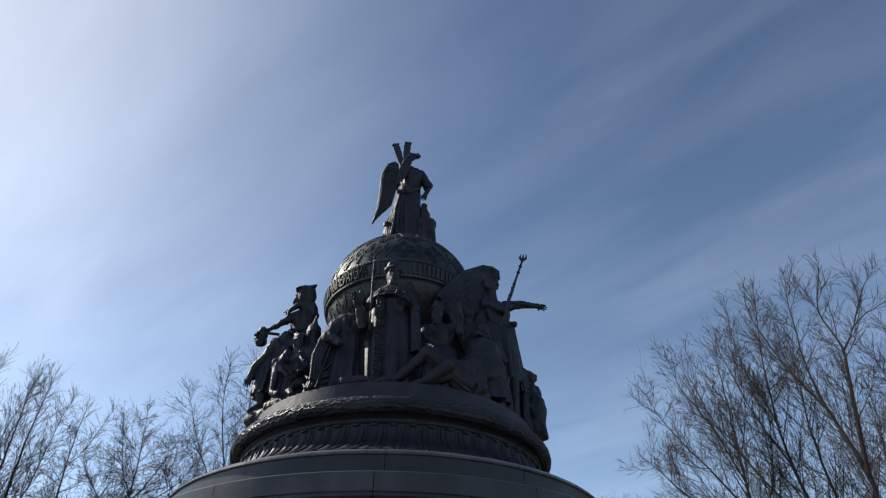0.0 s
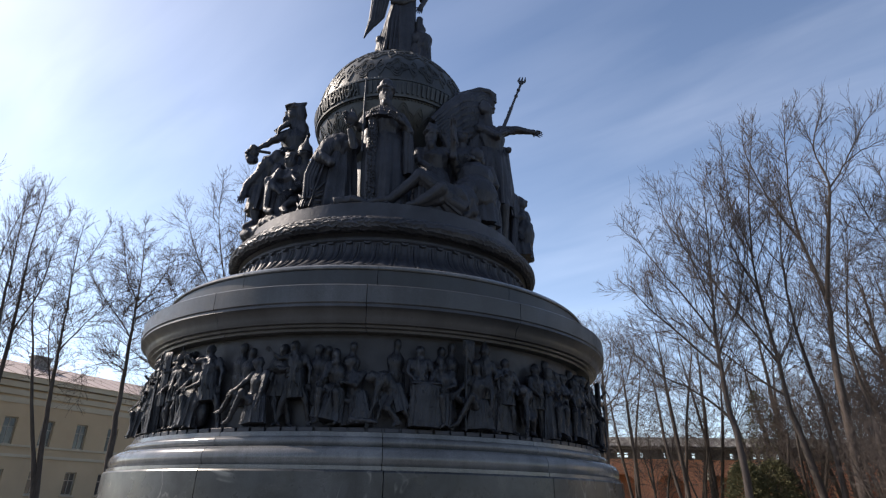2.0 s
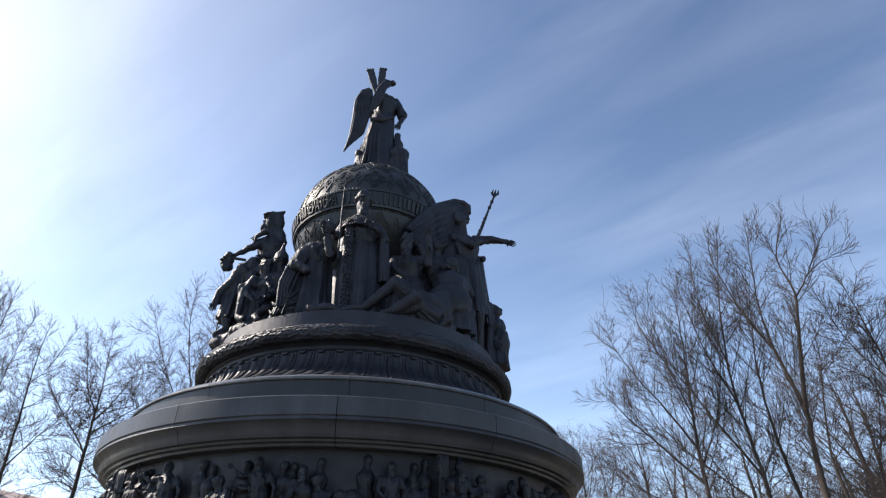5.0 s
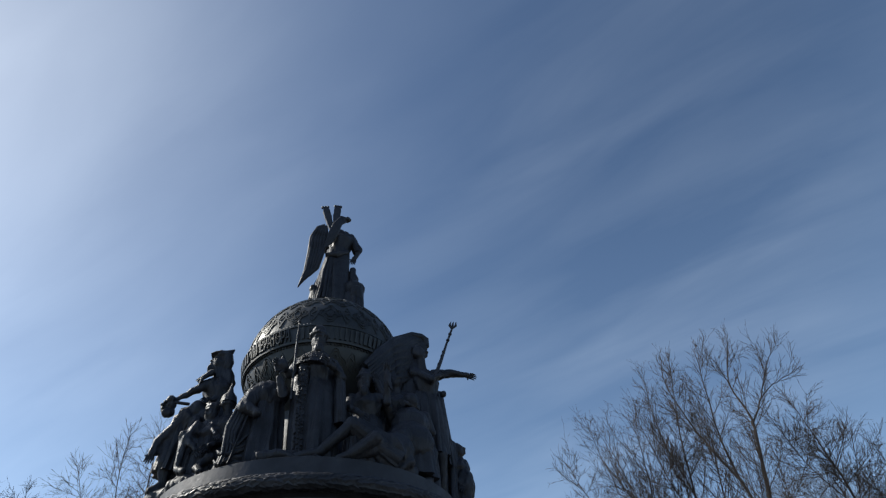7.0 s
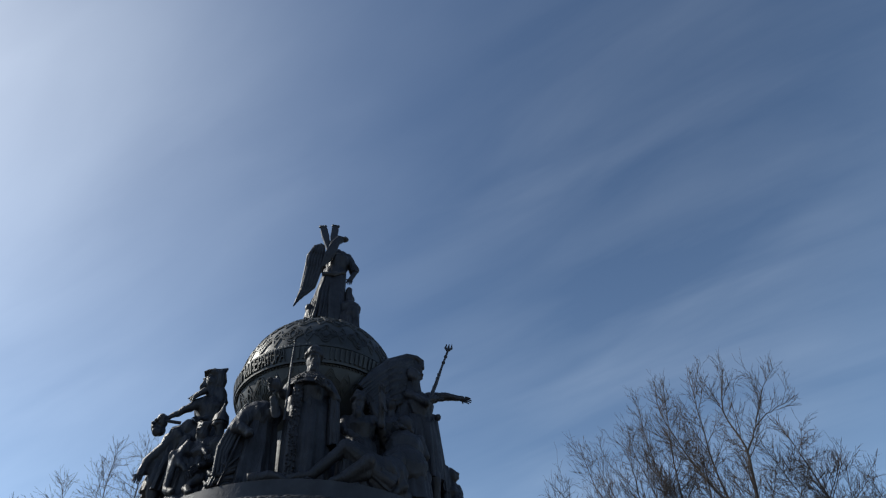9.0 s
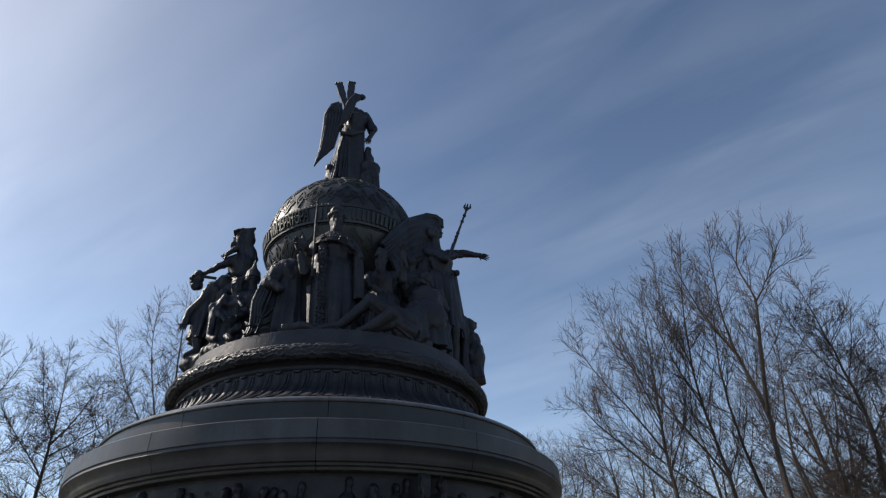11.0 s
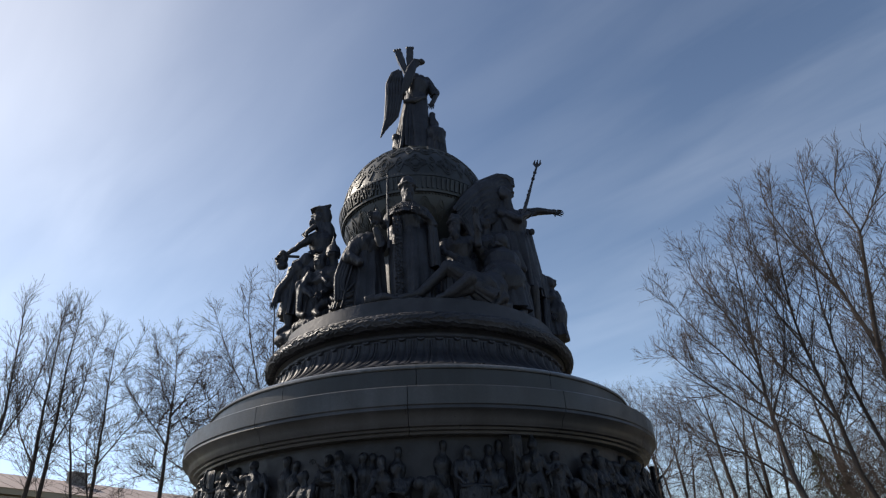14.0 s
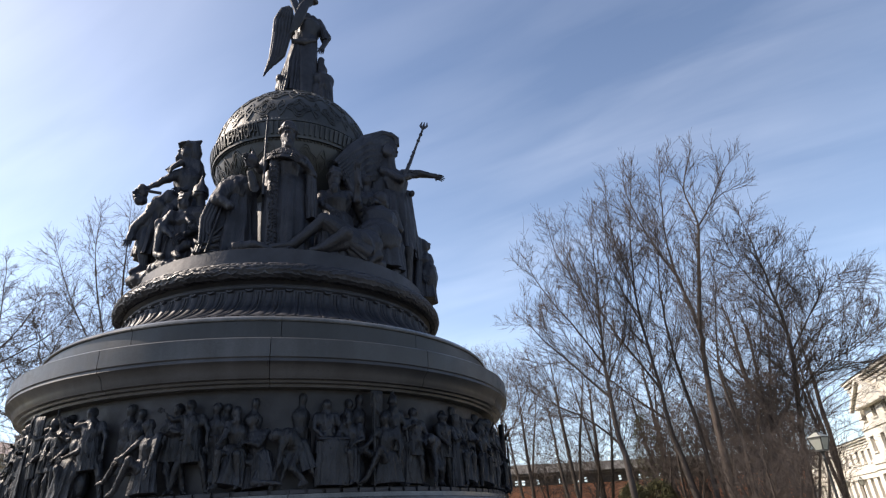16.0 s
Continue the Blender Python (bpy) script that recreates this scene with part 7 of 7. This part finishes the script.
# ---- conifers ----
def conifer(x, y, h, r, seed, label, density=2600):
    ob = holder("conifer", pose(x, y, ground_height(x, y)), label, "conifer", "conifers")
    rg = np.random.RandomState(seed)
    bm = bmesh.new()
    bmesh.ops.create_cone(bm, segments=8, radius1=0.12, radius2=0.02, depth=h, matrix=Matrix.Translation((0, 0, h / 2)))
    part("trunk", bm, BARK_DARK, ob)
    vs, fs = [], []
    for i in range(density):
        u = rg.rand() ** 0.8
        z = 0.05 * h + 0.95 * h * u
        rr = r * (1 - u) ** 0.5 * (0.55 + 0.5 * rg.rand()) * (1 + 0.2 * math.sin(7 * u + 3 * rg.rand()))
        a = rg.uniform(0, 2 * math.pi)
        c0 = np.array([rr * math.cos(a), rr * math.sin(a), z - 0.15 * rr])
        out = np.array([math.cos(a), math.sin(a), rg.uniform(-0.2, 0.9)])
        out /= np.linalg.norm(out)
        for q in range(6):
            d = out + rg.normal(0, 0.55, 3)
            d /= np.linalg.norm(d)
            s = np.cross(d, rg.normal(0, 1, 3))
            s /= np.linalg.norm(s)
            ln, w = rg.uniform(0.08, 0.18), rg.uniform(0.012, 0.026)
            b = len(vs)
            p = c0 + rg.normal(0, 0.07, 3)
            vs += [p - s * w * .3, p + d * ln * .5 + s * w, p + d * ln, p + d * ln * .5 - s * w]
            fs.append((b, b + 1, b + 2, b + 3))
    me = bpy.data.meshes.new("crown")
    me.from_pydata([tuple(v) for v in vs], [], fs)
    me.materials.append(NEEDLE)
    part("crown", me, None, ob)


def at_bearing(az, d):
    return d * math.sin(radians(az)), -12.4 + d * math.cos(radians(az))


conifer(*at_bearing(31.6, 35), 3.6, 1.55, 1, "broad yellow-green thuja below the bare trees")
conifer(*at_bearing(33.7, 36), 3.7, 1.8, 2, "dense green thuja below the bare trees")
conifer(*at_bearing(33.5, 41), 8.0, 1.6, 3, "dark thin spruce among the bare trunks", 1100)


# ---- lanterns ----
def street_lamp(m, label, lift=1.1):
    lamp = holder("street_lamp", m, label, "street lamp", "street lamps")
    prof = [(0.0, 0), (0.20, 0), (0.20, 0.10), (0.15, 0.16), (0.13, 0.55), (0.09, 0.62), (0.065, 0.70), (0.055, 1.6), (0.075, 1.64), (0.05, 1.70), (0.045, 2.9), (0.07, 2.94), (0.045, 3.0), (0.06, 3.12), (0.10, 3.18), (0.0, 3.20)]
    prof = [(r, z + (lift if z > 1.65 else 0.0)) for r, z in prof]
    part("post", lathe(prof, 16), IRON, lamp, smooth=40)
    z0, z1, r0, r1 = 3.24 + lift, 3.66 + lift, 0.15, 0.255
    lantern = part("lantern_frame", lantern_frame(z0, z1, r0, r1), IRON, lamp)
    for i in range(4):
        part("pane", lantern_pane(z0, z1, r0, r1, i), MILK, lantern, "milky glass pane")
    for i in range(4):
        part("roof_pane", lantern_pane(z1 + 0.035, z1 + 0.20, r1 + 0.01, 0.07, i), MILK, lantern, "pale sloping lantern roof")
    part("finial", lathe([(0.0, z1 + 0.17), (0.085, z1 + 0.17), (0.08, z1 + 0.25), (0.11, z1 + 0.27), (0.05, z1 + 0.31), (0.025, z1 + 0.36), (0.0, z1 + 0.42)], 12), IRON, lantern, smooth=40)
    return lamp


def lathe(prof, n):
    bm = bmesh.new()
    rings = [[bm.verts.new((0, 0, z))] if r == 0 else [bm.verts.new((r * math.cos(2 * math.pi * i / n), r * math.sin(2 * math.pi * i / n), z)) for i in range(n)] for r, z in prof]
    for p, q in zip(rings, rings[1:]):
        for i in range(n):
            j = (i + 1) % n
            bm.faces.new([p[0], q[i], q[j]] if len(p) == 1 else ([p[i], p[j], q[0]] if len(q) == 1 else [p[i], p[j], q[j], q[i]]))
    bmesh.ops.recalc_face_normals(bm, faces=bm.faces)
    return bm


def lantern_frame(z0, z1, r0, r1):
    bm = bmesh.new()
    for i in range(4):
        a = radians(45 + 90 * i)
        c0, c1 = Vector((r0 * 1.414 * math.cos(a), r0 * 1.414 * math.sin(a), z0)), Vector((r1 * 1.414 * math.cos(a), r1 * 1.414 * math.sin(a), z1))
        for p, q in ((c0, c1), (c1, Vector((0.07 * 1.414 * math.cos(a), 0.07 * 1.414 * math.sin(a), z1 + 0.2)))):
            d = q - p
            bmesh.ops.create_cone(bm, segments=6, radius1=0.024, radius2=0.024, depth=d.length, cap_ends=True, matrix=Matrix.Translation((p + q) / 2) @ d.to_track_quat("Z", "Y").to_matrix().to_4x4())
    add_box(bm, -r0 - 0.02, -r0 - 0.02, z0 - 0.05, r0 + 0.02, r0 + 0.02, z0)
    for sx in (-1, 1):
        add_box(bm, min(sx * r1, sx * (r1 + 0.03)), -r1 - 0.03, z1 - 0.01, max(sx * r1, sx * (r1 + 0.03)), r1 + 0.03, z1 + 0.03)
        add_box(bm, -r1 + 0.001, min(sx * r1, sx * (r1 + 0.03)), z1 - 0.01, r1 - 0.001, max(sx * r1, sx * (r1 + 0.03)), z1 + 0.03)
    return bm


def lantern_pane(z0, z1, r0, r1, i):
    a = radians(90 * i)
    n, t = Vector((math.cos(a), math.sin(a), 0)), Vector((-math.sin(a), math.cos(a), 0))
    bm = bmesh.new()
    v = []
    for off in (0.0, -0.012):
        for z, r in ((z0, r0), (z1, r1)):
            for s in (-1, 1):
                v.append(bm.verts.new(n * (r + off) + t * (s * (r - 0.012)) + Vector((0, 0, z))))
    for f in ((0, 1, 3, 2), (4, 6, 7, 5), (0, 2, 6, 4), (1, 5, 7, 3), (0, 4, 5, 1), (2, 3, 7, 6)):
        bm.faces.new([v[q] for q in f])
    bmesh.ops.recalc_face_normals(bm, faces=bm.faces)
    return bm


first = street_lamp(pose(*at_bearing(46.75, 20.5), 0, 0, 0, 12) @ Matrix.Scale(0.76, 4), "black iron street lamp with a milky four-sided lantern")
for az, d, turn in ((47.45, 58, 0), (48.5, 57, 30), (28.8, 54, 10)):
    x, y = at_bearing(az, d)
    copy_thing(first, pose(x, y, ground_height(x, y), 0, 0, turn))
